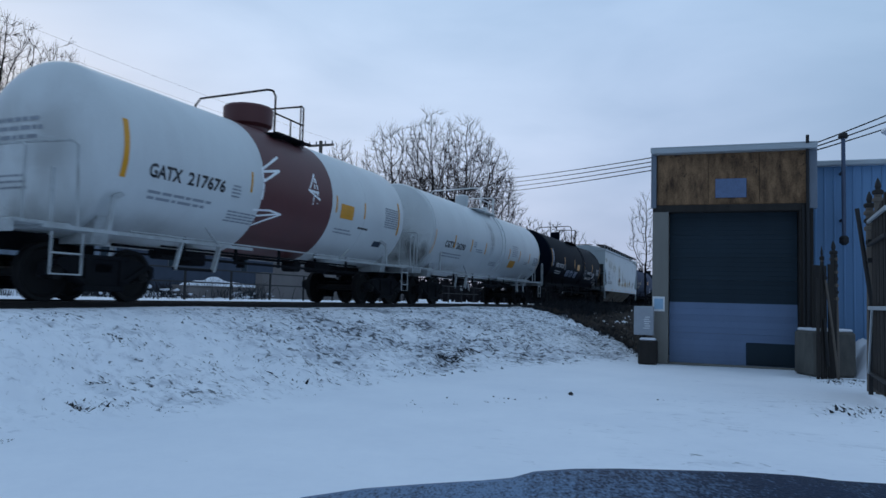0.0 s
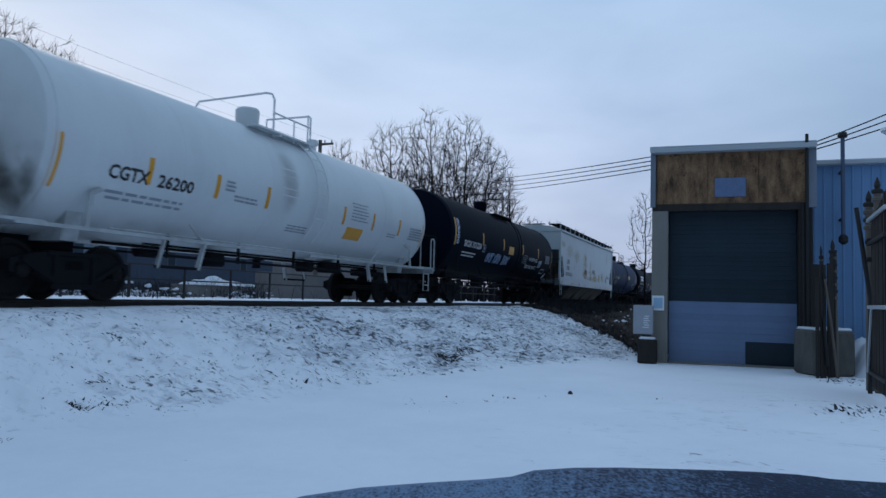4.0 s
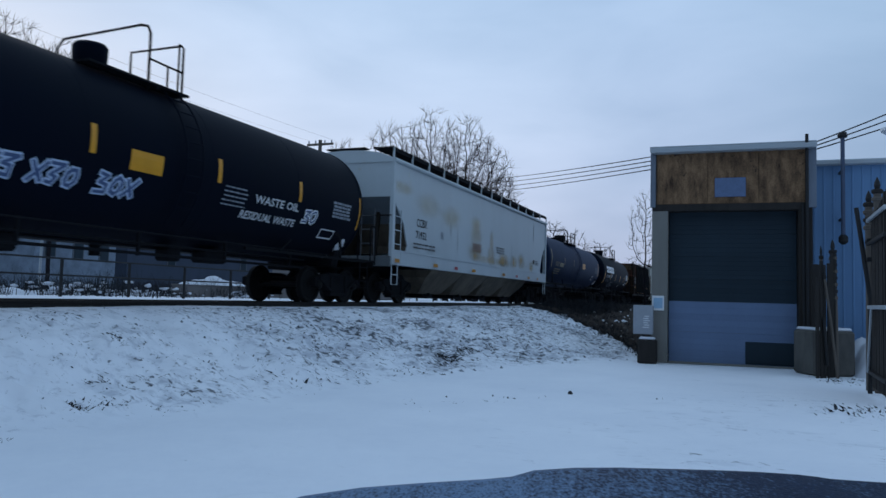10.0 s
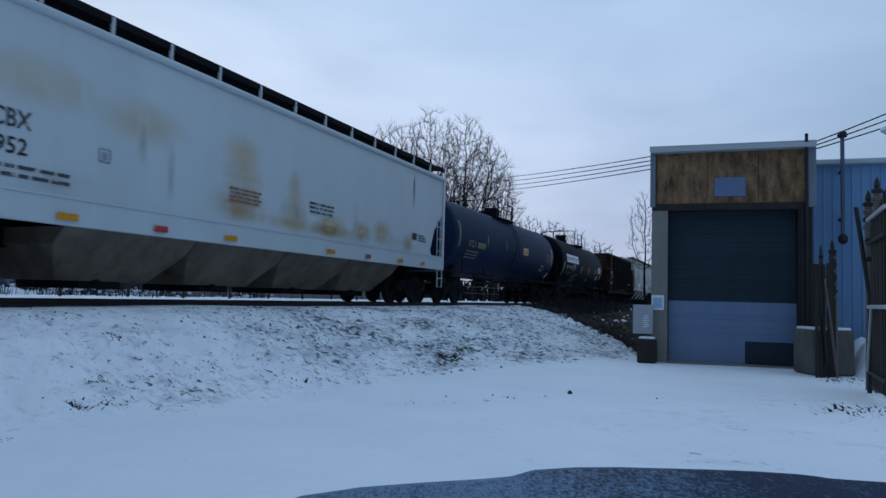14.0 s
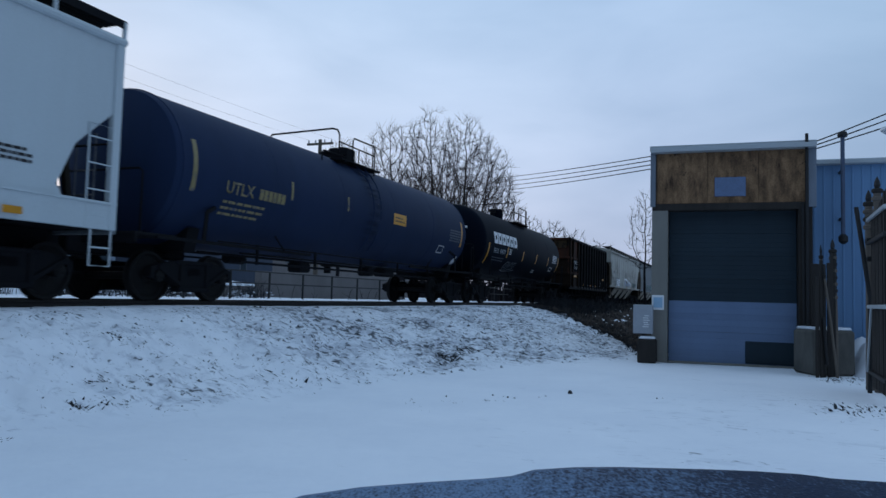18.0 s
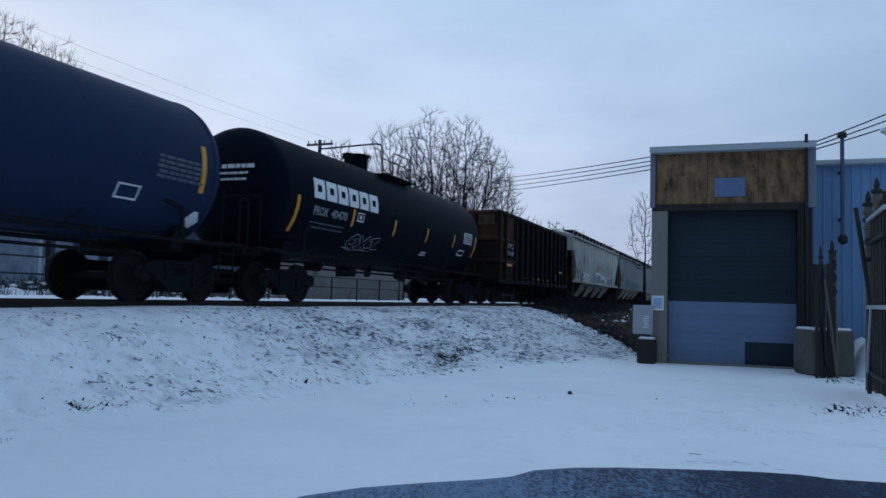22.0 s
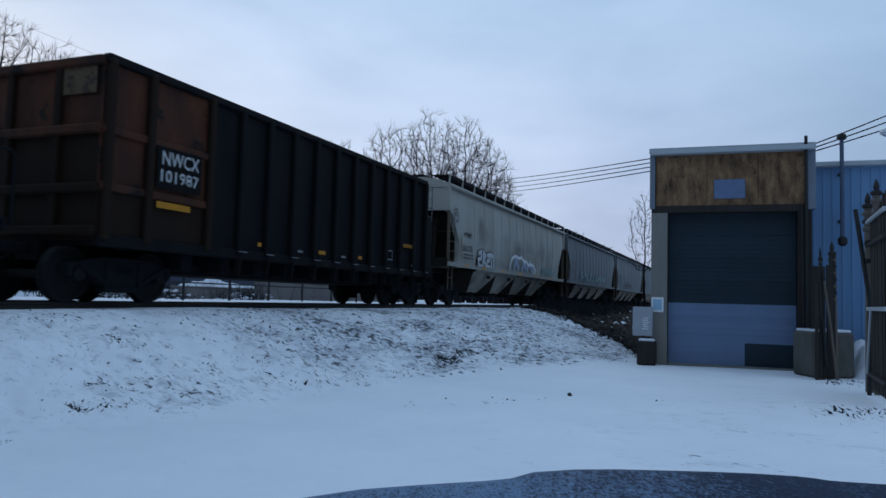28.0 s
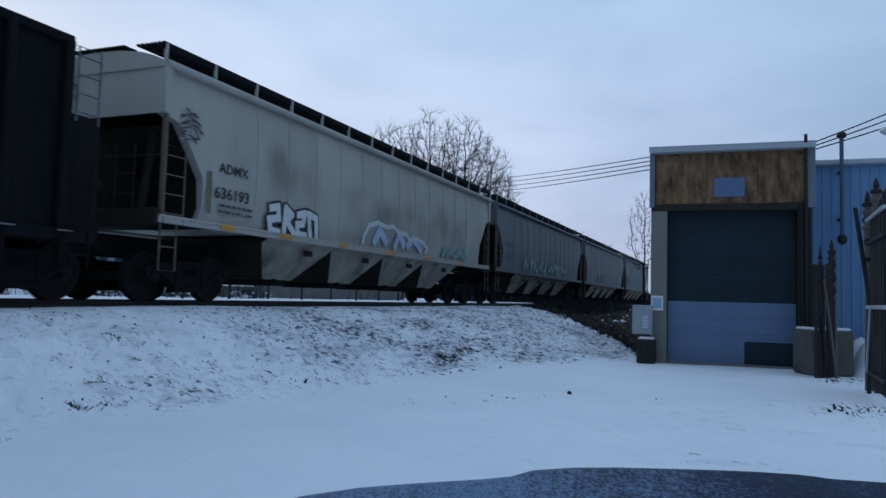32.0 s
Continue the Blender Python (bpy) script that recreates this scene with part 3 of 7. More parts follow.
def ladder(car, x, y, z0, z1, w, material, n, name="ladder", across="x", r=0.018, hang=False):
    ob = None
    bm = B()
    e = Vector((w / 2, 0, 0)) if across == "x" else Vector((0, w / 2, 0))
    a, b = Vector((x, y, 0)) - e, Vector((x, y, 0)) + e
    if hang:
        add_tube(bm, [(a.x, a.y, z1), (a.x, a.y, z0), (b.x, b.y, z0), (b.x, b.y, z1)], r, 6)
    else:
        add_tube(bm, [(a.x, a.y, z0), (a.x, a.y, z1), (b.x, b.y, z1), (b.x, b.y, z0)], r, 6)
    ob = part(name, bm, material, car)
    rung = B()
    add_tube(rung, [Vector((x, y, 0)) - e, Vector((x, y, 0)) + e], r * 0.8, 5)
    rung = mesh(rung, material, "rung")
    for k in range(n):
        q = part("rung", rung, material, ob)
        q.location = (0, 0, z0 + (z1 - z0) * (k + 0.5) / n)
    return ob


HEAD = 0.52
SHARP_HEADS = set()


def head_depth(rho, sharp=False):
    """A dished end: nearly flat in its middle, with a tight knuckle at the rim; a jacketed one is flatter and has a sharp rim."""
    if sharp:
        return 0.40 * (1 - 0.62 * rho ** 2.0) * (1.0 if rho < 0.985 else max(0.0, (1 - rho) / 0.015) ** 0.5)
    return HEAD * max(0.0, 1 - rho ** 3.2) ** 0.5


def tank_profile(xa, xb, r, sharp=False):
    rhos = [0.012, 0.2, 0.4, 0.55, 0.7, 0.8, 0.88, 0.94, 0.975, 0.993, 1.0]
    return [(xa - head_depth(k, sharp), r * k) for k in rhos] + [(xb + head_depth(k, sharp), r * k) for k in rhos[::-1]]


def tank_car(q0, q1, label, paint, r=1.49, zc=2.72, trim=STEEL, bands=(), dome=0.62, dome_at=None, dome_paint=None, dome_r=0.42,
             platform=(0, 0), hoop="cross", top_paint=STEEL, rails=(0.62, 0.4), climb=True, truck_in=(0.95, 0.7), rail_paint=None, sill_len=4.6, drum=False, datum=0.0, climb_in=0.25, nose=0.0, sharp=False, planks=None, leg_ends=(-1, 1), group="freight train"):
    """A tank car whose shell runs from q0 to q1 along the line at the start; x of its own space is measured from its middle."""
    mid = (q0 + q1) / 2
    car = empty("tank_car", line_pose(mid), label, "tank car", group)
    CARS.append((car, mid))
    a, b = q0 - mid, q1 - mid
    prof = tank_profile(a + nose, b, r, sharp)
    if sharp:
        SHARP_HEADS.add(car.name)
        for xr in (a, b):
            smooth(part("jacket_rim", add_lathe(B(), [(xr - 0.03, r - 0.01), (xr - 0.025, r + 0.012), (xr + 0.025, r + 0.012), (xr + 0.03, r - 0.01)], 64, c=(0, 0, zc), cap=False), paint, car))
    if not bands:
        smooth(part("shell", add_lathe(B(), prof, 64, c=(0, 0, zc)), paint, car))
    else:
        head, tail = prof[:11], prof[11:]
        x = [p[0] - mid for p in bands] + [p[1] - mid for p in bands]
        smooth(part("shell", add_lathe(B(), head + [(min(x), r)], 64, c=(0, 0, zc)), paint, car))
        smooth(part("band", add_lathe(B(), [(min(x), r + 0.004), (max(x), r + 0.004)], 64, c=(0, 0, zc)), bands[0][2], car, "dark maroon band round the shell"))
        smooth(part("shell", add_lathe(B(), [(max(x), r)] + tail, 64, c=(0, 0, zc)), paint, car))
    # weld seams standing a little proud
    for k in range(1, 5):
        xs = a + (b - a) * k / 5
        if not bands or not (min(x) - 0.2 < xs < max(x) + 0.2):
            smooth(part("seam", add_lathe(B(), [(xs - 0.03, r - 0.01), (xs - 0.02, r + 0.0025), (xs + 0.02, r + 0.0025), (xs + 0.03, r - 0.01)], 64, c=(0, 0, zc), cap=False), paint, car))
    for sd, xe in ((-1, a), (1, b)):
        tx = xe - sd * truck_in[0 if sd < 0 else 1]
        add_truck(car, tx)
        bm = B()
        add_box(bm, (xe - sd * 0.1, 0, 0.98), (2.9, 0.5, 0.34), bevel=0.03)
        part("stub_sill", bm, trim, car)
        bm = B()
        out = [(-0.95, 0.95), (0.95, 0.95), (1.05, 1.42), (0.6, 1.25), (0, 1.15), (-0.6, 1.25), (-1.05, 1.42)]
        va = [bm.verts.new((tx - 0.16, y, z)) for y, z in out]
        vb = [bm.verts.new((tx + 0.16, y, z)) for y, z in out]
        n = len(out)
        for k in range(n):
            bm.faces.new((va[k], va[(k + 1) % n], vb[(k + 1) % n], vb[k]))
        bm.faces.new(va[::-1])
        bm.faces.new(vb)
        bmesh.ops.recalc_face_normals(bm, faces=bm.faces[:])
        part("saddle", bm, rail_paint or trim, car)
        # end platform with its rails, steps and side sills
        ex = xe + sd * 0.55
        fit = rail_paint or trim
        bm = B()
        add_box(bm, (ex, 0, 1.16), (1.0, 2.9, 0.05), bevel=0.01)
        add_box(bm, (ex + sd * 0.48, 0, 1.08), (0.06, 2.9, 0.18), bevel=0.01)
        part("end_platform", bm, fit, car)
        for y in (-1.44, 1.44):
            k = y / 1.44
            if sd * y < 0:
                bm = B()
                add_tube(bm, [(xe + sd * 0.84, y, 1.06), (xe + sd * 0.84, y, 2.06), (xe + sd * 0.90, y, 2.13), (xe + sd * 1.06, y, 2.13), (xe + sd * 1.12, y, 2.06), (xe + sd * 1.12, y, 1.06)], 0.024, 6)
                part("end_handrail", bm, fit, car)
                ladder(car, xe + sd * 0.48, y, 0.42, 1.14, 0.42, fit, 2, "step_ladder", r=0.020, hang=True)
            inner = xe - sd * sill_len
            bm = B()
            add_beam(bm, (ex, y, 1.13), (inner, y * 0.93, 1.13), 0.045, 0.06)
            part("side_sill", bm, fit, car)
            bm = B()
            add_beam(bm, (xe - sd * 0.72, y * 0.97, 1.15), (xe - sd * 0.78, y * 0.97, 1.72), 0.03, 0.09)
            add_beam(bm, (xe - sd * 0.78, y * 0.97, 1.70), (xe - sd * 1.15, y * 0.90, 1.86), 0.03, 0.08)
            part("sill_bracket", bm, fit, car)
            bm = B()
            add_tube(bm, [(xe - sd * 3.0, y * 0.99, 1.44), (xe - sd * 3.42, y * 0.97, 1.15)], 0.020, 6)
            part("hand_hold", bm, fit, car)
            for off, w in ((3.50, 0.09), (2.45, 0.06)) if rail_paint and sd in leg_ends else ():
                bm = B()
                add_beam(bm, (xe - sd * off, y * 0.95, 1.10), (xe - sd * (off - 0.16), y * 0.95, 0.60), w, 0.05)
                part("sill_leg", bm, fit, car)
            if rail_paint and sd in leg_ends:
                bm = B()
                add_beam(bm, (xe - sd * 2.25, y * 0.95, 0.62), (xe - sd * 3.4, y * 0.95, 0.62), 0.04, 0.05)
                part("leg_tie", bm, STEEL, car)
        bm = B()
        xr = xe + sd * 0.66
        add_tube(bm, [(xr, -1.15, 1.16), (xr, -1.15, 2.28), (xr, -1.08, 2.34), (xr, 1.08, 2.34), (xr, 1.15, 2.28), (xr, 1.15, 1.16)], 0.022, 6)
        part("cross_rail", bm, fit, car)
        coupler(car, xe + sd * 0.75, sd)
    # brake gear, pipes and the side rail under the shell
    bm = B()
    add_tube(bm, [(a + 1.8, -0.35, 1.02), (b - 1.8, -0.35, 1.02)], 0.03, 6)
    add_tube(bm, [(a + 1.8, 0.45, 0.95), (b - 1.8, 0.45, 0.95)], 0.025, 6)
    part("brake_pipe", bm, STEEL, car)
    for z, r_pipe in ((1.02, 0.022), (0.84, 0.03)):
        bm = B()
        add_tube(bm, [(a + 2.2, -1.12, z), (b - 2.0, -1.12, z)], r_pipe, 6)
        part("train_line", bm, STEEL, car)
    for k in range(5):
        hx = a + 2.8 + (b - a - 5.4) * k / 4
        bm = B()
        add_beam(bm, (hx, -1.12, 1.24), (hx, -1.12, 0.80), 0.05, 0.05)
        part("pipe_hanger", bm, STEEL, car)
    for hx, w, z in ((-2.2, 0.5, 0.86), (1.4, 0.35, 0.90), (2.6, 0.7, 0.92)):
        bm = B()
        add_box(bm, (hx, -0.6, z), (w, 0.4, 0.26), bevel=0.05)
        part("brake_valve", bm, STEEL, car)
    bm = B()
    add_lathe(bm, [(-0.35, 0.08), (-0.3, 0.13), (0.3, 0.13), (0.35, 0.08)], 16, c=(a + 3.6, 0.1, 0.98))
    part("air_reservoir", bm, STEEL, car)
    bm = B()
    add_lathe(bm, [(1.3, 0.18), (1.0, 0.2), (0.98, 0.1), (0.8, 0.1)], 16, "z", c=(0.2, 0, 0))
    part("bottom_outlet", bm, STEEL, car)
    for y in (-1.36, 1.36):
        bm = B()
        add_tube(bm, [(a + 1.2, y, 1.19), (b - 1.2, y, 1.19)], 0.018, 6)
        part("side_handrail", bm, rail_paint or trim, car)
    # manway, platform and its railing on top
    top = zc + r
    dx = 0.0 if dome_at is None else dome_at - mid
    dp = dome_paint or paint
    if drum:
        smooth(part("manway", add_lathe(B(), [(top - 0.1, dome_r * 0.84), (top + 0.03, dome_r * 0.84), (top + 0.10, dome_r), (top + dome - 0.05, dome_r + 0.015), (top + dome, dome_r - 0.02), (top + dome + 0.03, dome_r * 0.5)], 32, "z", c=(dx, 0, 0)), dp, car))
    else:
        smooth(part("manway", add_lathe(B(), [(top - 0.1, dome_r), (top + dome * 0.8, dome_r), (top + dome * 0.8, dome_r + 0.05), (top + dome * 0.95, dome_r + 0.05), (top + dome, dome_r * 0.9)], 28, "z", c=(dx, 0, 0)), dp, car))
    for k in range(0 if drum else 6):
        t = k * math.tau / 6
        bm = B()
        add_tube(bm, [(dx + (dome_r + 0.07) * math.cos(t), (dome_r + 0.07) * math.sin(t), top + dome * 0.62), (dx + (dome_r + 0.07) * math.cos(t), (dome_r + 0.07) * math.sin(t), top + dome)], 0.018, 5)
        part("dog_bolt", bm, STEEL, car)
    bm = B()
    add_tube(bm, [(dx - 0.75, 0.2, top - 0.05), (dx - 0.75, 0.2, top + 0.12)], 0.06, 8)
    part("fitting", bm, STEEL, car)
    p0, p1 = platform[0] - mid, platform[1] - mid
    for y in (-0.70, -0.87, -1.04):
        bm = B()
        pa, pb = (planks[0] - mid, planks[1] - mid) if planks else (p0 - 0.1, p1 + 0.3)
        add_box(bm, ((pa + pb) / 2, y, top - 0.20), (pb - pa, 0.14, 0.04))
        part("platform_plank", bm, top_paint, car)
    for xx in (p0 + 0.08, p1 - 0.08):
        bm = B()
        add_beam(bm, (xx, -1.12, top - 0.25), (xx, -0.45, top - 0.25), 0.06, 0.06)
        part("platform_bracket", bm, top_paint, car)
    ha, hb = rails
    bm = B()
    add_tube(bm, [(p0, 1.35, top - 0.9), (p0, 1.35, top + ha - 0.22), (p0, 1.2, top + ha - 0.06), (p0, -0.72, top + ha), (p0, -0.88, top + ha - 0.04), (p0, -0.95, top + ha - 0.18), (p0, -0.95, top - 0.3)], 0.026, 6)
    part("railing", bm, top_paint, car)
    bm = B()
    if hoop == "cross":
        add_tube(bm, [(p1, 0.25, top - 0.02), (p1, 0.25, top + hb), (p1, -1.0, top + hb), (p1, -1.05, top + hb - 0.05), (p1, -1.05, top - 0.35)], 0.024, 6)
    else:
        add_tube(bm, [(p1 - 1.25, -1.02, top - 0.25), (p1 - 1.25, -1.02, top + hb - 0.06), (p1 - 1.19, -1.02, top + hb), (p1, -1.05, top + hb), (p1, -1.05, top - 0.35)], 0.024, 6)
    part("railing", bm, top_paint, car)
    bm = B()
    add_tube(bm, [(p0, -0.95, top + 0.28), (p1, -1.05, top + 0.22)], 0.02, 6)
    part("mid_rail", bm, top_paint, car)
    for xx in (p1 - 0.10, (p0 + p1) / 2):
        bm = B()
        add_tube(bm, [(xx, -1.04, top - 0.3), (xx, -1.04, top + 0.24 if xx < p1 - 0.2 else top + hb)], 0.02, 6)
        part("railing_post", bm, top_paint, car)
    # ladder that follows the shell down to the side rail
    lx = p1 - climb_in
    if not climb:
        return car, mid - datum, r, zc
    bm = B()
    for dxx in (-0.22, 0.22):
        pts = []
        for k in range(11):
            t = radians(62 - k * 10.5)
            pts.append((lx + dxx, -(r + 0.12) * math.cos(t), zc + (r + 0.12) * math.sin(t)))
        add_tube(bm, pts, 0.018, 5)
    lad = part("side_ladder", bm, paint, car)
    for k in range(9):
        t = radians(54 - k * 10.5)
        bm = B()
        add_tube(bm, [(lx - 0.22, -(r + 0.12) * math.cos(t), zc + (r + 0.12) * math.sin(t)), (lx + 0.22, -(r + 0.12) * math.cos(t), zc + (r + 0.12) * math.sin(t))], 0.014, 5)
        part("rung", bm, paint, lad)
    return car, mid - datum, r, zc


def on_tank(tank, name, bm, q, z, material, label=""):
    car, mid, r, zc = tank
    bmesh.ops.remove_doubles(bm, verts=bm.verts[:], dist=0.0005)
    return part(name, thicken(wrap(bm, q - mid, z, r, zc)), material, car, label)


def reflectors(tank, places, material=YELLOW):
    for q, z, w, h in places:
        on_tank(tank, "reflector", bars_flat([(-w / 2, -h / 2, w / 2, h / 2)], 0.1), q, z, material, "yellow reflective strip")


def stencil_rows(n, width, h, gap, seed):
    rng = random.Random(seed)
    rects = []
    for k in range(n):
        x = rng.uniform(0, 0.06) * width
        while x < width * rng.uniform(0.85, 1.0):
            w = rng.uniform(0.06, 0.22) * width
            rects.append((x, -k * gap - h, min(width, x + w), -k * gap))
            x += w + 0.03 * width
    return rects


def scrawl(n, w, h, seed):
    """Spray strokes that form no letters."""
    rng = random.Random(seed)
    out = []
    for k in range(n):
        x = w * (k + 0.2) / n
        out.append([(x + rng.uniform(-0.1, 0.5) * w / n, rng.uniform(0, 0.3) * h), (x + rng.uniform(0, 0.9) * w / n, rng.uniform(0.7, 1) * h), (x + rng.uniform(0.3, 1.1) * w / n, rng.uniform(0.2, 0.8) * h), (x + rng.uniform(0.2, 1.0) * w / n, rng.uniform(0, 0.4) * h)])
    return out


def hopper_car(q0, q1, label, paint, curved=False, bays=4, eave=4.18, group="freight train", half=1.58, sill=1.2, datum=0.0):
    """A covered hopper whose corner posts stand at q0 and q1."""
    mid = (q0 + q1) / 2
    L = (q1 - q0) / 2
    car = empty("hopper_car", line_pose(mid), label, "hopper car", group)
    CARS.append((car, mid))
    sill_top = sill + 0.42 if not curved else sill + 0.12
    # body: the ends slant away below, which leaves an opening beside each corner
    cut_z = 3.3 if curved else 3.1
    ends = [(sill_top - 0.05, 0.95), (1.72, 1.10), (2.38, 0.80), (cut_z, 0.0)] if not curved else [(sill_top - 0.05, 1.0), (1.75, 1.14), (2.3, 1.10), (2.8, 0.72), (3.2, 0.40), (cut_z, 0.0)]
    bm = B()
    if not curved:
        right = [(L - 0.02 - x, z) for z, x in ends] + [(L - 0.02, eave)]
        add_prism(bm, right + [(-x, z) for x, z in right[::-1]], -half, half)
    else:
        rings = []
        zs = sorted(set([e[0] for e in ends] + [sill_top - 0.05 + (eave - sill_top + 0.05) * k / 9 for k in range(10)]))
        for z in zs:
            t = (z - sill_top + 0.05) / (eave - sill_top + 0.05)
            y = half * (0.90 + 0.10 * math.sin(math.pi * (0.12 + 0.76 * t)) ** 0.8)
            x = L - 0.02 - ramp_between(z, [e[0] for e in ends], [e[1] for e in ends])
            rings.append([bm.verts.new(p) for p in ((-x, -y, z), (x, -y, z), (x, y, z), (-x, y, z))])
        for a, b in zip(rings, rings[1:]):
            for k in range(4):
                bm.faces.new((a[k], a[(k + 1) % 4], b[(k + 1) % 4], b[k]))
        bm.faces.new(rings[0][::-1])
        bm.faces.new(rings[-1])
        bmesh.ops.recalc_face_normals(bm, faces=bm.faces[:])
    for sx in (-1, 1):
        for (z0, x0), (z1, x1) in zip(ends, ends[1:]):
            sh = B()
            w = half - 0.16 if curved else half - 0.03
            v = [sh.verts.new((sx * (L - x), y, z)) for z, x in ((z0, x0), (z1, x1)) for y in (-w, w)]
            sh.faces.new((v[0], v[1], v[3], v[2]))
            bmesh.ops.solidify(sh, geom=sh.faces[:], thickness=0.012)
            # the pale hopper's top sheet has its shadow painted in; the others are grimy
            part("slope_sheet", sh, GRIME_SHADE if curved else SLOPE_SHADE if z1 == cut_z else BAYDIRT, car, "slanting end sheet in grime and painted shade")
    smooth(part("body", bm, paint, car), 30)
    # roof with a shallow crown
    bm = B()
    side = [(half + 0.03, -0.06), (half + 0.03, 0.02), (half * 0.86, 0.14), (half * 0.66, 0.24), (half * 0.35, 0.31)]
    prof = [(-y, eave + z) for y, z in side] + [(0, eave + 0.33)] + [(y, eave + z) for y, z in side[::-1]]
    va = [bm.verts.new((-L - 0.02, y, z)) for y, z in prof]
    vb = [bm.verts.new((L + 0.02, y, z)) for y, z in prof]
    n = len(prof)
    for k in range(n):
        bm.faces.new((va[k], va[(k + 1) % n], vb[(k + 1) % n], vb[k]))
    bm.faces.new(va[::-1])
    bm.faces.new(vb)
    bmesh.ops.recalc_face_normals(bm, faces=bm.faces[:])
    part("roof", bm, paint, car)
    # eave rails
    for sd in (-1, 1):
        bm = B()
        add_tube(bm, [(-L, sd * (half + 0.02), eave), (L, sd * (half + 0.02), eave)], 0.07, 10)
        smooth(part("eave_rail", bm, paint, car))
    # running boards stand on brackets above the roof
    bracket = B()
    add_beam(bracket, (0, 0, 0), (0, 0, 0.30), 0.05, 0.05)
    bracket = mesh(bracket, paint, "bracket")
    for sd in (-1, 1):
        yb = sd * (half - 0.33)
        bars = 7 if curved else 4
        for k in range(bars):
            bm = B()
            add_box(bm, (0, yb + (k - (bars - 1) / 2) * 0.68 / bars, eave + 0.36), (2 * L + 0.1, 0.05 if curved else 0.14, 0.04))
            part("running_board", bm, STEEL, car, "dark grating walkway along the roof edge")
        bm = B()
        add_box(bm, (0, yb + sd * 0.33, eave + 0.30), (2 * L + 0.1, 0.012, 0.12))
        part("toe_board", bm, STEEL, car)
        n = max(8, int(2 * L / 1.25))
        for k in range(n + 1):
            c = part("bracket", bracket, paint, car)
            c.location = (-L + 2 * L * k / n, sd * half, eave + 0.05)
    for xe in (-L, L):
        for k in range(2):
            bm = B()
            add_box(bm, (xe + (0.02 + k * 0.17 if xe < 0 else -0.02 - k * 0.17), 0, eave + 0.38), (0.14, 1.3, 0.03))
            part("running_board", bm, STEEL, car)
    # hatches along the roof
    for k in range(5):
        bm = B()
        add_box(bm, (-L * 0.8 + k * L * 0.4, 0, eave + 0.37), (2.2, 0.55, 0.14), bevel=0.04)
        part("hatch", bm, paint, car)
    # side sills
    for sd in (-1, 1):
        bm = B()
        y = sd * (half - 0.02)
        add_box(bm, (0, y, (sill + sill_top) / 2), (2 * L, 0.10, sill_top - sill), bevel=0.012)
        add_box(bm, (0, y + sd * 0.03, sill_top), (2 * L, 0.08, 0.04))
        part("side_sill", bm, paint, car)
    # corner posts, ladders and end frames
    for xe, sx in ((-L, -1), (L, 1)):
        for sd in (-1, 1):
            bm = B()
            foot = cut_z if curved else sill
            add_box(bm, (xe - sx * 0.07, sd * (half - 0.02), (foot + eave) / 2), (0.16, 0.12, eave - foot), bevel=0.012)
            part("corner_post", bm, paint, car)
            if curved:
                bm = B()
                add_box(bm, (xe - sx * 0.09, sd * (half - 0.02), (sill + foot) / 2), (0.06, 0.10, foot - sill), bevel=0.01)
                part("corner_post", bm, POSTDIRT, car, "rust-brown lower corner post")
            ladder(car, xe - sx * 0.34, sd * (half + 0.02), sill, 2.75, 0.50, POSTDIRT if curved else paint, 4, "side_ladder", r=0.016)
            ladder(car, xe - sx * 0.26, sd * (half + 0.0), 0.55, sill, 0.40, POSTDIRT if curved else paint, 1, "stirrup_step", r=0.018, hang=True)
        bm = B()
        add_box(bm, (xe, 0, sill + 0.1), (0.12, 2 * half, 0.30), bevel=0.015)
        part("end_sill", bm, GRIME_SHADE if curved else DARKGREY, car)
        bm = B()
        add_box(bm, (xe - sx * 0.7, 0, sill + 0.04), (1.5, 2 * half - 0.2, 0.06))
        part("end_floor", bm, STEEL, car)
        ladder(car, xe + sx * 0.05, -half + 0.75, sill, 2.75, 0.42, GRIME_SHADE if curved else FOOTSTEEL, 4, "end_ladder", across="y", r=0.016)
        bm = B()
        for y in (-0.9, 0.9):
            add_beam(bm, (xe - sx * 0.25, y, sill), (xe - sx * 0.55, y, cut_z), 0.10, 0.10)
        add_tube(bm, [(xe + sx * 0.03, -half, 2.55), (xe + sx * 0.03, half, 2.55)], 0.018, 6)
        part("end_brace", bm, GRIME_SHADE, car)
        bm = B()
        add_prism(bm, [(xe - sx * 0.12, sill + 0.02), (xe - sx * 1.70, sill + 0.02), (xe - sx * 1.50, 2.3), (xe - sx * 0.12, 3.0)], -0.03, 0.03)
        part("end_web", bm, GRIME_SHADE, car, "dark plate under the slanting end sheets")
        bm = B()
        add_lathe(bm, [(-0.5, 0.1), (-0.45, 0.2), (0.45, 0.2), (0.5, 0.1)], 16, "y", c=(xe - sx * 0.85, 0.4, sill + 0.35))
        part("air_reservoir", bm, STEEL, car)
        coupler(car, xe + sx * 0.05, sx)
        add_truck(car, xe - sx * 1.43)
        bm = B()
        add_box(bm, (xe - sx * 1.3, 0, 1.0), (2.8, 0.6, 0.4), bevel=0.03)
        part("centre_sill", bm, STEEL, car)
    # discharge bays
    span = 2 * (L - 3.3)
    w = span / bays
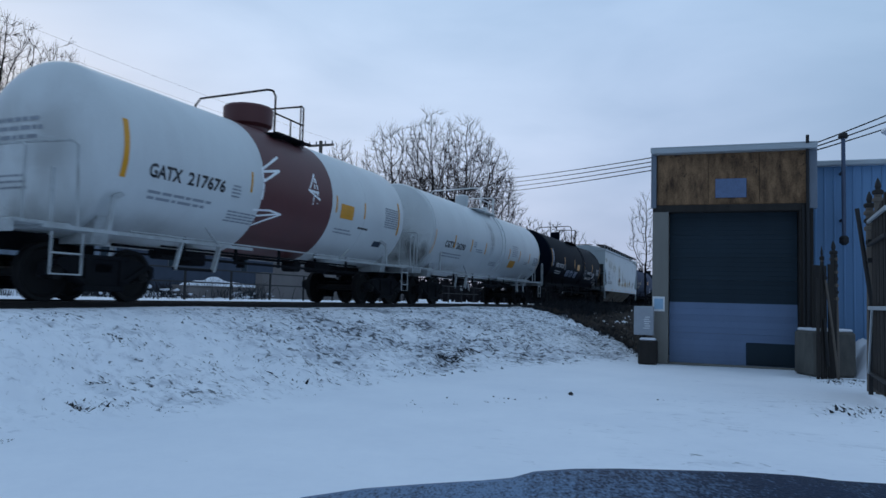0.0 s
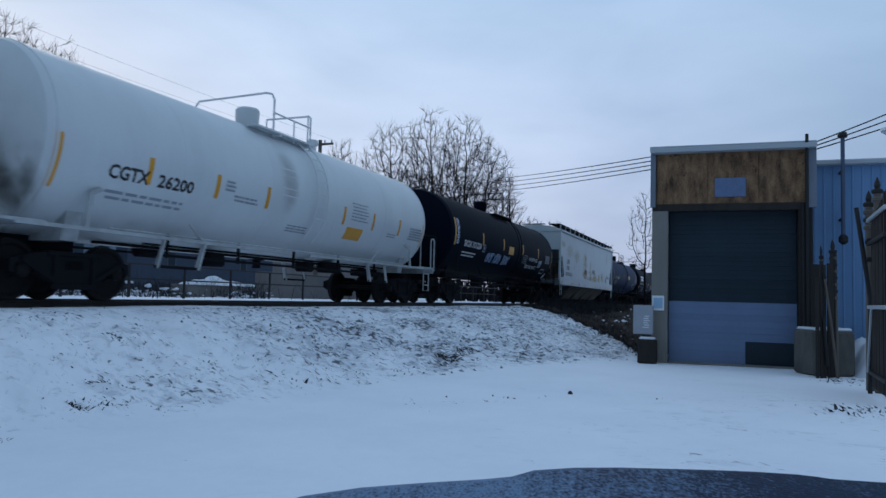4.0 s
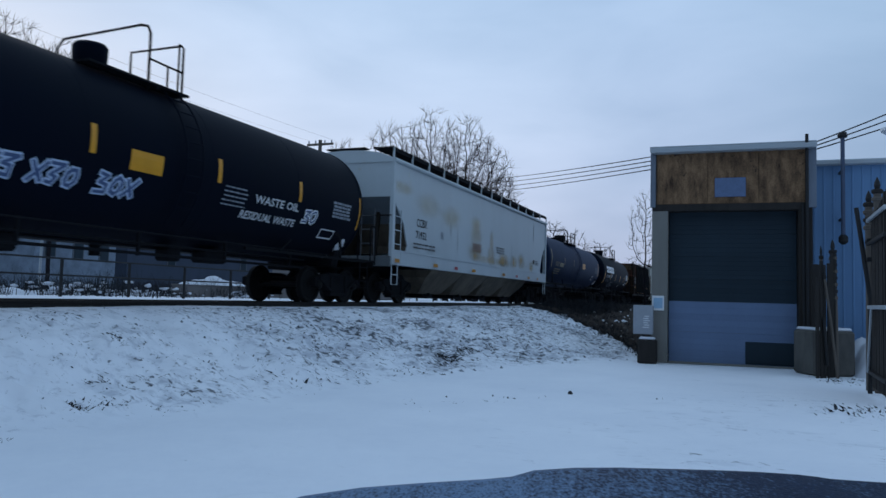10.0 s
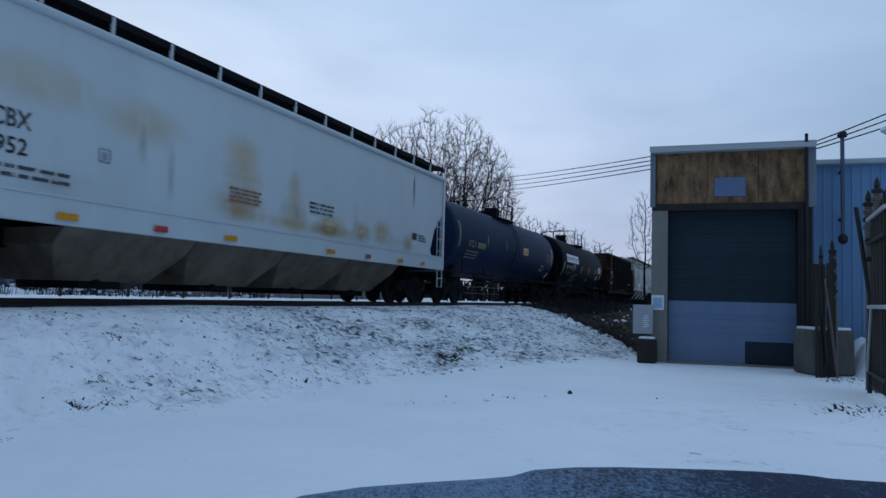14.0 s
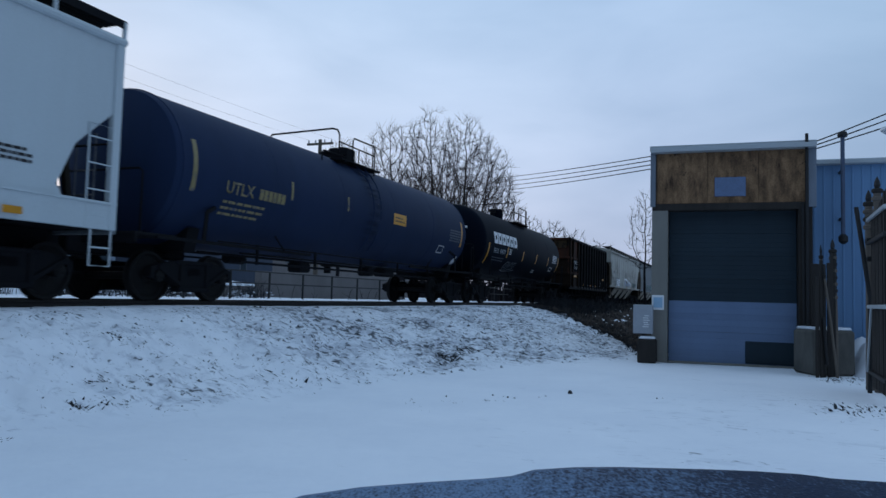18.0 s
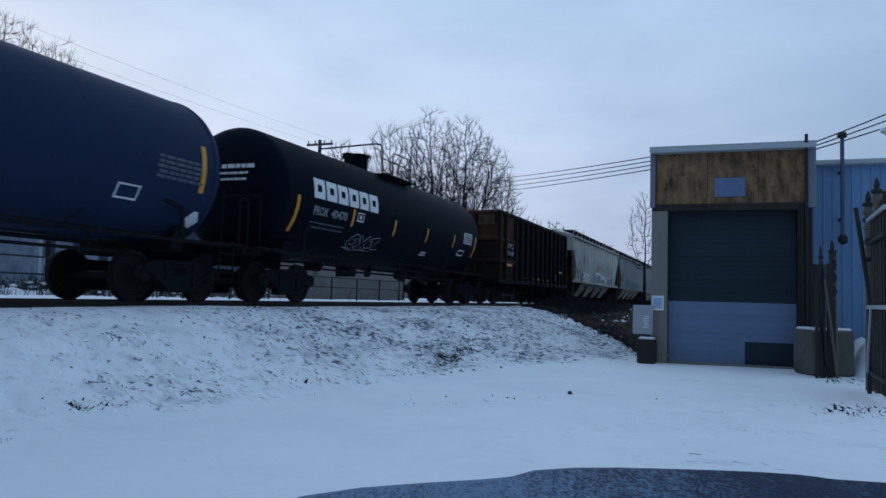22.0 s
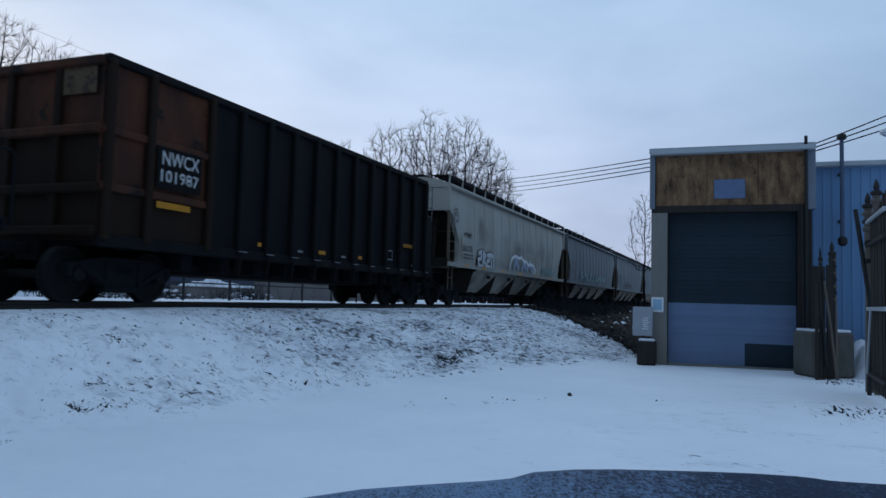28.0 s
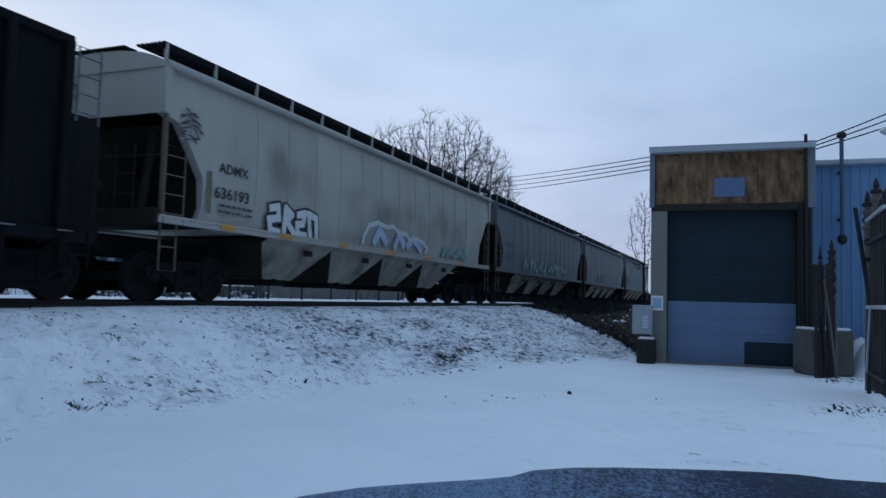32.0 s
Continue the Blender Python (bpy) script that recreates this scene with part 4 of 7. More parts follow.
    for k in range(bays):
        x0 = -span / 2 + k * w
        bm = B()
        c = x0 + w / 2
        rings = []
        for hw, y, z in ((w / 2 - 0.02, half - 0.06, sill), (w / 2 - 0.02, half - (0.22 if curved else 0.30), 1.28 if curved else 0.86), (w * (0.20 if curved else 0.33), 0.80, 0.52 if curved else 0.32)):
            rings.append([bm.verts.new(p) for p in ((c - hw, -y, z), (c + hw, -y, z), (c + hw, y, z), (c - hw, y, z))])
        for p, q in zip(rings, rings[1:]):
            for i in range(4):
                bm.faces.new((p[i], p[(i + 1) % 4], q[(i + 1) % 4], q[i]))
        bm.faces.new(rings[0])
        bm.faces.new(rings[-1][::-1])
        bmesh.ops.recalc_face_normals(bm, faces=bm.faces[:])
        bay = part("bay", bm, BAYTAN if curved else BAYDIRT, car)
        # faces that slant along the car get their shade as a dark colour
        bay.data.materials.append(GRIME_SHADE)
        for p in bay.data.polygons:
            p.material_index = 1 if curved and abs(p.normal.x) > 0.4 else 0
        bm = B()
        gz = 0.45 if curved else 0.26
        add_box(bm, (c, 0, gz), (0.9, 1.5, 0.14), bevel=0.02)
        add_tube(bm, [(c - 0.2, -0.9, gz + 0.04), (c - 0.2, 0.9, gz + 0.04)], 0.05, 8)
        part("gate", bm, STEEL, bay)
        if curved:
            bm = B()
            add_box(bm, (c + 0.35, -half + 0.18, 1.16), (0.34, 0.05, 0.14), bevel=0.01)
            part("port", bm, GRIME_SHADE, bay, "dark square port")
    bm = B()
    add_box(bm, (0, 0, 1.0), (span + 0.6, 0.5, 0.4))
    part("centre_sill", bm, STEEL, car)
    # side posts or weld lines
    n = 13
    if curved:
        for k in range(1, n):
            xx = -L + 1.6 + (2 * L - 3.2) * k / n
            bm = B()
            pts = []
            for j in range(8):
                t = 0.04 + j / 7 * 0.9
                z = sill_top + (eave - sill_top) * t
                pts.append((xx, -half * (0.90 + 0.10 * math.sin(math.pi * (0.12 + 0.76 * t)) ** 0.8), z))
            add_tube(bm, pts, 0.022, 5)
            part("weld_seam", bm, paint, car)
    return car, mid - datum, half, eave


def on_side(hop, name, bm, q, z, material, label="", y=None):
    car, mid, half, eave = hop
    bmesh.ops.remove_doubles(bm, verts=bm.verts[:], dist=0.0005)
    return part(name, thicken(stand(bm, q - mid, z, -(half if y is None else y), 0.012)), material, car, label)


def gondola_car(q0, q1, label, group="freight train", datum=0.0):
    mid = (q0 + q1) / 2
    L = (q1 - q0) / 2
    half, top, low = 1.55, 3.93, 1.0
    car = empty("gondola_car", line_pose(mid), label, "gondola car", group)
    CARS.append((car, mid))
    paint_end = 2.55
    NOTCH = 0.62
    for sd in (-1, 1):
        y = sd * (half - 0.08)
        bm = B()
        add_box(bm, (-L + paint_end / 2, y, (top + 1.83) / 2), (paint_end, 0.04, top - 1.83))
        part("side_sheet", bm, RUST_ORANGE, car, "faded orange-brown end panel")
        bm = B()
        add_box(bm, (-L + paint_end / 2, y, (1.83 + low) / 2), (paint_end, 0.04, 1.83 - low))
        part("side_sheet", bm, OLIVE, car, "grimy olive-brown panel")
        bm = B()
        add_box(bm, (paint_end / 2 - NOTCH / 2, y, (top + low) / 2), (2 * L - paint_end - NOTCH, 0.04, top - low))
        part("side_sheet", bm, GONDOLA, car)
        bm = B()
        add_box(bm, (L - NOTCH / 2, y, (2.85 + low) / 2), (NOTCH, 0.04, 2.85 - low))
        part("side_sheet", bm, GONDOLA, car)
        bm = B()
        add_box(bm, (-NOTCH / 2, y + sd * 0.03, top), (2 * L - NOTCH, 0.16, 0.14), bevel=0.02)
        part("top_chord", bm, GONDOLA, car)
        bm = B()
        add_box(bm, (0, y + sd * 0.02, low), (2 * L, 0.14, 0.2), bevel=0.02)
        part("side_sill", bm, GONDOLA, car)
        post = B()
        add_box(post, (0, 0, (top + low) / 2), (0.16, 0.13, top - low), bevel=0.03)
        post = mesh(post, GONDOLA, "post")
        post_o = post.copy()
        post_o.materials.clear()
        post_o.materials.append(OLIVE)
        n = 11
        xs = [-L + 0.1, -L + 1.0, -L + paint_end] + [-L + paint_end + (2 * L - paint_end - NOTCH - 0.08) * k / n for k in range(1, n + 1)]
        for i, xx in enumerate(xs):
            p = part("post", post_o if i < 3 else post, GONDOLA, car)
            p.location = (xx, y + sd * 0.08, 0)
            if i > 2:
                bm = B()
                add_beam(bm, (xx, y + sd * 0.10, low - 0.05), (xx + 0.05, y + sd * 0.02, low - 0.42), 0.14, 0.05)
                part("post_foot", bm, GONDOLA, car)
                bm = B()
                add_box(bm, (xx + 0.04, y + sd * 0.16, low + 0.05), (0.26, 0.03, 0.022), bevel=0.004)
                part("foot_plate", bm, FOOTSTEEL, car, "pale steel edge at a post foot")
        for z in (2.78, 1.86):
            bm = B()
            add_box(bm, (-L + paint_end / 2, y + sd * 0.05, z), (paint_end, 0.07, 0.14), bevel=0.02)
            part("side_rib", bm, RUST_ORANGE, car)
    for xe, sx, paint in ((-L, -1, RUST_ORANGE), (L, 1, GONDOLA)):
        bm = B()
        up = xe - (NOTCH if sx > 0 else 0.0)
        add_box(bm, (up - sx * 0.04, 0, (top + 2.75) / 2), (0.04, 2 * half - 0.22, top - 2.75))
        part("end_sheet", bm, paint, car)
        bm = B()
        add_box(bm, (xe + sx * -0.04, 0, (2.75 + low) / 2), (0.04, 2 * half - 0.22, 2.75 - low))
        part("end_sheet", bm, OLIVE if sx < 0 else GONDOLA, car)
        for z in (top - 0.05, 2.78, 1.83, 1.15):
            bm = B()
            add_box(bm, ((up if z > 2.5 else xe) + sx * 0.03, 0, z), (0.14, 2 * half - 0.1, 0.16), bevel=0.03)
            part("end_rib", bm, GONDOLA if sx > 0 else paint if z > 2.5 else OLIVE, car)
        bm = B()
        for yy in (-0.55, 0.55):
            hi = 2.78 if sx > 0 else top
            add_box(bm, (xe + sx * 0.02, yy, (hi + low) / 2), (0.10, 0.14, hi - low - 0.1), bevel=0.02)
        part("end_post", bm, OLIVE if sx < 0 else GONDOLA, car)
        for sd in (-1, 1) if sx > 0 else ():
            ladder(car, xe - sx * 0.4, sd * (half + 0.03), low - 0.5, 2.1, 0.42, GONDOLA, 4, "side_ladder", r=0.016)
            ladder(car, xe - 0.26, sd * (half - 0.06), 2.75, top - 0.02, 0.42, FOOTSTEEL, 4, "side_ladder", r=0.018)
        coupler(car, xe + sx * 0.05, sx)
        add_truck(car, xe - sx * 1.0)
    bm = B()
    add_box(bm, (0, 0, low - 0.02), (2 * L - 0.2, 2 * half - 0.3, 0.08))
    part("floor", bm, GONDOLA, car)
    bm = B()
    add_box(bm, (0, 0, 0.86), (2 * L, 0.5, 0.36))
    part("centre_sill", bm, STEEL, car)
    for k in range(9):
        bm = B()
        add_box(bm, (-L + 2.4 + (2 * L - 4.8) * k / 8, 0, 0.78), (0.30, 2.5, 0.34), bevel=0.02)
        part("cross_bearer", bm, STEEL, car)
    bm = B()
    add_box(bm, (0, 0.2, 0.66), (2 * L - 5.2, 1.9, 0.22), bevel=0.03)
    part("underframe", bm, STEEL, car)
    bm = B()
    nx, ny = 40, 8
    grid = [[bm.verts.new((-L + 0.1 + (2 * L - 0.2 - NOTCH) * i / nx, -half + 0.12 + (2 * half - 0.24) * j / ny, top - 0.45 + 0.12 * noise.noise(Vector((i * 0.4, j * 0.5, 3))))) for j in range(ny + 1)] for i in range(nx + 1)]
    for i in range(nx):
        for j in range(ny):
            bm.faces.new((grid[i][j], grid[i + 1][j], grid[i + 1][j + 1], grid[i][j + 1]))
    part("load", bm, GONDOLA, car, "dark loose load under the rim")
    return car, mid - datum, half, top


# the train, front to rear
T1 = tank_car(8.30, 19.90, nose=0.72, leg_ends=(-1,), label="white tank car with a maroon band and dome", paint=WHITE, r=1.53, zc=2.55, truck_in=(0.95, 0.1), bands=((12.95, 15.80, MAROON),), dome=0.54, dome_at=14.34, dome_paint=MAROON, dome_r=0.57, drum=True, rail_paint=RAILWHITE, platform=(14.06, 15.09), rails=(0.85, 0.69), climb=False)
T1_END = [(8.0, 1.15, 1.14), (8.0, 1.15, 2.40), (8.02, 1.05, 2.50), (8.30, -1.30, 2.50), (8.32, -1.42, 2.42), (8.38, -1.43, 1.14)]
bm = B()
add_tube(bm, [(q - T1[1], y, z) for q, y, z in T1_END], 0.024, 6)
part("end_handrail", bm, RAILWHITE, T1[0])
bm = B()
add_box(bm, (7.92 - T1[1], -1.40, 1.55), (0.07, 0.05, 0.92), bevel=0.008)
part("rail_post", bm, RAILWHITE, T1[0])
bm = B()
add_box(bm, (8.2 - T1[1], -0.2, 1.12), (0.9, 2.5, 0.05), bevel=0.01)
part("end_platform", bm, RAILWHITE, T1[0])
ladder(T1[0], 8.2 - T1[1], -1.44, 0.42, 1.05, 0.56, RAILWHITE, 1, "step_ladder", r=0.020, hang=True)
T2 = tank_car(22.57, 36.29, "white tank car with yellow reflective strips, soot at one end", WHITE, r=1.53, zc=2.54, truck_in=(0.8, 0.55), rail_paint=RAILWHITE, sill_len=6.4, dome=0.50, drum=True, dome_r=0.27, dome_at=29.03, top_paint=WHITE, datum=0.77, sharp=True, planks=(27.9, 30.3), platform=(28.75, 30.15), rails=(0.76, 0.52))
T3 = tank_car(38.95, 53.75, "black tank car with white stencils and pale graffiti", BLACK, r=1.56, zc=2.55, truck_in=(0.85, 0.27), dome=0.48, dome_r=0.29, dome_at=46.2, datum=1.82, sharp=True, drum=True, planks=(45.2, 47.55), platform=(46.65, 47.40), rails=(0.93, 0.75))
vent = B()
add_lathe(vent, [(4.05, 0.10), (4.28, 0.10), (4.28, 0.15), (4.42, 0.15), (4.44, 0.08)], 16, "z", c=(31.95 - T2[1] - 0.77, 0, 0))
part("safety_vent", vent, WHITE, T2[0])
H1 = hopper_car(55.61, 74.0, "pale grey covered hopper car with rust-yellow stains", PALE, sill=1.12, datum=2.41)
T4 = tank_car(75.65, 90.6, "navy blue tank car with faded yellow lettering", NAVY, r=1.48, zc=2.53, truck_in=(0.84, 0.4), dome=0.26, dome_r=0.32, dome_at=83.37, dome_paint=STEEL, hoop="along", sharp=True, datum=3.02, climb_in=0.75, platform=(82.11, 83.98), rails=(0.65, 0.5))
box = B()
add_box(box, (83.75 - T4[1] - 3.02, -0.1, 4.22), (0.55, 0.6, 0.46), bevel=0.03)
part("valve_box", box, STEEL, T4[0])
bm = B()
add_tube(bm, [(81.20 - T4[1] - 3.02, -0.98, 3.62), (81.20 - T4[1] - 3.02, -0.98, 3.84), (81.30 - T4[1] - 3.02, -0.98, 3.90), (82.35 - T4[1] - 3.02, -0.98, 3.92)], 0.024, 6)
part("low_rail", bm, STEEL, T4[0])
T5 = tank_car(93.2, 106.1, "black tank car with a broad white wordmark", BLACK, r=1.49, zc=2.57, truck_in=(0.62, 0.0), dome=0.46, dome_r=0.32, dome_at=98.97, hoop="along", datum=3.25, platform=(98.78, 100.6), rails=(0.73, 0.54), climb=False)
vent = B()
add_lathe(vent, [(4.0, 0.10), (4.30, 0.10), (4.30, 0.16), (4.44, 0.16), (4.46, 0.08)], 16, "z", c=(98.35 - T5[1] - 3.25, 0, 0))
part("safety_vent", vent, STEEL, T5[0])
G1 = gondola_car(108.65, 122.35, "grimy black ribbed gondola with a rusty orange end", datum=3.35)
H2 = hopper_car(123.6, 141.9, "weathered grey round-sided hopper car with graffiti", GREY, curved=True, bays=4, sill=1.38, datum=3.27)
H3 = hopper_car(142.8, 161.1, "dark weathered grey round-sided hopper car with a dark painted strip", DARKGREY, curved=True, sill=1.38, datum=3.3)
H4 = hopper_car(162.0, 180.3, "dark weathered grey round-sided hopper car", DARKGREY, curved=True, sill=1.38, datum=3.3)
H5 = hopper_car(181.2, 199.5, "dark weathered grey round-sided hopper car", DARKGREY, curved=True, sill=1.38, datum=3.3)

# ---- the brown, brushy stretch of the bank past the snow ----
def ridge(o):
    return ramp_between(o, (1.2, 1.9, 2.9, 4.2, 6.5, 7.8, 9.2), (16.6, 17.9, 21.5, 24.5, 29.7, 31.0, 33.7))


def make_brush_ground():
    oo = [1.98 + k * 0.22 for k in range(35)]
    cols = 70
    pts, faces = [], []
    for i in range(cols + 1):
        for o in oo:
            s = ridge(o) + 0.35 * noise.noise(Vector((o * 2.1, 3, 0))) + (i / cols) ** 1.6 * 55
            pts.append(on_line(s, o, ground_z(s, o) + 0.03 * min(1, i) + 0.10 * min(1, i / 4) * (0.5 + noise.noise(Vector((s * 1.4, o * 1.4, 1)))) - (0.04 if i == 0 else 0)))
    n = len(oo)
    faces = [(i * n + j, (i + 1) * n + j, (i + 1) * n + j + 1, i * n + j + 1) for i in range(cols) for j in range(n - 1)]
    me = bpy.data.meshes.new("brush_ground")
    me.from_pydata(pts, [], faces)
    me.materials.append(LITTER)
    tagged(new("brush_ground", me), "brown leaf litter and rubble with thin snow on the bank", "leaf litter", kind="stuff")


make_brush_ground()


def blade(verts, faces, p, lean, h, w):
    """A bent, narrow blade of two faces."""
    a = random.uniform(0, math.tau)
    side = Vector((math.cos(a), math.sin(a), 0)) * w / 2
    mid = p + Vector((lean.x * 0.35, lean.y * 0.35, h * 0.6))
    tip = p + Vector((lean.x, lean.y, h))
    i = len(verts)
    verts.extend([p - side, p + side, mid + side * 0.8, mid - side * 0.8, tip])
    faces.extend([(i, i + 1, i + 2, i + 3), (i + 3, i + 2, i + 4)])


def bent(verts, faces, p, way, length, h, w):
    """A stalk that lies over downhill and tapers to its tip."""
    side = Vector((-way.y, way.x, 0.35)) * w / 2
    mid = p + way * length * 0.4 + Vector((0, 0, h * 0.65))
    tip = p + way * length + Vector((0, 0, h + 0.1 * length))
    i = len(verts)
    verts.extend([p - side, p + side, mid + side * 0.8, mid - side * 0.8, tip])
    faces.extend([(i, i + 1, i + 2, i + 3), (i + 3, i + 2, i + 4)])


def make_weeds():
    random.seed(11)

    def tuft(s, o, n, h, spread, w=0.012):
        base = on_line(s, o, ground_z(s, o) - 0.01)
        for _ in range(n):
            p = base + Vector((random.gauss(0, spread), random.gauss(0, spread), 0))
            lean = Vector((random.gauss(0.05, 0.10), random.gauss(-0.05, 0.10), 0)) * (h / 0.2)
            blade(verts, faces, p, lean, h * random.uniform(0.35, 1.0), w * random.uniform(0.6, 1.4))

    def clump(s, o, n, size, spread):
        lie = random.uniform(-1.6, 1.6)
        for _ in range(n):
            ss, oo = s + random.gauss(0, spread * 0.7), o + random.gauss(0, spread * 0.7)
            a = lie + random.gauss(0, 0.8)
            way = (ASIDE * math.cos(a) + ALONG * math.sin(a)).normalized() * random.uniform(0.4, 1.0)
            k = size * random.uniform(0.5, 1.25)
            bent(verts, faces, on_line(ss, oo, ground_z(ss, oo) - 0.010), way, k, k * random.uniform(0.10, 0.38), k * random.uniform(0.16, 0.36))

    def clod(s, o, k):
        base = on_line(s, o, ground_z(s, o) - 0.012)
        a = random.gauss(0.2, 0.5)
        u = (-ASIDE * math.cos(a) + ALONG * math.sin(a)) + Vector((0, 0, -0.25))
        v = Vector((-u.y, u.x, 0))
        lx, ly = random.uniform(0.022, 0.065) * k, random.uniform(0.012, 0.028) * k
        i = len(verts)
        for j in range(6):
            b, f = j * math.tau / 6, random.uniform(0.65, 1.35)
            verts.append(base + u * lx * math.cos(b) * f + v * ly * math.sin(b) * f)
        verts.append(base + Vector((0, 0, random.uniform(0.015, 0.045) * k)) + u * random.uniform(-0.5, 0.5) * lx)
        faces.extend([(i + j, i + (j + 1) % 6, i + 6) for j in range(6)])

    def drift(s, o):
        return noise.noise(Vector((s * 0.45, o * 0.7, 7))) + 0.7 * noise.noise(Vector((s * 1.8, o * 1.8, 8)))

    for name, material, total, label in (("weeds", DRY_GRASS, 680, "dry brown grass and weeds poking through the snow"), ("tussocks", TUSSOCK, 400, "low grey tussocks half buried in the snowy bank")):
        verts, faces = [], []
        count = 0
        while count < total:
            s, k = random.uniform(2, 34), random.random()
            t = toe(s)
            o = t + (CREST_O + 0.1 - t) * (0.06 + 0.94 * k)
            if s > ridge(min(9.2, max(1.2, o))):
                continue
            if drift(s, o) < random.uniform(-0.35, 0.75) or random.random() > soft(3.5, 11, s) * 0.4 + 0.6:
                continue
            count += 1
            if name == "weeds":
                clump(s, o, random.choice((1, 2, 2, 3, 5, 9)), random.uniform(0.03, 0.085) * (0.7 + 0.6 * soft(7, 11.5, s)), random.choice((0.03, 0.05, 0.09)))
            else:
                clod(s, o, random.uniform(0.7, 1.3) * (0.7 + 0.5 * soft(7, 11.5, s)))
        if name == "weeds":
            # darker clumps that stand out of the snow
            for s, o, n, size, spread in ((5.62, 6.22, 60, 0.085, 0.09), (5.8, 6.15, 50, 0.08, 0.10), (6.1, 6.1, 40, 0.08, 0.13), (6.55, 6.85, 90, 0.08, 0.11), (7.57, 7.6, 80, 0.07, 0.13), (13.3, 5.22, 70, 0.15, 0.13), (13.5, 5.12, 50, 0.15, 0.10), (14.0, 5.15, 40, 0.13, 0.13), (14.5, 5.1, 55, 0.14, 0.15), (15.1, 4.95, 36, 0.12, 0.16), (12.7, 5.1, 34, 0.12, 0.2), (15.9, 5.3, 34, 0.12, 0.2), (16.6, 5.0, 30, 0.12, 0.2), (12.0, 6.0, 30, 0.09, 0.25), (11.0, 6.6, 30, 0.08, 0.25), (10.0, 6.2, 34, 0.08, 0.25), (9.2, 6.6, 34, 0.08, 0.25), (6.3, 5.75, 12, 0.06, 0.1), (6.9, 8.6, 24, 0.06, 0.15), (7.0, 6.6, 24, 0.06, 0.2), (7.6, 6.9, 24, 0.06, 0.2), (6.4, 7.4, 20, 0.06, 0.2), (5.2, 7.9, 14, 0.06, 0.2), (8.6, 6.1, 16, 0.12, 0.2), (9.02, 5.73, 18, 0.13, 0.2), (9.6, 5.6, 16, 0.12, 0.2), (10.3, 5.45, 18, 0.13, 0.22), (11.2, 5.2, 14, 0.12, 0.22), (16.5, 4.4, 18, 0.13, 0.3), (4.58, 5.9, 12, 0.055, 0.06), (8.2, 6.6, 14, 0.12, 0.2), (5.0, 7.2, 16, 0.06, 0.15)):
                clump(s, o, n, size, spread)
            # crumbs on the drive
            for s, o, n in ((8.73, 3.94, 3), (9.0, 3.5, 6), (9.1, 3.7, 4), (9.35, 3.06, 7), (9.5, 2.95, 3), (9.83, 2.91, 3), (8.11, 3.36, 2), (8.4, 3.6, 3), (10.85, 1.03, 2), (10.2, 2.5, 2), (9.9, -1.2, 2)):
                for _ in range(n):
                    clump(s + random.gauss(0, 0.12), o + random.gauss(0, 0.12), 2, 0.06, 0.01)
            for s, o, w, n in ((15.35, -1.7, 0.22, 60), (16.0, -2.05, 0.22, 40), (11.0, -1.35, 0.22, 60), (11.4, -1.75, 0.2, 70)):
                for _ in range(n):
                    clump(s + random.gauss(0, w), o + random.gauss(0, w), 1, random.uniform(0.05, 0.16), 0.02)
        me = bpy.data.meshes.new(name)
        me.from_pydata(verts, [], faces)
        me.materials.append(material)
        tagged(new(name, me), label, "grass", kind="stuff")
    # brush on the brown stretch
    verts, faces = [], []
    for _ in range(1500):
        o = random.uniform(2.0, 9.0)
        s = ridge(o) + abs(random.gauss(0.2, 5.0))
        tuft(s, o, random.randint(3, 6), random.uniform(0.08, 0.32), 0.12, 0.012)
    for _ in range(900):
        o = random.uniform(6.2, 9.3)
        s = ridge(o) + 1.0 + abs(random.gauss(0, 14))
        tuft(s, o, random.randint(4, 8), random.uniform(0.25, 0.8), 0.22, 0.016)
    for _ in range(420):
        o = random.uniform(2.0, 9.2)
        s = ridge(o) + random.gauss(0.0, 0.22)
        tuft(s, o, random.randint(3, 7), random.uniform(0.06, 0.22), 0.10, 0.018)
    me = bpy.data.meshes.new("brush")
    me.from_pydata(verts, [], faces)
    me.materials.append(DRY_GRASS)
    tagged(new("brush", me), "tangled dead brush on the dark bank", "brush", kind="stuff")


make_weeds()


def make_clods():
    random.seed(4)
    for px_, py_, r in ((1.92, 10.9, 0.036), (0.95, 10.3, 0.014), (3.1, 10.6, 0.014), (0.75, 10.4, 0.012), (0.1, 10.2, 0.012)):
        bm = B()
        bmesh.ops.create_icosphere(bm, subdivisions=2, radius=r)
        for v in bm.verts:
            v.co *= 1 + 0.35 * noise.noise(v.co * 30)
        ob = new("clod", mesh(bm, IRON, "clod"))
        p = Vector((px_, py_, 0))
        ob.location = (px_, py_, ground_z(p.dot(ALONG), p.dot(ASIDE)) + r * 0.4)
        tagged(ob, "small dark clod of earth on the snowy drive", "clod", "clods on the drive")


make_clods()


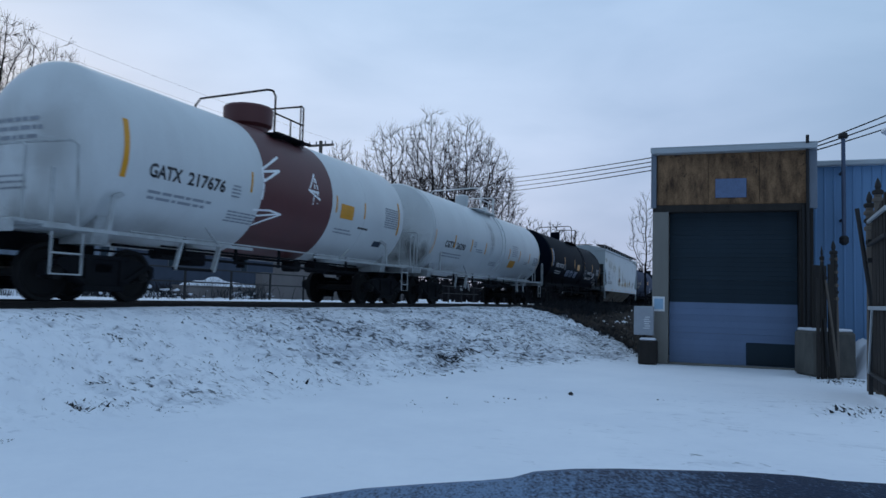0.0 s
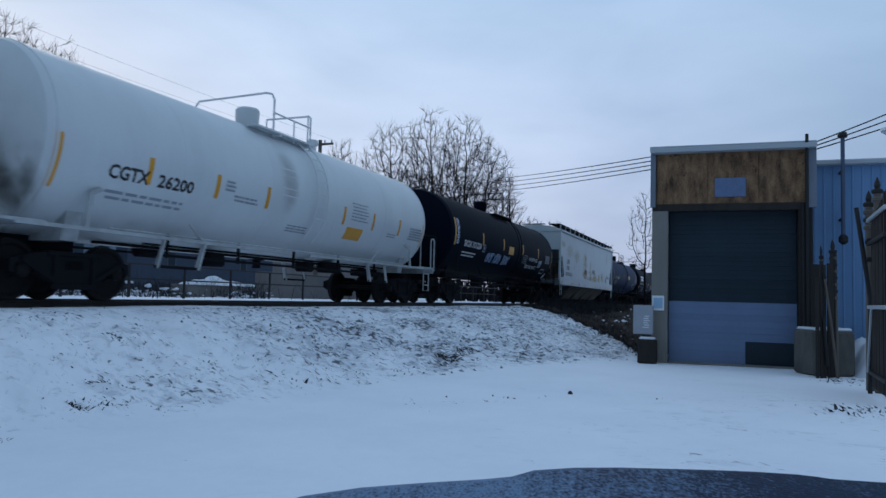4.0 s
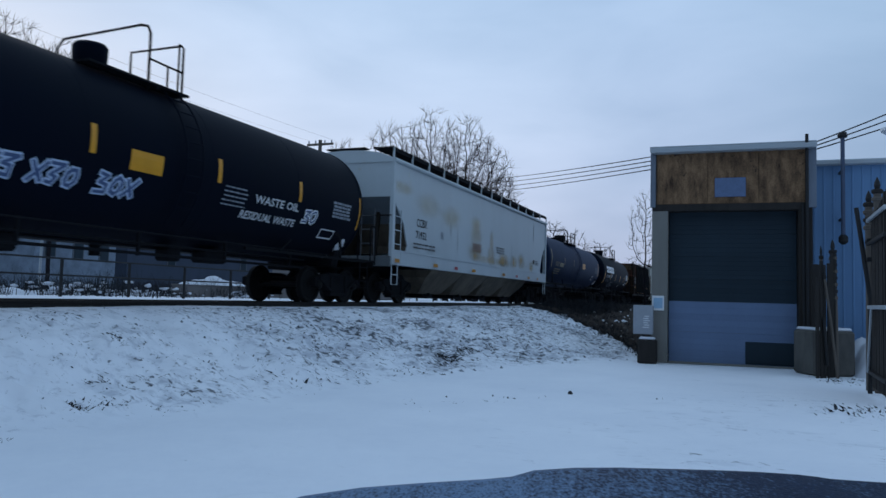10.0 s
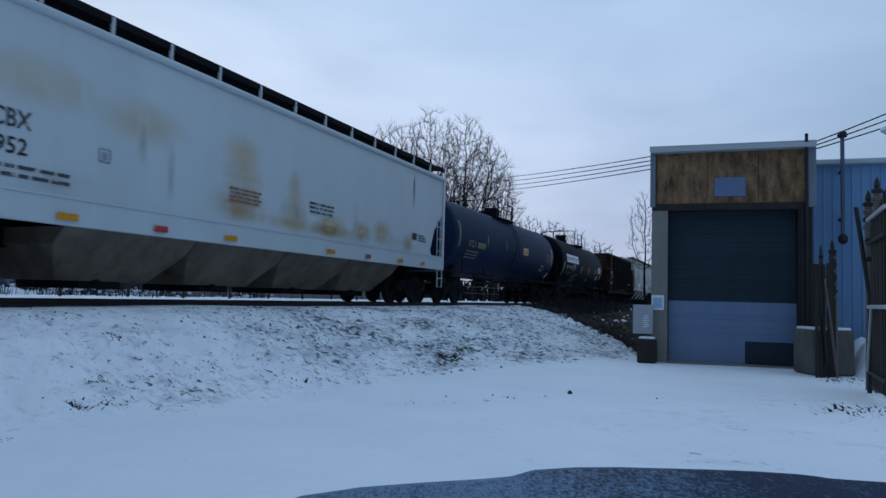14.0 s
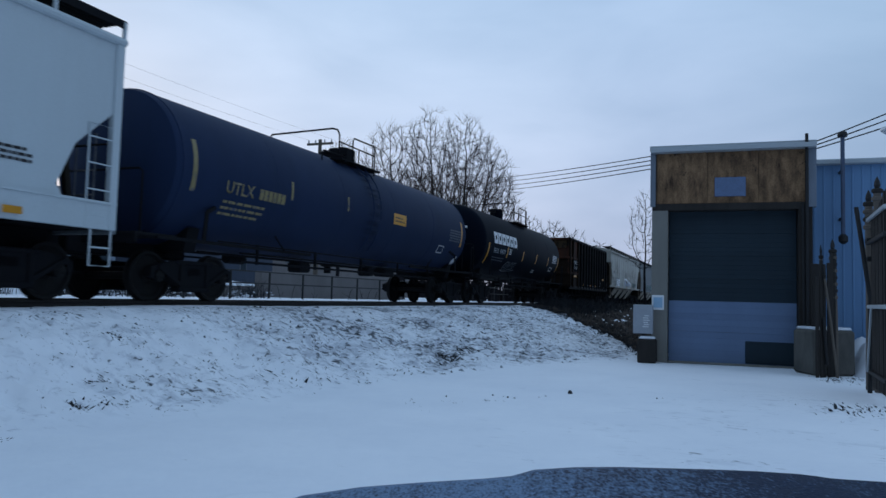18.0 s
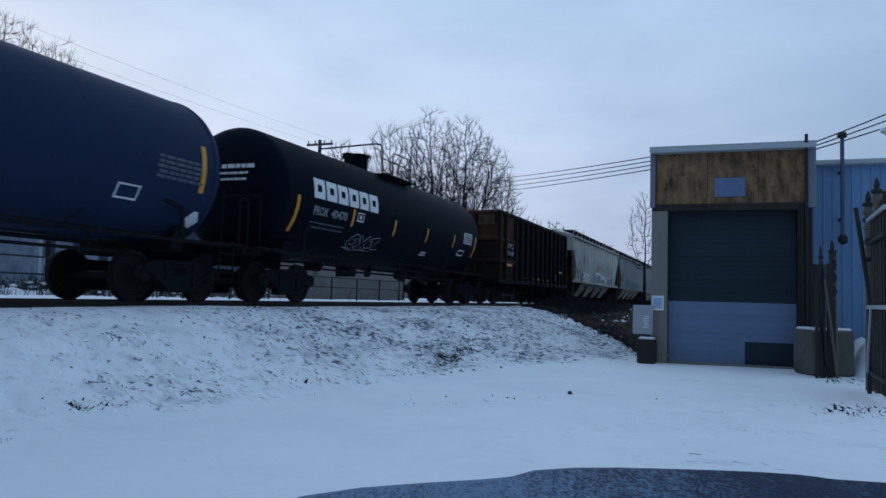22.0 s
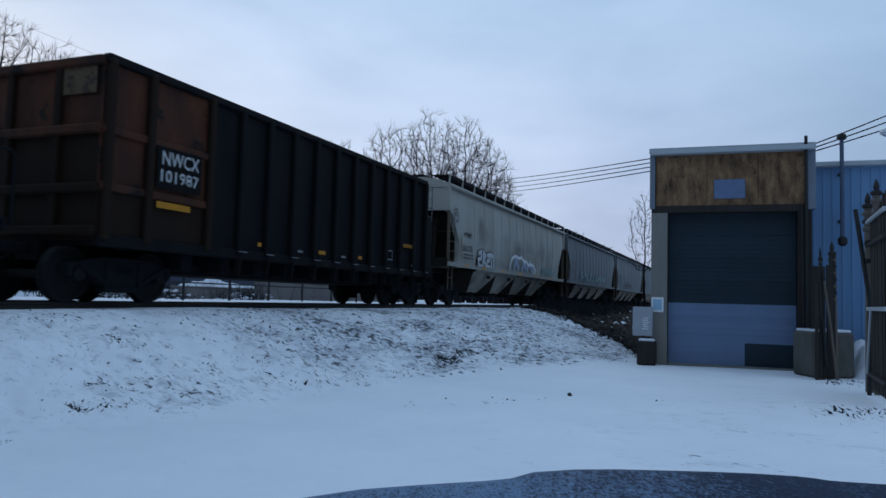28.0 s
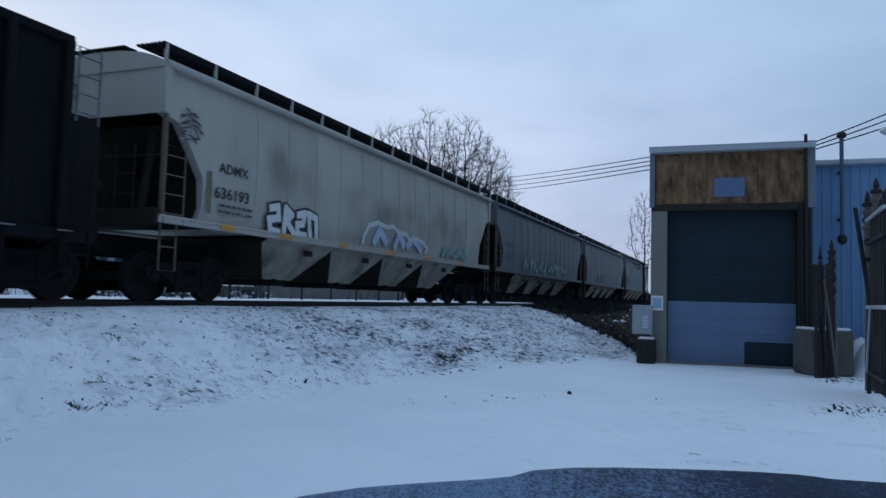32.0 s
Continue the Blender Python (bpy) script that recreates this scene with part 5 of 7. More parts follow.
# ---- bare trees ----
def limb_segments(rng, height, crown, base, wide, lean, count, step, thin):
    """Grows boughs towards points strewn through a rounded crown; gives places, parents and thicknesses."""
    pts = []
    lumps = [(rng.uniform(0, math.tau), rng.uniform(0.2, 1.0), rng.uniform(0.8, 1.12)) for _ in range(7)]
    while len(pts) < count:
        u = Vector((rng.uniform(-1, 1), rng.uniform(-1, 1), rng.uniform(-0.55, 1)))
        n = u.length
        if not 0.25 < n < 1:
            continue
        reach = 1.0
        for a, z, k in lumps:
            d = u.normalized().dot(Vector((math.cos(a) * (1 - z * z) ** 0.5, math.sin(a) * (1 - z * z) ** 0.5, z)))
            if d > 0.85:
                reach = k
        if n > reach or rng.random() > 0.35 + 0.65 * n:
            continue
        mid = base + (height - base) * 0.42
        pts.append((crown + u.x * wide, u.y * wide * 0.8, mid + u.z * (height - mid if u.z > 0 else (mid - base) * 1.6)))
    goal = np.array(pts)
    nodes, parent = [np.zeros(3)], [-1]
    while nodes[-1][2] < base:
        d = np.array([lean + rng.gauss(0, 0.05), rng.gauss(0, 0.05), 1.0])
        nodes.append(nodes[-1] + d / np.linalg.norm(d) * step)
        parent.append(len(nodes) - 2)
    near = np.full(len(goal), 1e9)
    best = np.zeros(len(goal), int)
    done = 0
    alive = np.ones(len(goal), bool)
    for _ in range(150):
        for i in range(done, len(nodes)):
            d = np.linalg.norm(goal - nodes[i], axis=1)
            closer = d < near
            near[closer], best[closer] = d[closer], i
        done = len(nodes)
        alive &= near > step * 1.25
        if not alive.any():
            break
        pull = {}
        for j in np.nonzero(alive & (near < step * 14))[0]:
            v = goal[j] - nodes[best[j]]
            pull.setdefault(int(best[j]), []).append(v / near[j])
        if not pull:
            j = int(np.argmin(np.where(alive, near, 1e9)))
            pull = {int(best[j]): [(goal[j] - nodes[best[j]]) / near[j]]}
        grew = False
        for i, vs in pull.items():
            d = np.sum(vs, axis=0) / len(vs) + np.array([rng.gauss(0, 0.07), rng.gauss(0, 0.07), 0.14 + rng.gauss(0, 0.06)])
            q = nodes[i] + d / max(1e-6, np.linalg.norm(d)) * step
            if len(nodes) > 7000:
                break
            nodes.append(q)
            parent.append(i)
            grew = True
        if not grew:
            break
    thick = [0.0] * len(nodes)
    for i in range(len(nodes) - 1, -1, -1):
        thick[i] = max(thick[i] ** (1 / 2.0), thin) if thick[i] else thin
        if parent[i] >= 0:
            thick[parent[i]] += thick[i] ** 2.0
    return nodes, parent, thick


def bare_tree(name, x, y, z, height, seed, label, crown=0.0, base=4.0, wide=3.0, lean=0.0, count=420, step=0.30, thin=0.0125, twig=0.85, group="bare trees"):
    rng = random.Random(seed)
    root = empty(name, pose(x, y, z), label, "tree", group)
    nodes, parent, thick = limb_segments(rng, height, crown, base, wide, lean, count, step, thin)
    kids = [0] * len(nodes)
    for p in parent[1:]:
        kids[p] += 1
    trunk, crown_bm = ([], []), ([], [])

    def bar(store, p, q, r0, r1, seg):
        verts, faces = store
        p, q = Vector(p), Vector(q)
        d = (q - p).normalized()
        a = d.orthogonal().normalized()
        c = d.cross(a)
        i = len(verts)
        for o, r in ((p, r0), (q, r1)):
            verts.extend([o + (a * math.cos(k * math.tau / seg) + c * math.sin(k * math.tau / seg)) * r for k in range(seg)])
        faces.extend([(i + k, i + (k + 1) % seg, i + seg + (k + 1) % seg, i + seg + k) for k in range(seg)])

    top_of_trunk = max(3, int(base / step))
    for i in range(1, len(nodes)):
        low = i <= top_of_trunk
        r0 = min(thick[parent[i]], thick[i] * 1.35)
        bar(trunk if low else crown_bm, nodes[parent[i]], nodes[i], r0, thick[i], 7 if low else 4 if thick[i] > thin * 2 else 3)
        if low:
            continue
        # fine twigs that fan out from the thin wood
        if thick[i] < thin * 2.6:
            d = Vector(nodes[i] - nodes[parent[i]]).normalized()
            for _ in range(6 if kids[i] == 0 else rng.choice((2, 2, 3))):
                w = (d + Vector((rng.gauss(0, 0.42), rng.gauss(0, 0.42), rng.gauss(0.45, 0.30)))).normalized()
                p = Vector(nodes[i])
                q = p + w * twig * rng.uniform(0.35, 1.15)
                bar(crown_bm, p, q, thin * 0.7, thin * 0.36, 3)
    for piece, store, note in (("trunk", trunk, ""), ("crown", crown_bm, "bare leafless crown of fine twigs")):
        me = bpy.data.meshes.new(piece)
        me.from_pydata(store[0], [], store[1])
        me.materials.append(BARK)
        part(piece, me, BARK, root, note)
    return root


def far_ground(x, y):
    p = Vector((x, y, 0))
    return ground_z(p.dot(ALONG), p.dot(ASIDE))


def plant(x, y, height, seed, label, **kw):
    bare_tree("tree", x, y, far_ground(x, y) - 0.1, height - far_ground(x, y), seed, label, **kw)


plant(-3.1, 58, 15.2, 21, "bare spreading tree behind the railway line", crown=-0.7, wide=3.2, base=5.0, count=900, step=0.32, thin=0.014)
plant(-0.5, 59.5, 16.9, 22, "tall bare tree behind the railway line", crown=-0.4, wide=2.8, base=5.5, count=860, step=0.32, thin=0.014)
plant(1.2, 58, 15.8, 23, "tall bare tree with a rounded crown behind the line", crown=0.4, wide=2.9, base=5.0, count=860, step=0.32, thin=0.014)
plant(2.6, 58.5, 14.2, 24, "bare tree leaning beside taller ones", crown=0.7, wide=2.4, base=4.5, count=700, step=0.32, thin=0.014)
plant(4.3, 58, 11.2, 25, "small bare tree at the edge of a clump", crown=0.3, wide=1.7, base=4.5, count=570)
plant(0.3, 63, 12.6, 26, "bare tree half hidden by others", wide=3.4, base=4.5, count=798, thin=0.0189)
plant(-3.6, 64, 12.4, 36, "bare tree half hidden by others", wide=3.4, base=4.5, count=798, thin=0.0189)
plant(-9.9, 70, 16.3, 27, "thin bare tree in the distance", wide=2.0, base=6.5, count=323, thin=0.0189)
plant(-20.3, 33, 13.9, 28, "bare tree with fine upright twigs", crown=0.1, wide=2.0, base=6.5, count=1284, step=0.26, thin=0.0088, twig=0.6)
plant(-18.2, 34, 13.0, 38, "bare tree with fine upright twigs", crown=0.0, wide=1.6, base=6.0, count=1037, step=0.26, thin=0.0088, twig=0.6)
plant(-22.6, 35, 13.4, 39, "bare tree with fine upright twigs", wide=1.7, base=6.0, count=889, step=0.26, thin=0.0088, twig=0.6)
plant(11.9, 100, 13.0, 29, "small bare tree far down the line", wide=2.2, base=5.0, count=323, step=0.5, thin=0.0270, twig=0.8)
plant(15.0, 100, 12.4, 30, "small bare tree far down the line", wide=2.4, base=5.0, count=323, step=0.5, thin=0.0270, twig=0.8)
plant(18.5, 104, 11.4, 31, "small bare tree far down the line", wide=2.6, base=4.5, count=285, step=0.5, thin=0.0270, twig=0.8)
plant(23.5, 110, 10.4, 33, "small bare tree far down the line", wide=2.6, base=4.5, count=266, step=0.5, thin=0.0270, twig=0.8)
plant(11.0, 40, 7.5, 32, "slender bare sapling beside the concrete garage", wide=1.0, base=2.6, count=361, step=0.22, thin=0.0081, twig=0.4)


def make_far_woods():
    """A low dark belt of brush and saplings that closes the view beyond the line."""
    random.seed(31)
    verts, faces = [], []
    for _ in range(5200):
        s, o = random.uniform(-30, 190), random.gauss(66, 5)
        h = random.uniform(2.0, 6.0)
        p = on_line(s, o, ground_z(s, o) - 0.1)
        blade(verts, faces, p, Vector((random.gauss(0, 0.8), random.gauss(0, 0.8), 0)), h, random.uniform(0.12, 0.5))
    for _ in range(3600):
        s, o = random.uniform(8, 46), random.gauss(29, 4)
        p = on_line(s, o, ground_z(s, o) - 0.1)
        blade(verts, faces, p, Vector((random.gauss(0, 0.4), random.gauss(0, 0.4), 0)), random.uniform(0.25, 1.0), random.uniform(0.015, 0.04))
    for _ in range(5200):
        s, o = random.uniform(62, 230), random.gauss(19, 3)
        p = on_line(s, o, ground_z(s, o) - 0.1)
        blade(verts, faces, p, Vector((random.gauss(0, 0.5), random.gauss(0, 0.5), 0)), random.uniform(0.8, 3.0), random.uniform(0.08, 0.35))
    me = bpy.data.meshes.new("far_brush")
    me.from_pydata(verts, [], faces)
    me.materials.append(BARK)
    tagged(new("far_brush", me), "dark belt of leafless brush beyond the line", "brush", kind="stuff")


make_far_woods()


# ---- fence beyond the line ----
def make_fence():
    o, z0 = 17.3, ground_z(20, 17.3)
    first = 7.66
    root = empty("fence", line_pose(first, o, z0), "long dark steel railing beyond the railway line", "fence")
    post = B()
    add_box(post, (0, 0, 0.50), (0.07, 0.07, 1.16), bevel=0.01)
    post = mesh(post, IRON, "post")
    for k in range(30):
        p = part("post", post, IRON, root)
        p.location = ((k - 2) * 2.44, 0, 0)
    for z in (1.06, 0.60):
        bm = B()
        add_tube(bm, [(-5, 0, z), (28 * 2.44, 0, z)], 0.028, 6)
        part("fence_rail", bm, IRON, root)


make_fence()


def make_low_wall():
    root = empty("concrete_wall", line_pose(18, 21, ground_z(18, 21) - 0.1), "low grey-brown concrete wall behind the railing", "wall")
    for x0, x1, h in ((5.6, 11.1, 0.56), (11.1, 27.0, 1.30)):
        bm = B()
        add_box(bm, ((x0 + x1) / 2, 0, h / 2), (x1 - x0, 0.4, h), bevel=0.03)
        part("wall_section", bm, OLDWALL, root)
        bm = B()
        add_box(bm, ((x0 + x1) / 2, 0, h + 0.02), (x1 - x0 + 0.05, 0.46, 0.06), bevel=0.02)
        part("coping", bm, OLDWALL, root)


make_low_wall()


def house(name, s, o, L, W, h, roof_h, wall, roof, label, windows=3, turn=0.0):
    z = ground_z(s, o) - 0.15
    root = empty(name, line_pose(s, o, z) @ pose(0, 0, 0, 0, 0, turn), label, "building")
    bm = B()
    add_box(bm, (0, 0, h / 2), (L, W, h))
    part("wall", bm, wall, root)
    bm = B()
    v = [bm.verts.new(p) for p in ((-L / 2 - 0.3, -W / 2 - 0.3, h), (L / 2 + 0.3, -W / 2 - 0.3, h), (L / 2 + 0.3, W / 2 + 0.3, h), (-L / 2 - 0.3, W / 2 + 0.3, h), (-L / 2 - 0.3, 0, h + roof_h), (L / 2 + 0.3, 0, h + roof_h))]
    for f in ((0, 1, 5, 4), (2, 3, 4, 5), (0, 4, 3), (1, 2, 5), (0, 3, 2, 1)):
        bm.faces.new([v[i] for i in f])
    part("roof", bm, roof, root)
    for k in range(windows):
        x = -L / 2 + L * (k + 0.5) / windows
        bm = B()
        add_box(bm, (x, -W / 2 - 0.02, h * 0.55), (0.95, 0.05, 1.2), bevel=0.01)
        w = part("window", bm, CASING, root)
        bm = B()
        add_box(bm, (x, -W / 2 - 0.05, h * 0.55), (0.75, 0.03, 1.0))
        part("pane", bm, DOOR_DARK, w)
    return root


CASING = mat("dull_grey_window_casing", (0.11, 0.125, 0.15), 0.6, gloss=0.2, second=(0.07, 0.08, 0.09), scale=3, bump=0.05)
PALEWALL = mat("pale_blue_siding", (0.20, 0.25, 0.32), 0.7, gloss=0.2, second=(0.09, 0.11, 0.14), amount=0.8, scale=1.1, bump=0.1)
SLATE = mat("slate_blue_cladding", (0.05, 0.066, 0.10), 0.7, gloss=0.2, second=(0.035, 0.045, 0.065), scale=1.0, streak=0.3, bump=0.05)
house("warehouse", 50, 46, 18, 10, 5.2, 0.8, SLATE, SLATE, "long slate-blue warehouse beyond the railing", 2)
house("warehouse", 82, 53, 46, 12, 8.0, 0.9, OLDWALL, SLATE, "long dark concrete warehouse far beyond the railing", 6)
house("house", 33.5, 42, 7, 8, 5.0, 2.2, PALEWALL, OLDWALL, "pale blue house with a grey roof", 3, 8)
house("house", 20, 46, 11, 8, 4.6, 2.2, WOODPOST, SNOW, "brown house with a snow-covered roof", 3, -6)


def make_snow_pile(s, o, L, W, h, seed, label):
    bm = B()
    n, m = 26, 14
    z0 = ground_z(s, o) - 0.06
    grid = []
    for i in range(n + 1):
        row = []
        for j in range(m + 1):
            u, v = i / n * 2 - 1, j / m * 2 - 1
            k = max(0.0, 1 - u * u) ** 0.8 * max(0.0, 1 - v * v) ** 0.7
            row.append(bm.verts.new((u * L / 2, v * W / 2, h * k * (0.8 + 0.5 * noise.noise(Vector((u * 3, v * 3, seed)))))))
        grid.append(row)
    for i in range(n):
        for j in range(m):
            bm.faces.new((grid[i][j], grid[i + 1][j], grid[i + 1][j + 1], grid[i][j + 1]))
    ob = new("snow_bank", mesh(bm, SNOW, "snow_pile", True))
    ob.matrix_basis = line_pose(s, o, z0)
    tagged(ob, label, "snow bank", "ploughed snow")


make_snow_pile(33.9, 27, 7.5, 4, 1.25, 1, "tall heap of ploughed snow behind a low wall")
make_snow_pile(22, 24, 6, 3, 0.35, 2, "low heap of ploughed snow with twigs")
make_snow_pile(28, 25, 5, 3, 0.40, 3, "low heap of ploughed snow with twigs")
make_snow_pile(18.6, -2.9, 3.2, 1.9, 0.95, 5, "snow drifted against the blue shed")
make_snow_pile(17.4, -2.72, 1.9, 1.2, 0.95, 8, "snow drifted beside the concrete block at the gateway")
make_snow_pile(16.0, 22, 5, 2.6, 0.3, 4, "low heap of ploughed snow with twigs")


def make_shrubs():
    """Low scrub with clots of snow along the foot of the railing."""
    rng = random.Random(17)
    random.seed(18)
    verts, faces = [], []
    places = []
    for _ in range(46):
        s, o = rng.uniform(12.5, 27), rng.uniform(18.6, 26)
        places.append((s, o, rng.uniform(0.35, 1.05)))
    for s, o, h in places:
        p = on_line(s, o, ground_z(s, o) - 0.05)
        for _ in range(70):
            q = p + Vector((rng.gauss(0, 0.35), rng.gauss(0, 0.35), 0))
            blade(verts, faces, q, Vector((rng.gauss(0, 0.35), rng.gauss(0, 0.35), 0)) * h, h * rng.uniform(0.4, 1.1), rng.uniform(0.012, 0.03))
    me = bpy.data.meshes.new("scrub")
    me.from_pydata(verts, [], faces)
    me.materials.append(DRY_GRASS)
    tagged(new("scrub", me), "tangled leafless scrub behind the railing", "scrub", kind="stuff")
    bm = B()
    for s, o, h in places:
        for _ in range(5):
            p = on_line(s + rng.gauss(0, 0.4), o + rng.gauss(0, 0.4), 0)
            k = rng.uniform(0.04, 0.12)
            z = ground_z(s, o) + rng.uniform(0.0, 0.5) * h
            m = Matrix.Translation((p.x, p.y, z)) @ Matrix.Diagonal((k * rng.uniform(1, 2.2), k * rng.uniform(1, 2.2), k * 0.55, 1))
            made = bmesh.ops.create_icosphere(bm, subdivisions=1, radius=1.0, matrix=m)
            for v in made["verts"]:
                v.co += Vector((rng.gauss(0, 0.02), rng.gauss(0, 0.02), rng.gauss(0, 0.012)))
    tagged(new("snow_clots", mesh(bm, SNOW, "snow_clots", True)), "clots of snow lodged in leafless scrub", "snow", kind="stuff")


make_shrubs()


def make_lamp_post():
    root = empty("lamp_post", line_pose(24.8, 30, ground_z(24.8, 30)), "thin white lamp post beyond the railing", "lamp post")
    bm = B()
    add_tube(bm, [(0, 0, 0), (0, 0, 3.4)], 0.06, 8)
    part("pole", bm, FLASHING, root)
    bm = B()
    add_box(bm, (0.15, 0, 3.45), (0.5, 0.2, 0.12), bevel=0.03)
    part("lamp_head", bm, FLASHING, root)


make_lamp_post()


# ---- power lines ----
def sag_wire(bm, p, q, sag, r=0.012, n=14):
    p, q = Vector(p), Vector(q)
    pts = []
    for k in range(n + 1):
        t = k / n
        v = p.lerp(q, t)
        v.z -= sag * 4 * t * (1 - t)
        pts.append(v)
    add_tube(bm, pts, r, 4)


def utility_pole(s, o, h, label):
    z = ground_z(s, o) - 0.1
    root = empty("utility_pole", line_pose(s, o, z), label, "utility pole", "utility poles")
    bm = B()
    add_tube(bm, [(0, 0, 0), (0.02, 0, h * 0.5), (0, 0, h)], 0.15, 10, r_end=0.10)
    part("pole", bm, WOODPOST, root)
    bm = B()
    add_box(bm, (0, 0, h - 0.25), (0.12, 1.7, 0.12), bevel=0.01)
    arm = part("crossarm", bm, WOODPOST, root)
    for y in (-0.75, -0.3, 0.3, 0.75):
        bm = B()
        add_lathe(bm, [(h - 0.19, 0.03), (h - 0.10, 0.05), (h - 0.06, 0.03), (h - 0.02, 0.045)], 8, "z", c=(0, y, 0))
        part("insulator", bm, GREYBOX, arm)
    return on_line(s, o, z + h)


P1 = utility_pole(36.1, 22.2, 9.2, "wooden utility pole with a crossarm behind the line")
P0 = utility_pole(-12.0, 22.2, 10.0, "wooden utility pole with a crossarm behind the line")
wires = empty("overhead_wires", pose(0, 0, 0), "thin power wires strung along the railway", "wires")
for y in (-0.75, 0.75):
    bm = B()
    sag_wire(bm, P0 + ASIDE * y, P1 + ASIDE * y, 0.7, 0.004)
    part("wire", bm, IRON, wires)
wires = empty("overhead_wires", pose(0, 0, 0), "bundle of dark power wires passing behind the garage", "wires")
for k in range(4):
    bm = B()
    sag_wire(bm, (3.0, 62, 11.40 - 0.37 * k), (7.1, 24, 6.22 - 0.14 * k), 0.12, 0.018)
    part("wire", bm, IRON, wires)
wires = empty("overhead_wires", pose(0, 0, 0), "power wires leading off the garage roof", "wires")
for k in range(3):
    bm = B()
    sag_wire(bm, (9.10, 18.0, 5.42 - 0.09 * k), (12.6, 18.0, 6.96 - 0.235 * k), 0.03, 0.016)
    part("wire", bm, IRON, wires)


# ---- the garage front and the blue shed ----
BLUEDARK = mat("dull_blue_pipe_paint", (0.06, 0.09, 0.16), 0.6, second=(0.03, 0.04, 0.06), scale=3, bump=0.05)
TRIM = mat("grey_blue_corner_trim", (0.16, 0.19, 0.24), 0.55, gloss=0.3, second=(0.10, 0.12, 0.15), scale=3, streak=0.3, bump=0.05)
GX, GY, GTURN = 4.86, 17.12, -19.8
FACADE = pose(GX, GY, 0, 0, 0, GTURN)


def make_garage():
    root = empty("garage", FACADE, "narrow concrete garage with boarded gable and a roller door", "garage")
    W, H, D = 3.38, 5.0, 7.0
    d0, d1 = 0.36, 3.10

    def wall(name, c, s, material=CONCRETE, bevel=0.01, label=""):
        bm = B()
        add_box(bm, c, s, bevel=bevel)
        return part(name, bm, material, root, label)

    wall("pillar", (d0 / 2, 0.15, 1.8), (d0, 0.3, 3.6), label="stained concrete door pillar")
    wall("pillar", ((d1 + W) / 2, 0.18, 1.8), (W - d1, 0.36, 3.6), DARKWOOD, label="dark stained door jamb")
    wall("side_wall", (0.12, D / 2, 2.4), (0.24, D - 0.6, 4.8))
    wall("side_wall", (W - 0.12, D / 2, 2.4), (0.24, D - 0.6, 4.8))
    wall("back_wall", (W / 2, D, 2.4), (W, 0.24, 4.8))
    wall("lintel", (W / 2, 0.18, 3.57), (W - 0.02, 0.38, 0.16), DARKWOOD)
    wall("roof", (W / 2 + 0.02, D / 2 - 0.1, 4.88), (W + 0.10, D + 0.2, 0.10), FLASHING)
    wall("gable_backing", (W / 2, 0.16, 4.22), (W - 0.04, 0.16, 1.3), WOODPOST)
    # the boarding: separate weathered sheets
    rng = random.Random(3)
    xs = [0.09, 1.22, 2.30, 3.27]
    for a, b in zip(xs, xs[1:]):
        bm = B()
        add_box(bm, ((a + b) / 2, 0.055 + rng.uniform(-0.01, 0.01), 4.24), (b - a - 0.006, 0.03, 1.20), bevel=0.006)
        part("board", bm, BOARD, root)
    for z in (3.63,):
        wall("batten", (1.69, 0.03, z), (3.16, 0.04, 0.07), BOARD)
    wall("patch", (1.70, 0.02, 4.02), (0.66, 0.02, 0.44), BLUEPATCH, label="sheet of blue paint on the boards")
    wall("fascia", (1.705, 0.02, 4.945), (3.52, 0.16, 0.12), FLASHING, label="pale metal roof flashing")
    wall("trim", (3.375, 0.06, 4.20), (0.17, 0.16, 1.34), TRIM, label="pale metal corner trim")
    wall("trim", (0.02, 0.03, 4.22), (0.12, 0.12, 1.28), TRIM)
    # sectional door: two tall blue panels under four dark ones
    z = 0.02
    for k, ph in enumerate((0.70, 0.70, 0.52, 0.52, 0.52, 0.52)):
        blue = k < 2
        bm = B()
        add_box(bm, ((d0 + d1) / 2, 0.34, z + ph / 2), (d1 - d0 - 0.02, 0.05, ph - 0.006), bevel=0.004)
        pan = part("door_panel", bm, DOOR_BLUE if blue else DOOR_DARK, root, "slate-blue lower door panel" if blue else "dark upper door panel")
        for j in range(5):
            bm = B()
            add_box(bm, ((d0 + d1) / 2, 0.322, z + ph * (j + 0.5) / 5), (d1 - d0 - 0.05, 0.020, ph / 5 - 0.003), bevel=0.002)
            part("slat", bm, DOOR_BLUE if blue else DOOR_DARK, pan)
        z += ph
    wall("repair_panel", (2.55, 0.300, 0.29), (1.04, 0.02, 0.50), DOOR_DARK, label="dark repair panel on the door foot")
    wall("threshold", ((d0 + d1) / 2, 0.2, 0.012), (d1 - d0, 0.3, 0.03), CONCRETE)
    bm = B()
    add_tube(bm, [(3.26, -0.06, 0.75), (3.26, -0.08, 5.14)], 0.035, 8)
    part("conduit", bm, IRON, root)
    bm = B()
    add_tube(bm, [(3.20, -0.05, 0.2), (3.18, -0.05, 3.6)], 0.03, 6)
    part("conduit", bm, IRON, root)


make_garage()


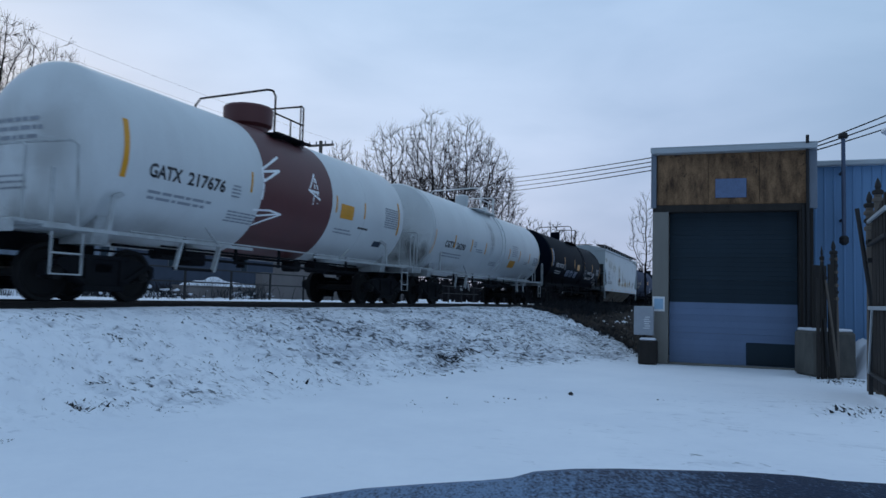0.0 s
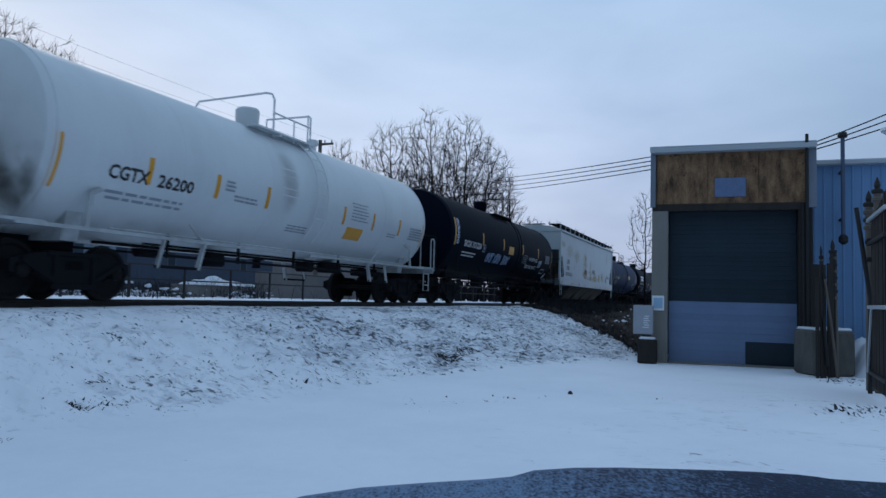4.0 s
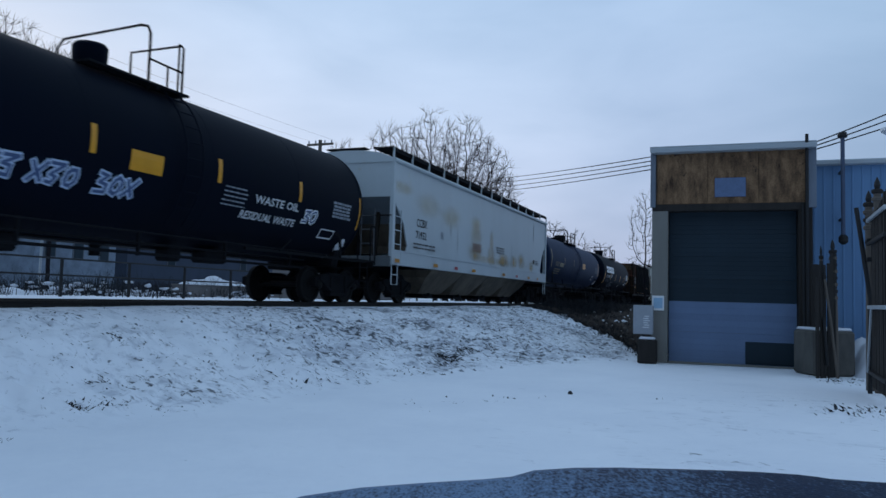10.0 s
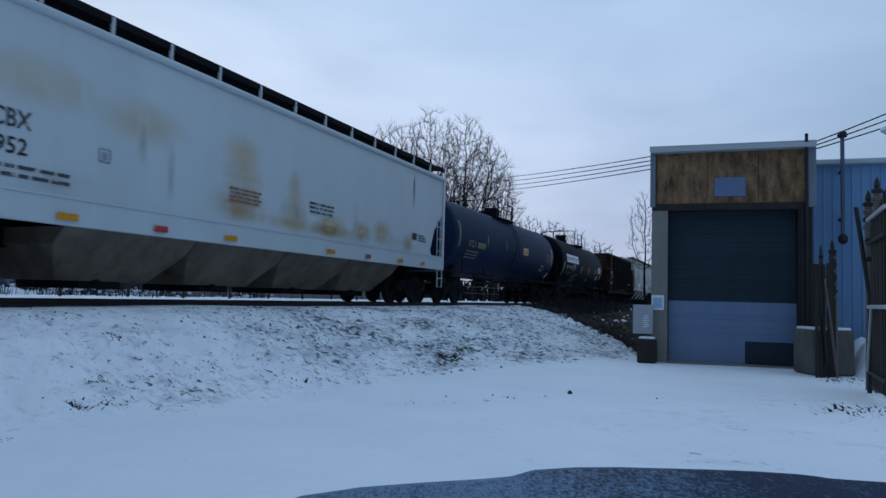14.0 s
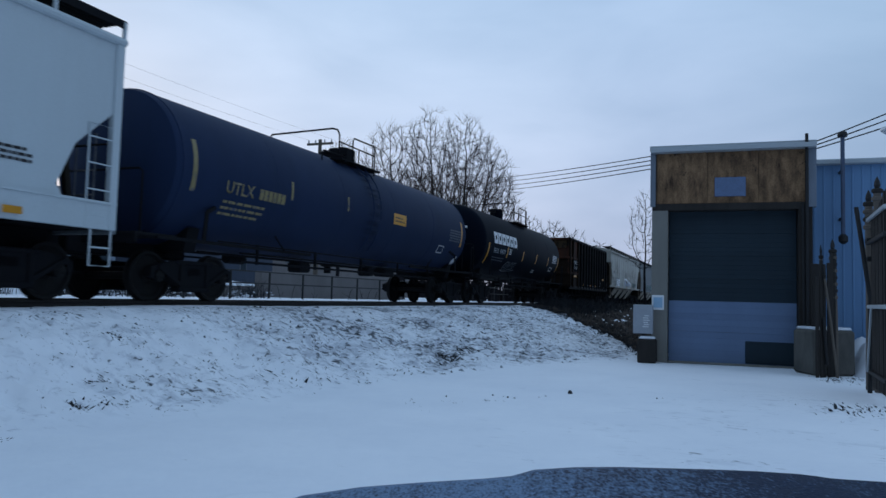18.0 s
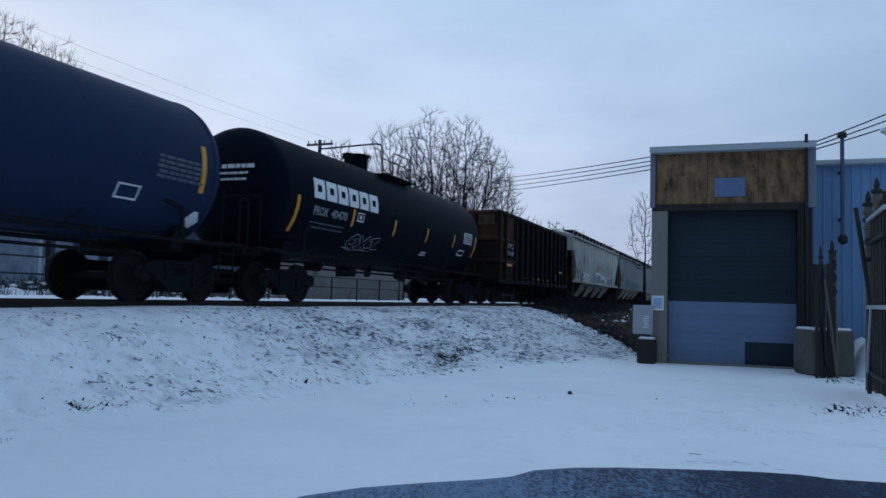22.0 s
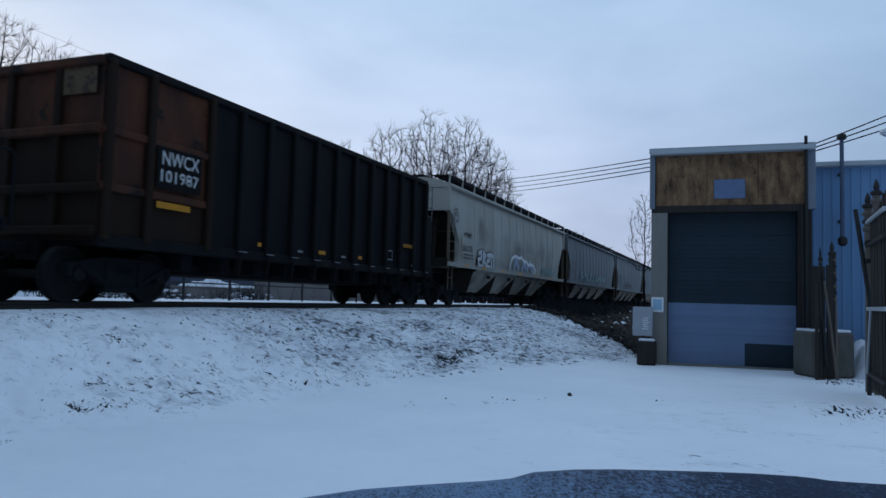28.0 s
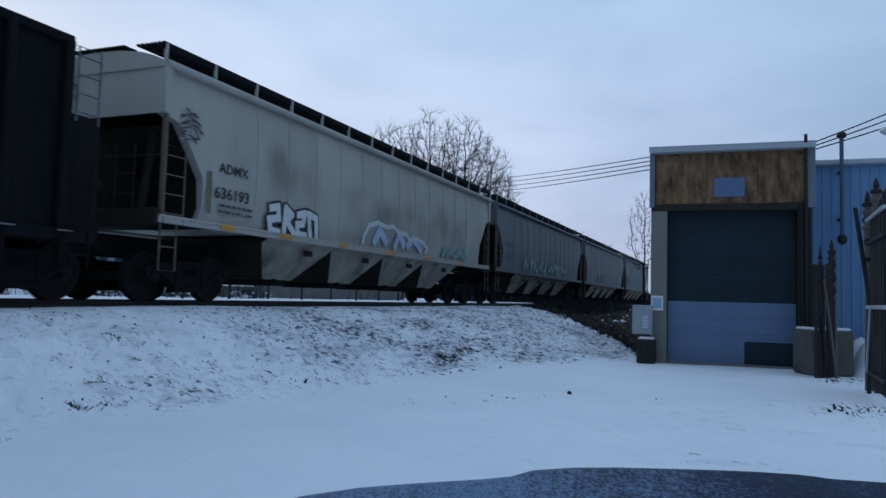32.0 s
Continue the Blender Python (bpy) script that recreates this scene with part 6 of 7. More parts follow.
def make_notice():
    root = empty("notice", FACADE @ pose(0.15, 0, 1.36), "small white notice with a blue print", "sign")
    bm = B()
    add_box(bm, (0, -0.012, 0), (0.27, 0.02, 0.34), bevel=0.004)
    part("plate", bm, PLACARD, root)
    bm = B()
    add_box(bm, (0, -0.026, 0), (0.20, 0.006, 0.24))
    part("print", bm, mat("pale_blue_print", (0.30, 0.48, 0.66), 0.5, bump=0), root)
    box = empty("meter_box", FACADE @ pose(-0.16, -0.20, 0), "grey metal box with faded writing beside the door", "box")
    bm = B()
    add_box(bm, (0, 0, 0.97), (0.44, 0.16, 0.66), bevel=0.015)
    part("cabinet", bm, GREYBOX, box)
    for k in range(6):
        bm = B()
        add_box(bm, (0.06 + (k % 2) * 0.02, -0.084, 0.80 + k * 0.05), (0.14 - 0.02 * (k % 3), 0.004, 0.018))
        part("writing", bm, PLACARD, box)
    bm = B()
    add_tube(bm, [(0, 0.02, 0), (0, 0.02, 0.7)], 0.04, 8)
    part("stand", bm, IRON, box)
    blk = empty("block", FACADE @ pose(-0.06, -0.30, 0), "dark concrete block with a cap of snow beside the door", "block")
    bm = B()
    add_box(bm, (0, 0, 0.26), (0.42, 0.30, 0.54), bevel=0.03)
    part("body", bm, DARKWOOD, blk)
    bm = B()
    add_box(bm, (0, 0, 0.55), (0.36, 0.26, 0.07), bevel=0.03)
    part("snow_cap", bm, SNOW, blk)


make_notice()


def make_shed():
    root = empty("blue_shed", FACADE @ pose(2.6, 1.5, 0), "long shed clad in pale blue ribbed sheet metal, unseen depth added to block sky light", "shed")
    L, H = 22.0, 4.72
    # the unseen depth is added to keep sky light off the far cars
    bm = B()
    add_box(bm, (L / 2, 17.0, H / 2), (L, 34.0, H - 0.04))
    part("wall", bm, BLUEMETAL, root)
    rib = B()
    add_box(rib, (0, -0.004, H / 2), (0.045, 0.022, H - 0.1), bevel=0.008)
    rib = mesh(rib, BLUEMETAL, "rib")
    for k in range(104):
        r = part("rib", rib, BLUEMETAL, root)
        r.location = (0.2 + k * 0.20, 0, 0)
    bm = B()
    add_box(bm, (L / 2, 16.95, H + 0.03), (L + 0.2, 34.3, 0.12), bevel=0.02)
    part("roof_edge", bm, FLASHING, root)
    vent = empty("vent_pipe", FACADE @ pose(4.13, 1.05, 0), "tall dark vent pipe with a cap on brackets", "pipe")
    bm = B()
    add_tube(bm, [(0, 0, 2.95), (0, 0, 5.28)], 0.045, 12)
    part("pipe", bm, BLUEDARK, vent)
    bm = B()
    add_lathe(bm, [(5.26, 0.09), (5.30, 0.11), (5.38, 0.09), (5.40, 0.02)], 14, "z")
    part("cap", bm, IRON, vent)
    bm = B()
    add_lathe(bm, [(2.80, 0.04), (2.86, 0.10), (2.97, 0.10), (3.02, 0.06)], 14, "z")
    part("elbow", bm, IRON, vent)
    for z in (3.4, 4.5):
        bm = B()
        add_box(bm, (0, 0.22, z), (0.05, 0.5, 0.05))
        part("bracket", bm, IRON, vent)


make_shed()


# ---- gateway on the drive ----
def banded_post(x, y, h, lean, label, r=0.07, bands=4):
    root = empty("gate_post", pose(x, y, 0, 0, lean, 0), label, "post", "gateway posts")
    bm = B()
    add_tube(bm, [(0, 0, -0.05), (0.01, 0, h * 0.5), (0, 0, h)], r, 10, r_end=r * 0.85)
    part("shaft", bm, WOODPOST, root)
    for k in range(bands):
        bm = B()
        add_lathe(bm, [(h - 0.08 - k * 0.13, r * 0.9), (h - 0.06 - k * 0.13, r * 1.25), (h - 0.02 - k * 0.13, r * 1.25), (h - k * 0.13, r * 0.9)], 12, "z")
        part("collar", bm, WOODPOST if k % 2 else DARKWOOD, root)
    bm = B()
    add_lathe(bm, [(h, r * 0.5), (h + 0.06, r * 0.7), (h + 0.12, r * 0.55), (h + 0.2, 0.005)], 10, "z")
    part("finial", bm, IRON, root)


banded_post(7.73, 14.5, 2.50, -1, "weathered timber gate post with metal collars", r=0.06, bands=8)
banded_post(7.63, 14.25, 2.0, -7, "thin leaning timber post with a pointed top", r=0.026, bands=1)
banded_post(7.64, 14.78, 2.40, -1, "thin dark post with a pointed top", r=0.035, bands=1)
banded_post(7.13, 12.3, 3.14, 0, "weathered timber gate post with metal collars")
banded_post(7.10, 12.0, 3.32, 0, "tall weathered timber gate post with a finial", bands=2)


def make_blocks():
    for x, y, sx, sy, h, rz in ((7.78, 15.05, 0.86, 0.8, 0.90, 3),):
        root = empty("concrete_block", pose(x, y, 0, 0, 0, rz), "stained concrete block capped with snow at the gateway", "block", "gateway blocks")
        bm = B()
        add_box(bm, (0, 0, h / 2), (sx, sy, h), bevel=0.05)
        part("body", bm, BLOCKWALL, root)
        bm = B()
        add_box(bm, (0, 0, h + 0.02), (sx * 0.9, sy * 0.9, 0.07), bevel=0.03)
        part("snow_cap", bm, SNOW, root)


make_blocks()


def make_gate():
    root = empty("gate", pose(6.90, 11.92, 0, 0, 0, -113.6), "dark boarded gate leaf hung open on an iron post", "gate")
    bm = B()
    add_tube(bm, [(0.0, 0, 0), (0.0, 0.02, 1.5), (0.0, -0.17, 3.0)], 0.035, 8)
    part("hinge_post", bm, IRON, root)
    rng = random.Random(8)
    for k in range(12):
        x = 0.14 + k * 0.145
        h = 2.62 + 0.03 * k + rng.uniform(-0.03, 0.03)
        bm = B()
        add_box(bm, (x, 0.03 + rng.uniform(-0.01, 0.01), h / 2 + 0.12), (0.13, 0.025, h), bevel=0.006)
        part("board", bm, DARKWOOD, root)
    for z in (0.35, 1.38, 2.4, 2.78):
        bm = B()
        add_box(bm, (0.95, -0.01, z), (1.9, 0.05, 0.06), bevel=0.01)
        part("gate_rail", bm, FLASHING if z in (1.38, 2.78) else IRON, root)
    bm = B()
    add_tube(bm, [(0.1, -0.04, 0.35), (0.6, -0.04, 1.36)], 0.02, 6)
    part("brace", bm, FLASHING, root)
    for z in (2.15, 2.45):
        bm = B()
        add_box(bm, (0.0, 0, z), (0.26, 0.08, 0.07), bevel=0.01)
        part("hinge", bm, IRON, root)
    # rough pickets between the two posts further back
    fence = empty("picket_fence", pose(7.25, 14.25, 0, 0, 0, 24), "leaning dark timber pickets beside the garage", "fence")
    for k in range(6):
        bm = B()
        h = 2.25 + rng.uniform(-0.35, 0.2)
        add_box(bm, (k * 0.10, rng.uniform(-0.02, 0.02), h / 2), (0.08, 0.03, h), bevel=0.006, rz=rng.uniform(-0.2, 0.2))
        part("picket", bm, DARKWOOD, fence)
    # panel added to stand for the dark patch on the shed wall
    bm = B()
    add_box(bm, (0.80, 0.62, 1.57), (0.40, 0.04, 1.34), bevel=0.01)
    part("panel", bm, DARKWOOD, fence, "added dark panel before the shed wall")
    bm = B()
    add_tube(bm, [(0.18, -0.06, 0.25), (0.10, -0.06, 1.15)], 0.03, 8)
    part("bar", bm, IRON, fence)


make_gate()


def make_dish():
    root = empty("satellite_dish", pose(9.35, 15.2, 0), "white dish on a thin mast by the blue shed", "dish")
    bm = B()
    add_tube(bm, [(0.12, 0.1, 0), (0.12, 0.1, 5.15)], 0.04, 8)
    part("mast", bm, IRON, root)
    bm = B()
    add_lathe(bm, [(5.0, 0.02), (5.02, 0.16), (5.08, 0.24), (5.14, 0.24), (5.10, 0.14), (5.08, 0.02)], 20, "z")
    part("reflector", bm, PLACARD, root)


make_dish()


# ---- the bonnet of the car in which the camera stands ----
def make_car():
    root = empty("car", pose(0.50, 1.56, 0), "dark blue car bonnet with frost and melting snow", "car")
    bm = B()
    half = [(0.0, 0.0), (0.10, 0.0), (0.20, 0.003), (0.29, 0.011), (0.34, 0.026), (0.40, 0.033), (0.54, 0.045), (0.67, 0.058), (0.80, 0.080), (0.88, 0.13), (0.93, 0.30)]
    xs = [-x for x, d in half[:0:-1]] + [x for x, d in half]
    drop = [d for x, d in half[:0:-1]] + [d * (0.42 if x < 0.85 else 0.9) for x, d in half]
    rows = []
    ys = [-0.62, -0.5, -0.4, -0.3, -0.2, -0.1, 0.0, 0.08, 0.16, 0.26, 0.38, 0.52, 0.64, 0.72]
    for y in ys:
        row = []
        for x, d in zip(xs, drop):
            f = max(0.0, y - 0.02)
            z = 1.004 - d - 0.30 * f * f - 0.22 * f + 0.02 * min(0, y)
            if y > 0.6:
                z -= (y - 0.6) * 1.2
            row.append(bm.verts.new((x * (1 - 0.10 * max(0, y)), y, z)))
        rows.append(row)
    for a, b in zip(rows, rows[1:]):
        for k in range(len(xs) - 1):
            bm.faces.new((a[k], a[k + 1], b[k + 1], b[k]))
    bmesh.ops.recalc_face_normals(bm, faces=bm.faces[:])
    bmesh.ops.solidify(bm, geom=bm.faces[:], thickness=0.012)
    smooth(part("bonnet", bm, HOOD, root, "dark blue bonnet with frost"), 50)
    for sd in (-1, 1):
        bm = B()
        outline = [(-0.6, 0.32), (-0.52, 0.60), (-0.25, 0.74), (0.05, 0.70), (0.28, 0.50), (0.33, 0.32), (0.62, 0.32), (0.66, 0.60), (0.5, 0.72), (-0.62, 0.78)]
        a = [bm.verts.new((sd * 0.88, y, z)) for y, z in outline]
        b = [bm.verts.new((sd * 0.93, y, z)) for y, z in outline]
        n = len(outline)
        for k in range(n):
            bm.faces.new((a[k], a[(k + 1) % n], b[(k + 1) % n], b[k]))
        bm.faces.new(a[::-1])
        bm.faces.new(b)
        bmesh.ops.recalc_face_normals(bm, faces=bm.faces[:])
        part("fender", bm, HOOD, root)
        bm = B()
        add_lathe(bm, [(-0.1, 0.2), (-0.11, 0.3), (-0.06, 0.325), (0.06, 0.325), (0.11, 0.3), (0.1, 0.2)], 28, "x", c=(sd * 0.74, -0.1, 0.325))
        part("wheel", bm, IRON, root)
    bm = B()
    add_box(bm, (0, 0.68, 0.50), (1.6, 0.18, 0.42), bevel=0.06)
    part("bumper", bm, HOOD, root)


make_car()

# ---- lettering, reflectors, placards and graffiti on the cars ----
def fitted(words, width, height, bold=0.0):
    """Words stretched to a width and a height, from the left end of the base line."""
    bm = lettering(words, height, bold)
    xs = [v.co.x for v in bm.verts]
    ys = [v.co.y for v in bm.verts]
    for v in bm.verts:
        v.co.x = (v.co.x - min(xs)) * width / (max(xs) - min(xs))
        v.co.y = (v.co.y - min(ys)) * height / (max(ys) - min(ys))
    return bm


def word_on_tank(tank, words, q, z, width, height, material, bold=0.003):
    on_tank(tank, "lettering", fitted(words, width, height, bold), q, z, material, "stencilled reporting mark")


def word_on_side(hop, words, q, z, width, height, material, bold=0.003, y=None):
    on_side(hop, "lettering", fitted(words, width, height, bold), q, z, material, "stencilled reporting mark", y)


def rows_on_tank(tank, q, z, width, n, h, gap, seed, material=STENCIL):
    tagged(on_tank(tank, "stencil", bars_flat(stencil_rows(n, width, h, gap, seed)), q, z, material), kind="stuff")


def rows_on_side(hop, q, z, width, n, h, gap, seed, material=STENCIL, y=None):
    tagged(on_side(hop, "stencil", bars_flat(stencil_rows(n, width, h, gap, seed)), q, z, material, y=y), kind="stuff")


def frame_rects(w, h, t):
    return [(0, 0, w, t), (0, h - t, w, h), (0, t, t, h - t), (w - t, t, w, h - t)]


def on_head(tank, name, bm, z, q_head, material, label=""):
    """Lays a flat bmesh on the near end of a tank, centred across it at height z."""
    car, mid, r, zc = tank
    sharp = car.name in SHARP_HEADS
    for v in bm.verts:
        y, zz = -v.co.x, z + v.co.y
        rho = min(0.98, ((y * y + (zz - zc) ** 2) ** 0.5) / r)
        v.co = (q_head - mid - head_depth(rho, sharp) - 0.008 - v.co.z, y, zz)
    return part(name, bm, material, car, label)


def stain_material(name, colour, strength=1.0, noise_scale=2.0, least=0.38):
    m = mat(name, colour, 0.85, second=tuple(c * 0.6 for c in colour), scale=3, bump=0)
    nt = m.node_tree
    b = nt.nodes["Principled BSDF"]
    tc = nt.nodes.new("ShaderNodeTexCoord")
    grad = nt.nodes.new("ShaderNodeMapping")
    ln = nt.nodes.new("ShaderNodeVectorMath")
    ln.operation = "LENGTH"
    fall = nt.nodes.new("ShaderNodeMapRange")
    fall.interpolation_type = "SMOOTHSTEP"
    fall.inputs["From Min"].default_value, fall.inputs["From Max"].default_value = 1.0, 0.15
    nz = nt.nodes.new("ShaderNodeTexNoise")
    nz.inputs["Scale"].default_value, nz.inputs["Detail"].default_value = noise_scale, 6
    nr = nt.nodes.new("ShaderNodeMapRange")
    nr.inputs["From Min"].default_value, nr.inputs["From Max"].default_value = least, 0.68
    mu = nt.nodes.new("ShaderNodeMath")
    mu.operation = "MULTIPLY"
    mu2 = nt.nodes.new("ShaderNodeMath")
    mu2.operation = "MULTIPLY"
    mu2.inputs[1].default_value = strength
    L = nt.links.new
    # each stain's mesh is scaled to a unit disc, so its own space gives the falling off
    L(tc.outputs["UV"], grad.inputs[0])
    L(grad.outputs[0], ln.inputs[0])
    L(ln.outputs["Value"], fall.inputs[0])
    L(tc.outputs["Object"], nz.inputs["Vector"])
    L(nz.outputs["Fac"], nr.inputs[0])
    L(fall.outputs[0], mu.inputs[0])
    L(nr.outputs[0], mu.inputs[1])
    L(mu.outputs[0], mu2.inputs[0])
    L(mu2.outputs[0], b.inputs["Alpha"])
    return m


SOOT = stain_material("soot_stain", (0.04, 0.035, 0.03), 1.0, 0.9)
OCHRE = stain_material("ochre_stain", (0.64, 0.43, 0.19), 0.62, 1.1, 0.10)
OCHRE_FAINT = stain_material("faint_ochre_stain", (0.72, 0.50, 0.20), 0.36, 1.6, 0.10)
DRIP = stain_material("dark_drip", (0.10, 0.10, 0.11), 0.8, 0.8, 0.1)
# grime, also laid over the tank ends to paint their shade
DIRT_SHADE = stain_material("brown_grime_and_shade", (0.22, 0.20, 0.18), 0.4, 0.8)


def loops(n, w, h, seed):
    """A row of sprayed loops that form no letters."""
    rng = random.Random(seed)
    out = []
    for k in range(n):
        cx, rx, ry = w * (k + 0.5) / n, w / n * rng.uniform(0.32, 0.46), h * rng.uniform(0.38, 0.5)
        a0, turns = rng.uniform(0, 6.28), rng.uniform(0.8, 1.1)
        out.append([(cx + rx * math.cos(a0 + u * turns * math.tau / 10), h / 2 + ry * math.sin(a0 + u * turns * math.tau / 10)) for u in range(11)])
        out.append([(cx - rx, h * rng.uniform(0.3, 0.7)), (cx + rx, h * rng.uniform(0.3, 0.7))])
    return out


def throw_up(n, w, h, seed):
    """Fat jagged sprayed shapes side by side that form no letters."""
    rng = random.Random(seed)
    out = []
    for k in range(n):
        x0, ww = w * k / n, w / n * 0.86
        slant = rng.uniform(0.05, 0.3) * ww
        kind = (k + seed) % 3
        if kind == 1:
            a0 = rng.uniform(0, 6)
            pts = [(0.5 + 0.45 * math.cos(a0 + u * 0.75) * rng.uniform(0.8, 1), 0.5 + 0.45 * math.sin(a0 + u * 0.75) * rng.uniform(0.8, 1)) for u in range(10)]
        elif kind == 2:
            pts = [(0.0, 0.9), (0.45, 0.45), (0.9, 0.1), (0.5, 0.5), (0.95, 0.95), (0.5, 0.5), (0.05, 0.05)]
        else:
            pts = [(rng.uniform(0, 0.3), rng.uniform(0.75, 1.0)), (rng.uniform(0.65, 1.0), rng.uniform(0.8, 1.0)), (rng.uniform(0.1, 0.5), rng.uniform(0.45, 0.6)), (rng.uniform(0.6, 1.0), rng.uniform(0.35, 0.55)), (rng.uniform(0.5, 0.9), rng.uniform(0.0, 0.12)), (rng.uniform(0.0, 0.3), rng.uniform(0.0, 0.15))]
        out.append([(x0 + px_ * ww + slant * py_, py_ * h) for px_, py_ in pts])
    return out


def sprayed(tank, n, w, h, q, z, seed, outer, inner, label, fat=0.11, thin=0.05):
    lines = throw_up(n, w, h, seed)
    on_tank(tank, "graffiti", strokes_flat(lines, fat), q, z, outer, label)
    car, mid, r, zc = tank
    bm = strokes_flat(lines, thin)
    bmesh.ops.remove_doubles(bm, verts=bm.verts[:], dist=0.0005)
    part("graffiti_fill", thicken(wrap(bm, q - mid, z, r, zc, 0.011)), inner, car, "darker fill of the sprayed shapes")


SPRAY_BLUE = mat("spray_paint_deep_blue", (0.05, 0.09, 0.20), 0.5, bump=0)


def stain_bm(w, h, n=8):
    """A flat elliptic patch, cut into a grid, with its own coordinates from -1 to 1."""
    bm = bmesh.new()
    uv = bm.loops.layers.uv.new("UVMap")
    grid = [[bm.verts.new(((i / n * 2 - 1) * w / 2, (j / n * 2 - 1) * h / 2, 0)) for j in range(n + 1)] for i in range(n + 1)]
    for i in range(n):
        for j in range(n):
            f = bm.faces.new((grid[i][j], grid[i + 1][j], grid[i + 1][j + 1], grid[i][j + 1]))
            for lp, (a, b) in zip(f.loops, ((i, j), (i + 1, j), (i + 1, j + 1), (i, j + 1))):
                lp[uv].uv = (a / n * 2 - 1, b / n * 2 - 1)
    return bm


def stain_on_side(hop, q, z, w, h, material, y=None):
    car, mid, half, eave = hop
    part("stain", stand(stain_bm(w, h), q - mid, z, -(half if y is None else y), 0.006), material, car, "stain on the paint")


def stain_on_tank(tank, q, z, w, h, material):
    car, mid, r, zc = tank
    part("stain", wrap(stain_bm(w, h, 12), q - mid, z, r, zc, 0.003), material, car, "stain on the paint")


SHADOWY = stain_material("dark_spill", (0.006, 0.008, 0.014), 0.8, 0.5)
FAINT = mat("worn_grey_blue_stencil", (0.075, 0.09, 0.12), 0.6, bump=0)
STRIP = (0.11, 0.46)


def strips(tank, qs, z=2.24):
    reflectors(tank, [(q, z, *STRIP) for q in qs])


# white car with the maroon band
reflectors(T1, [(9.17, 2.55, 0.12, 0.98)])
word_on_tank(T1, "GATX", 9.72, 2.16, 0.80, 0.25, INK, 0.008)
word_on_tank(T1, "217676", 10.68, 2.16, 1.06, 0.25, INK, 0.008)
rows_on_tank(T1, 9.80, 1.95, 1.65, 2, 0.05, 0.11, 1)
rows_on_tank(T1, 11.95, 2.36, 0.28, 4, 0.03, 0.07, 2)
reflectors(T1, [(12.55, 2.50, 0.06, 0.42)])
rows_on_tank(T1, 12.0, 1.86, 0.95, 4, 0.03, 0.07, 3)
for dw, lines in ((0.055, [[(0, 0.62), (0.7, 1.03)], [(0, 0.57), (0.64, 0.69), (0.07, 0.38), (0, 0.54)], [(0.06, 0.39), (0.05, 0)]]),
                  (0.04, [[(-0.12, -0.27), (0.43, -0.22), (0.86, -0.26), (0.39, -0.45), (0.04, -0.62)], [(-0.02, -0.40), (0.76, -0.26)]]),
                  (0.045, [[(2.12, 0.87), (1.82, 0.44), (2.23, 0.43), (2.11, 0.85), (2.02, 0.14)], [(1.82, 0.44), (2.31, 0.27), (2.18, 0.41), (2.21, 0.18)]])):
    on_tank(T1, "graffiti", strokes_flat(lines, dw), 12.9, 2.22, SPRAY_WHITE, "thin white scribble")
reflectors(T1, [(16.03, 2.50, 0.07, 0.42), (17.53, 2.50, 0.07, 0.42)])
on_tank(T1, "placard", bars_flat([(0, 0, 0.68, 0.36)]), 16.25, 2.18, YELLOW, "yellow warning panel")
rows_on_tank(T1, 16.15, 1.92, 0.95, 2, 0.04, 0.09, 4)
rows_on_tank(T1, 17.3, 2.05, 0.6, 1, 0.05, 0.09, 14, INK)
rows_on_tank(T1, 18.75, 2.74, 0.84, 9, 0.035, 0.065, 5)
reflectors(T1, [(19.66, 2.50, 0.09, 0.95)])
on_tank(T1, "placard", strokes_flat([[(0, 0.17), (0.15, 0), (0, -0.17), (-0.15, 0), (0, 0.17)]], 0.035), 19.50, 1.50, PLACARD, "white diamond placard holder")
on_tank(T1, "placard", bars_flat([(0, 0, 0.47, 0.17)]), 18.50, 1.63, SLATE, "small dark blue label")
tagged(on_head(T1, "stencil", bars_flat([(a - 0.8, b, c - 0.8, d) for a, b, c, d in stencil_rows(3, 1.2, 0.07, 0.15, 6)]), 3.0, 9.02, STENCIL), kind="stuff")
tagged(on_head(T1, "stencil", bars_flat([(a - 0.8, b, c - 0.8, d) for a, b, c, d in stencil_rows(3, 0.9, 0.035, 0.1, 7)]), 2.05, 9.02, STENCIL), kind="stuff")

for x, z, w, h in ((0.9, 1.6, 1.4, 1.0), (0.0, 1.5, 2.4, 0.8)):
    sb = stain_bm(w, h, 12)
    for v in sb.verts:
        v.co.x += x
    on_head(T1, "stain", sb, z, 9.02, DIRT_SHADE, label="grey grime and painted shade on the end of the tank")
# whole end darkened: its dim light painted together with the grime
on_head(T1, "stain", stain_bm(3.0, 3.0, 14), 2.5, 9.02, DIRT_SHADE, label="grey grime and painted shade on the end of the tank")
stain_on_tank(T1, 9.9, 1.35, 2.6, 0.9, DIRT_SHADE)

# second white car
reflectors(T2, [(21.83, 2.10, 0.13, 0.85)])
word_on_tank(T2, "CGTX", 22.83, 2.00, 0.88, 0.24, INK, 0.008)
word_on_tank(T2, "26200", 23.92, 2.00, 0.90, 0.24, INK, 0.008)
rows_on_tank(T2, 22.83, 1.82, 1.85, 2, 0.05, 0.11, 11)
strips(T2, (23.70, 25.47, 27.12, 30.44, 32.07, 33.75))
reflectors(T2, [(35.5, 2.13, 0.12, 0.75)])
rows_on_tank(T2, 25.7, 2.40, 0.3, 3, 0.04, 0.08, 12)
rows_on_tank(T2, 26.0, 2.15, 0.8, 2, 0.04, 0.08, 13)
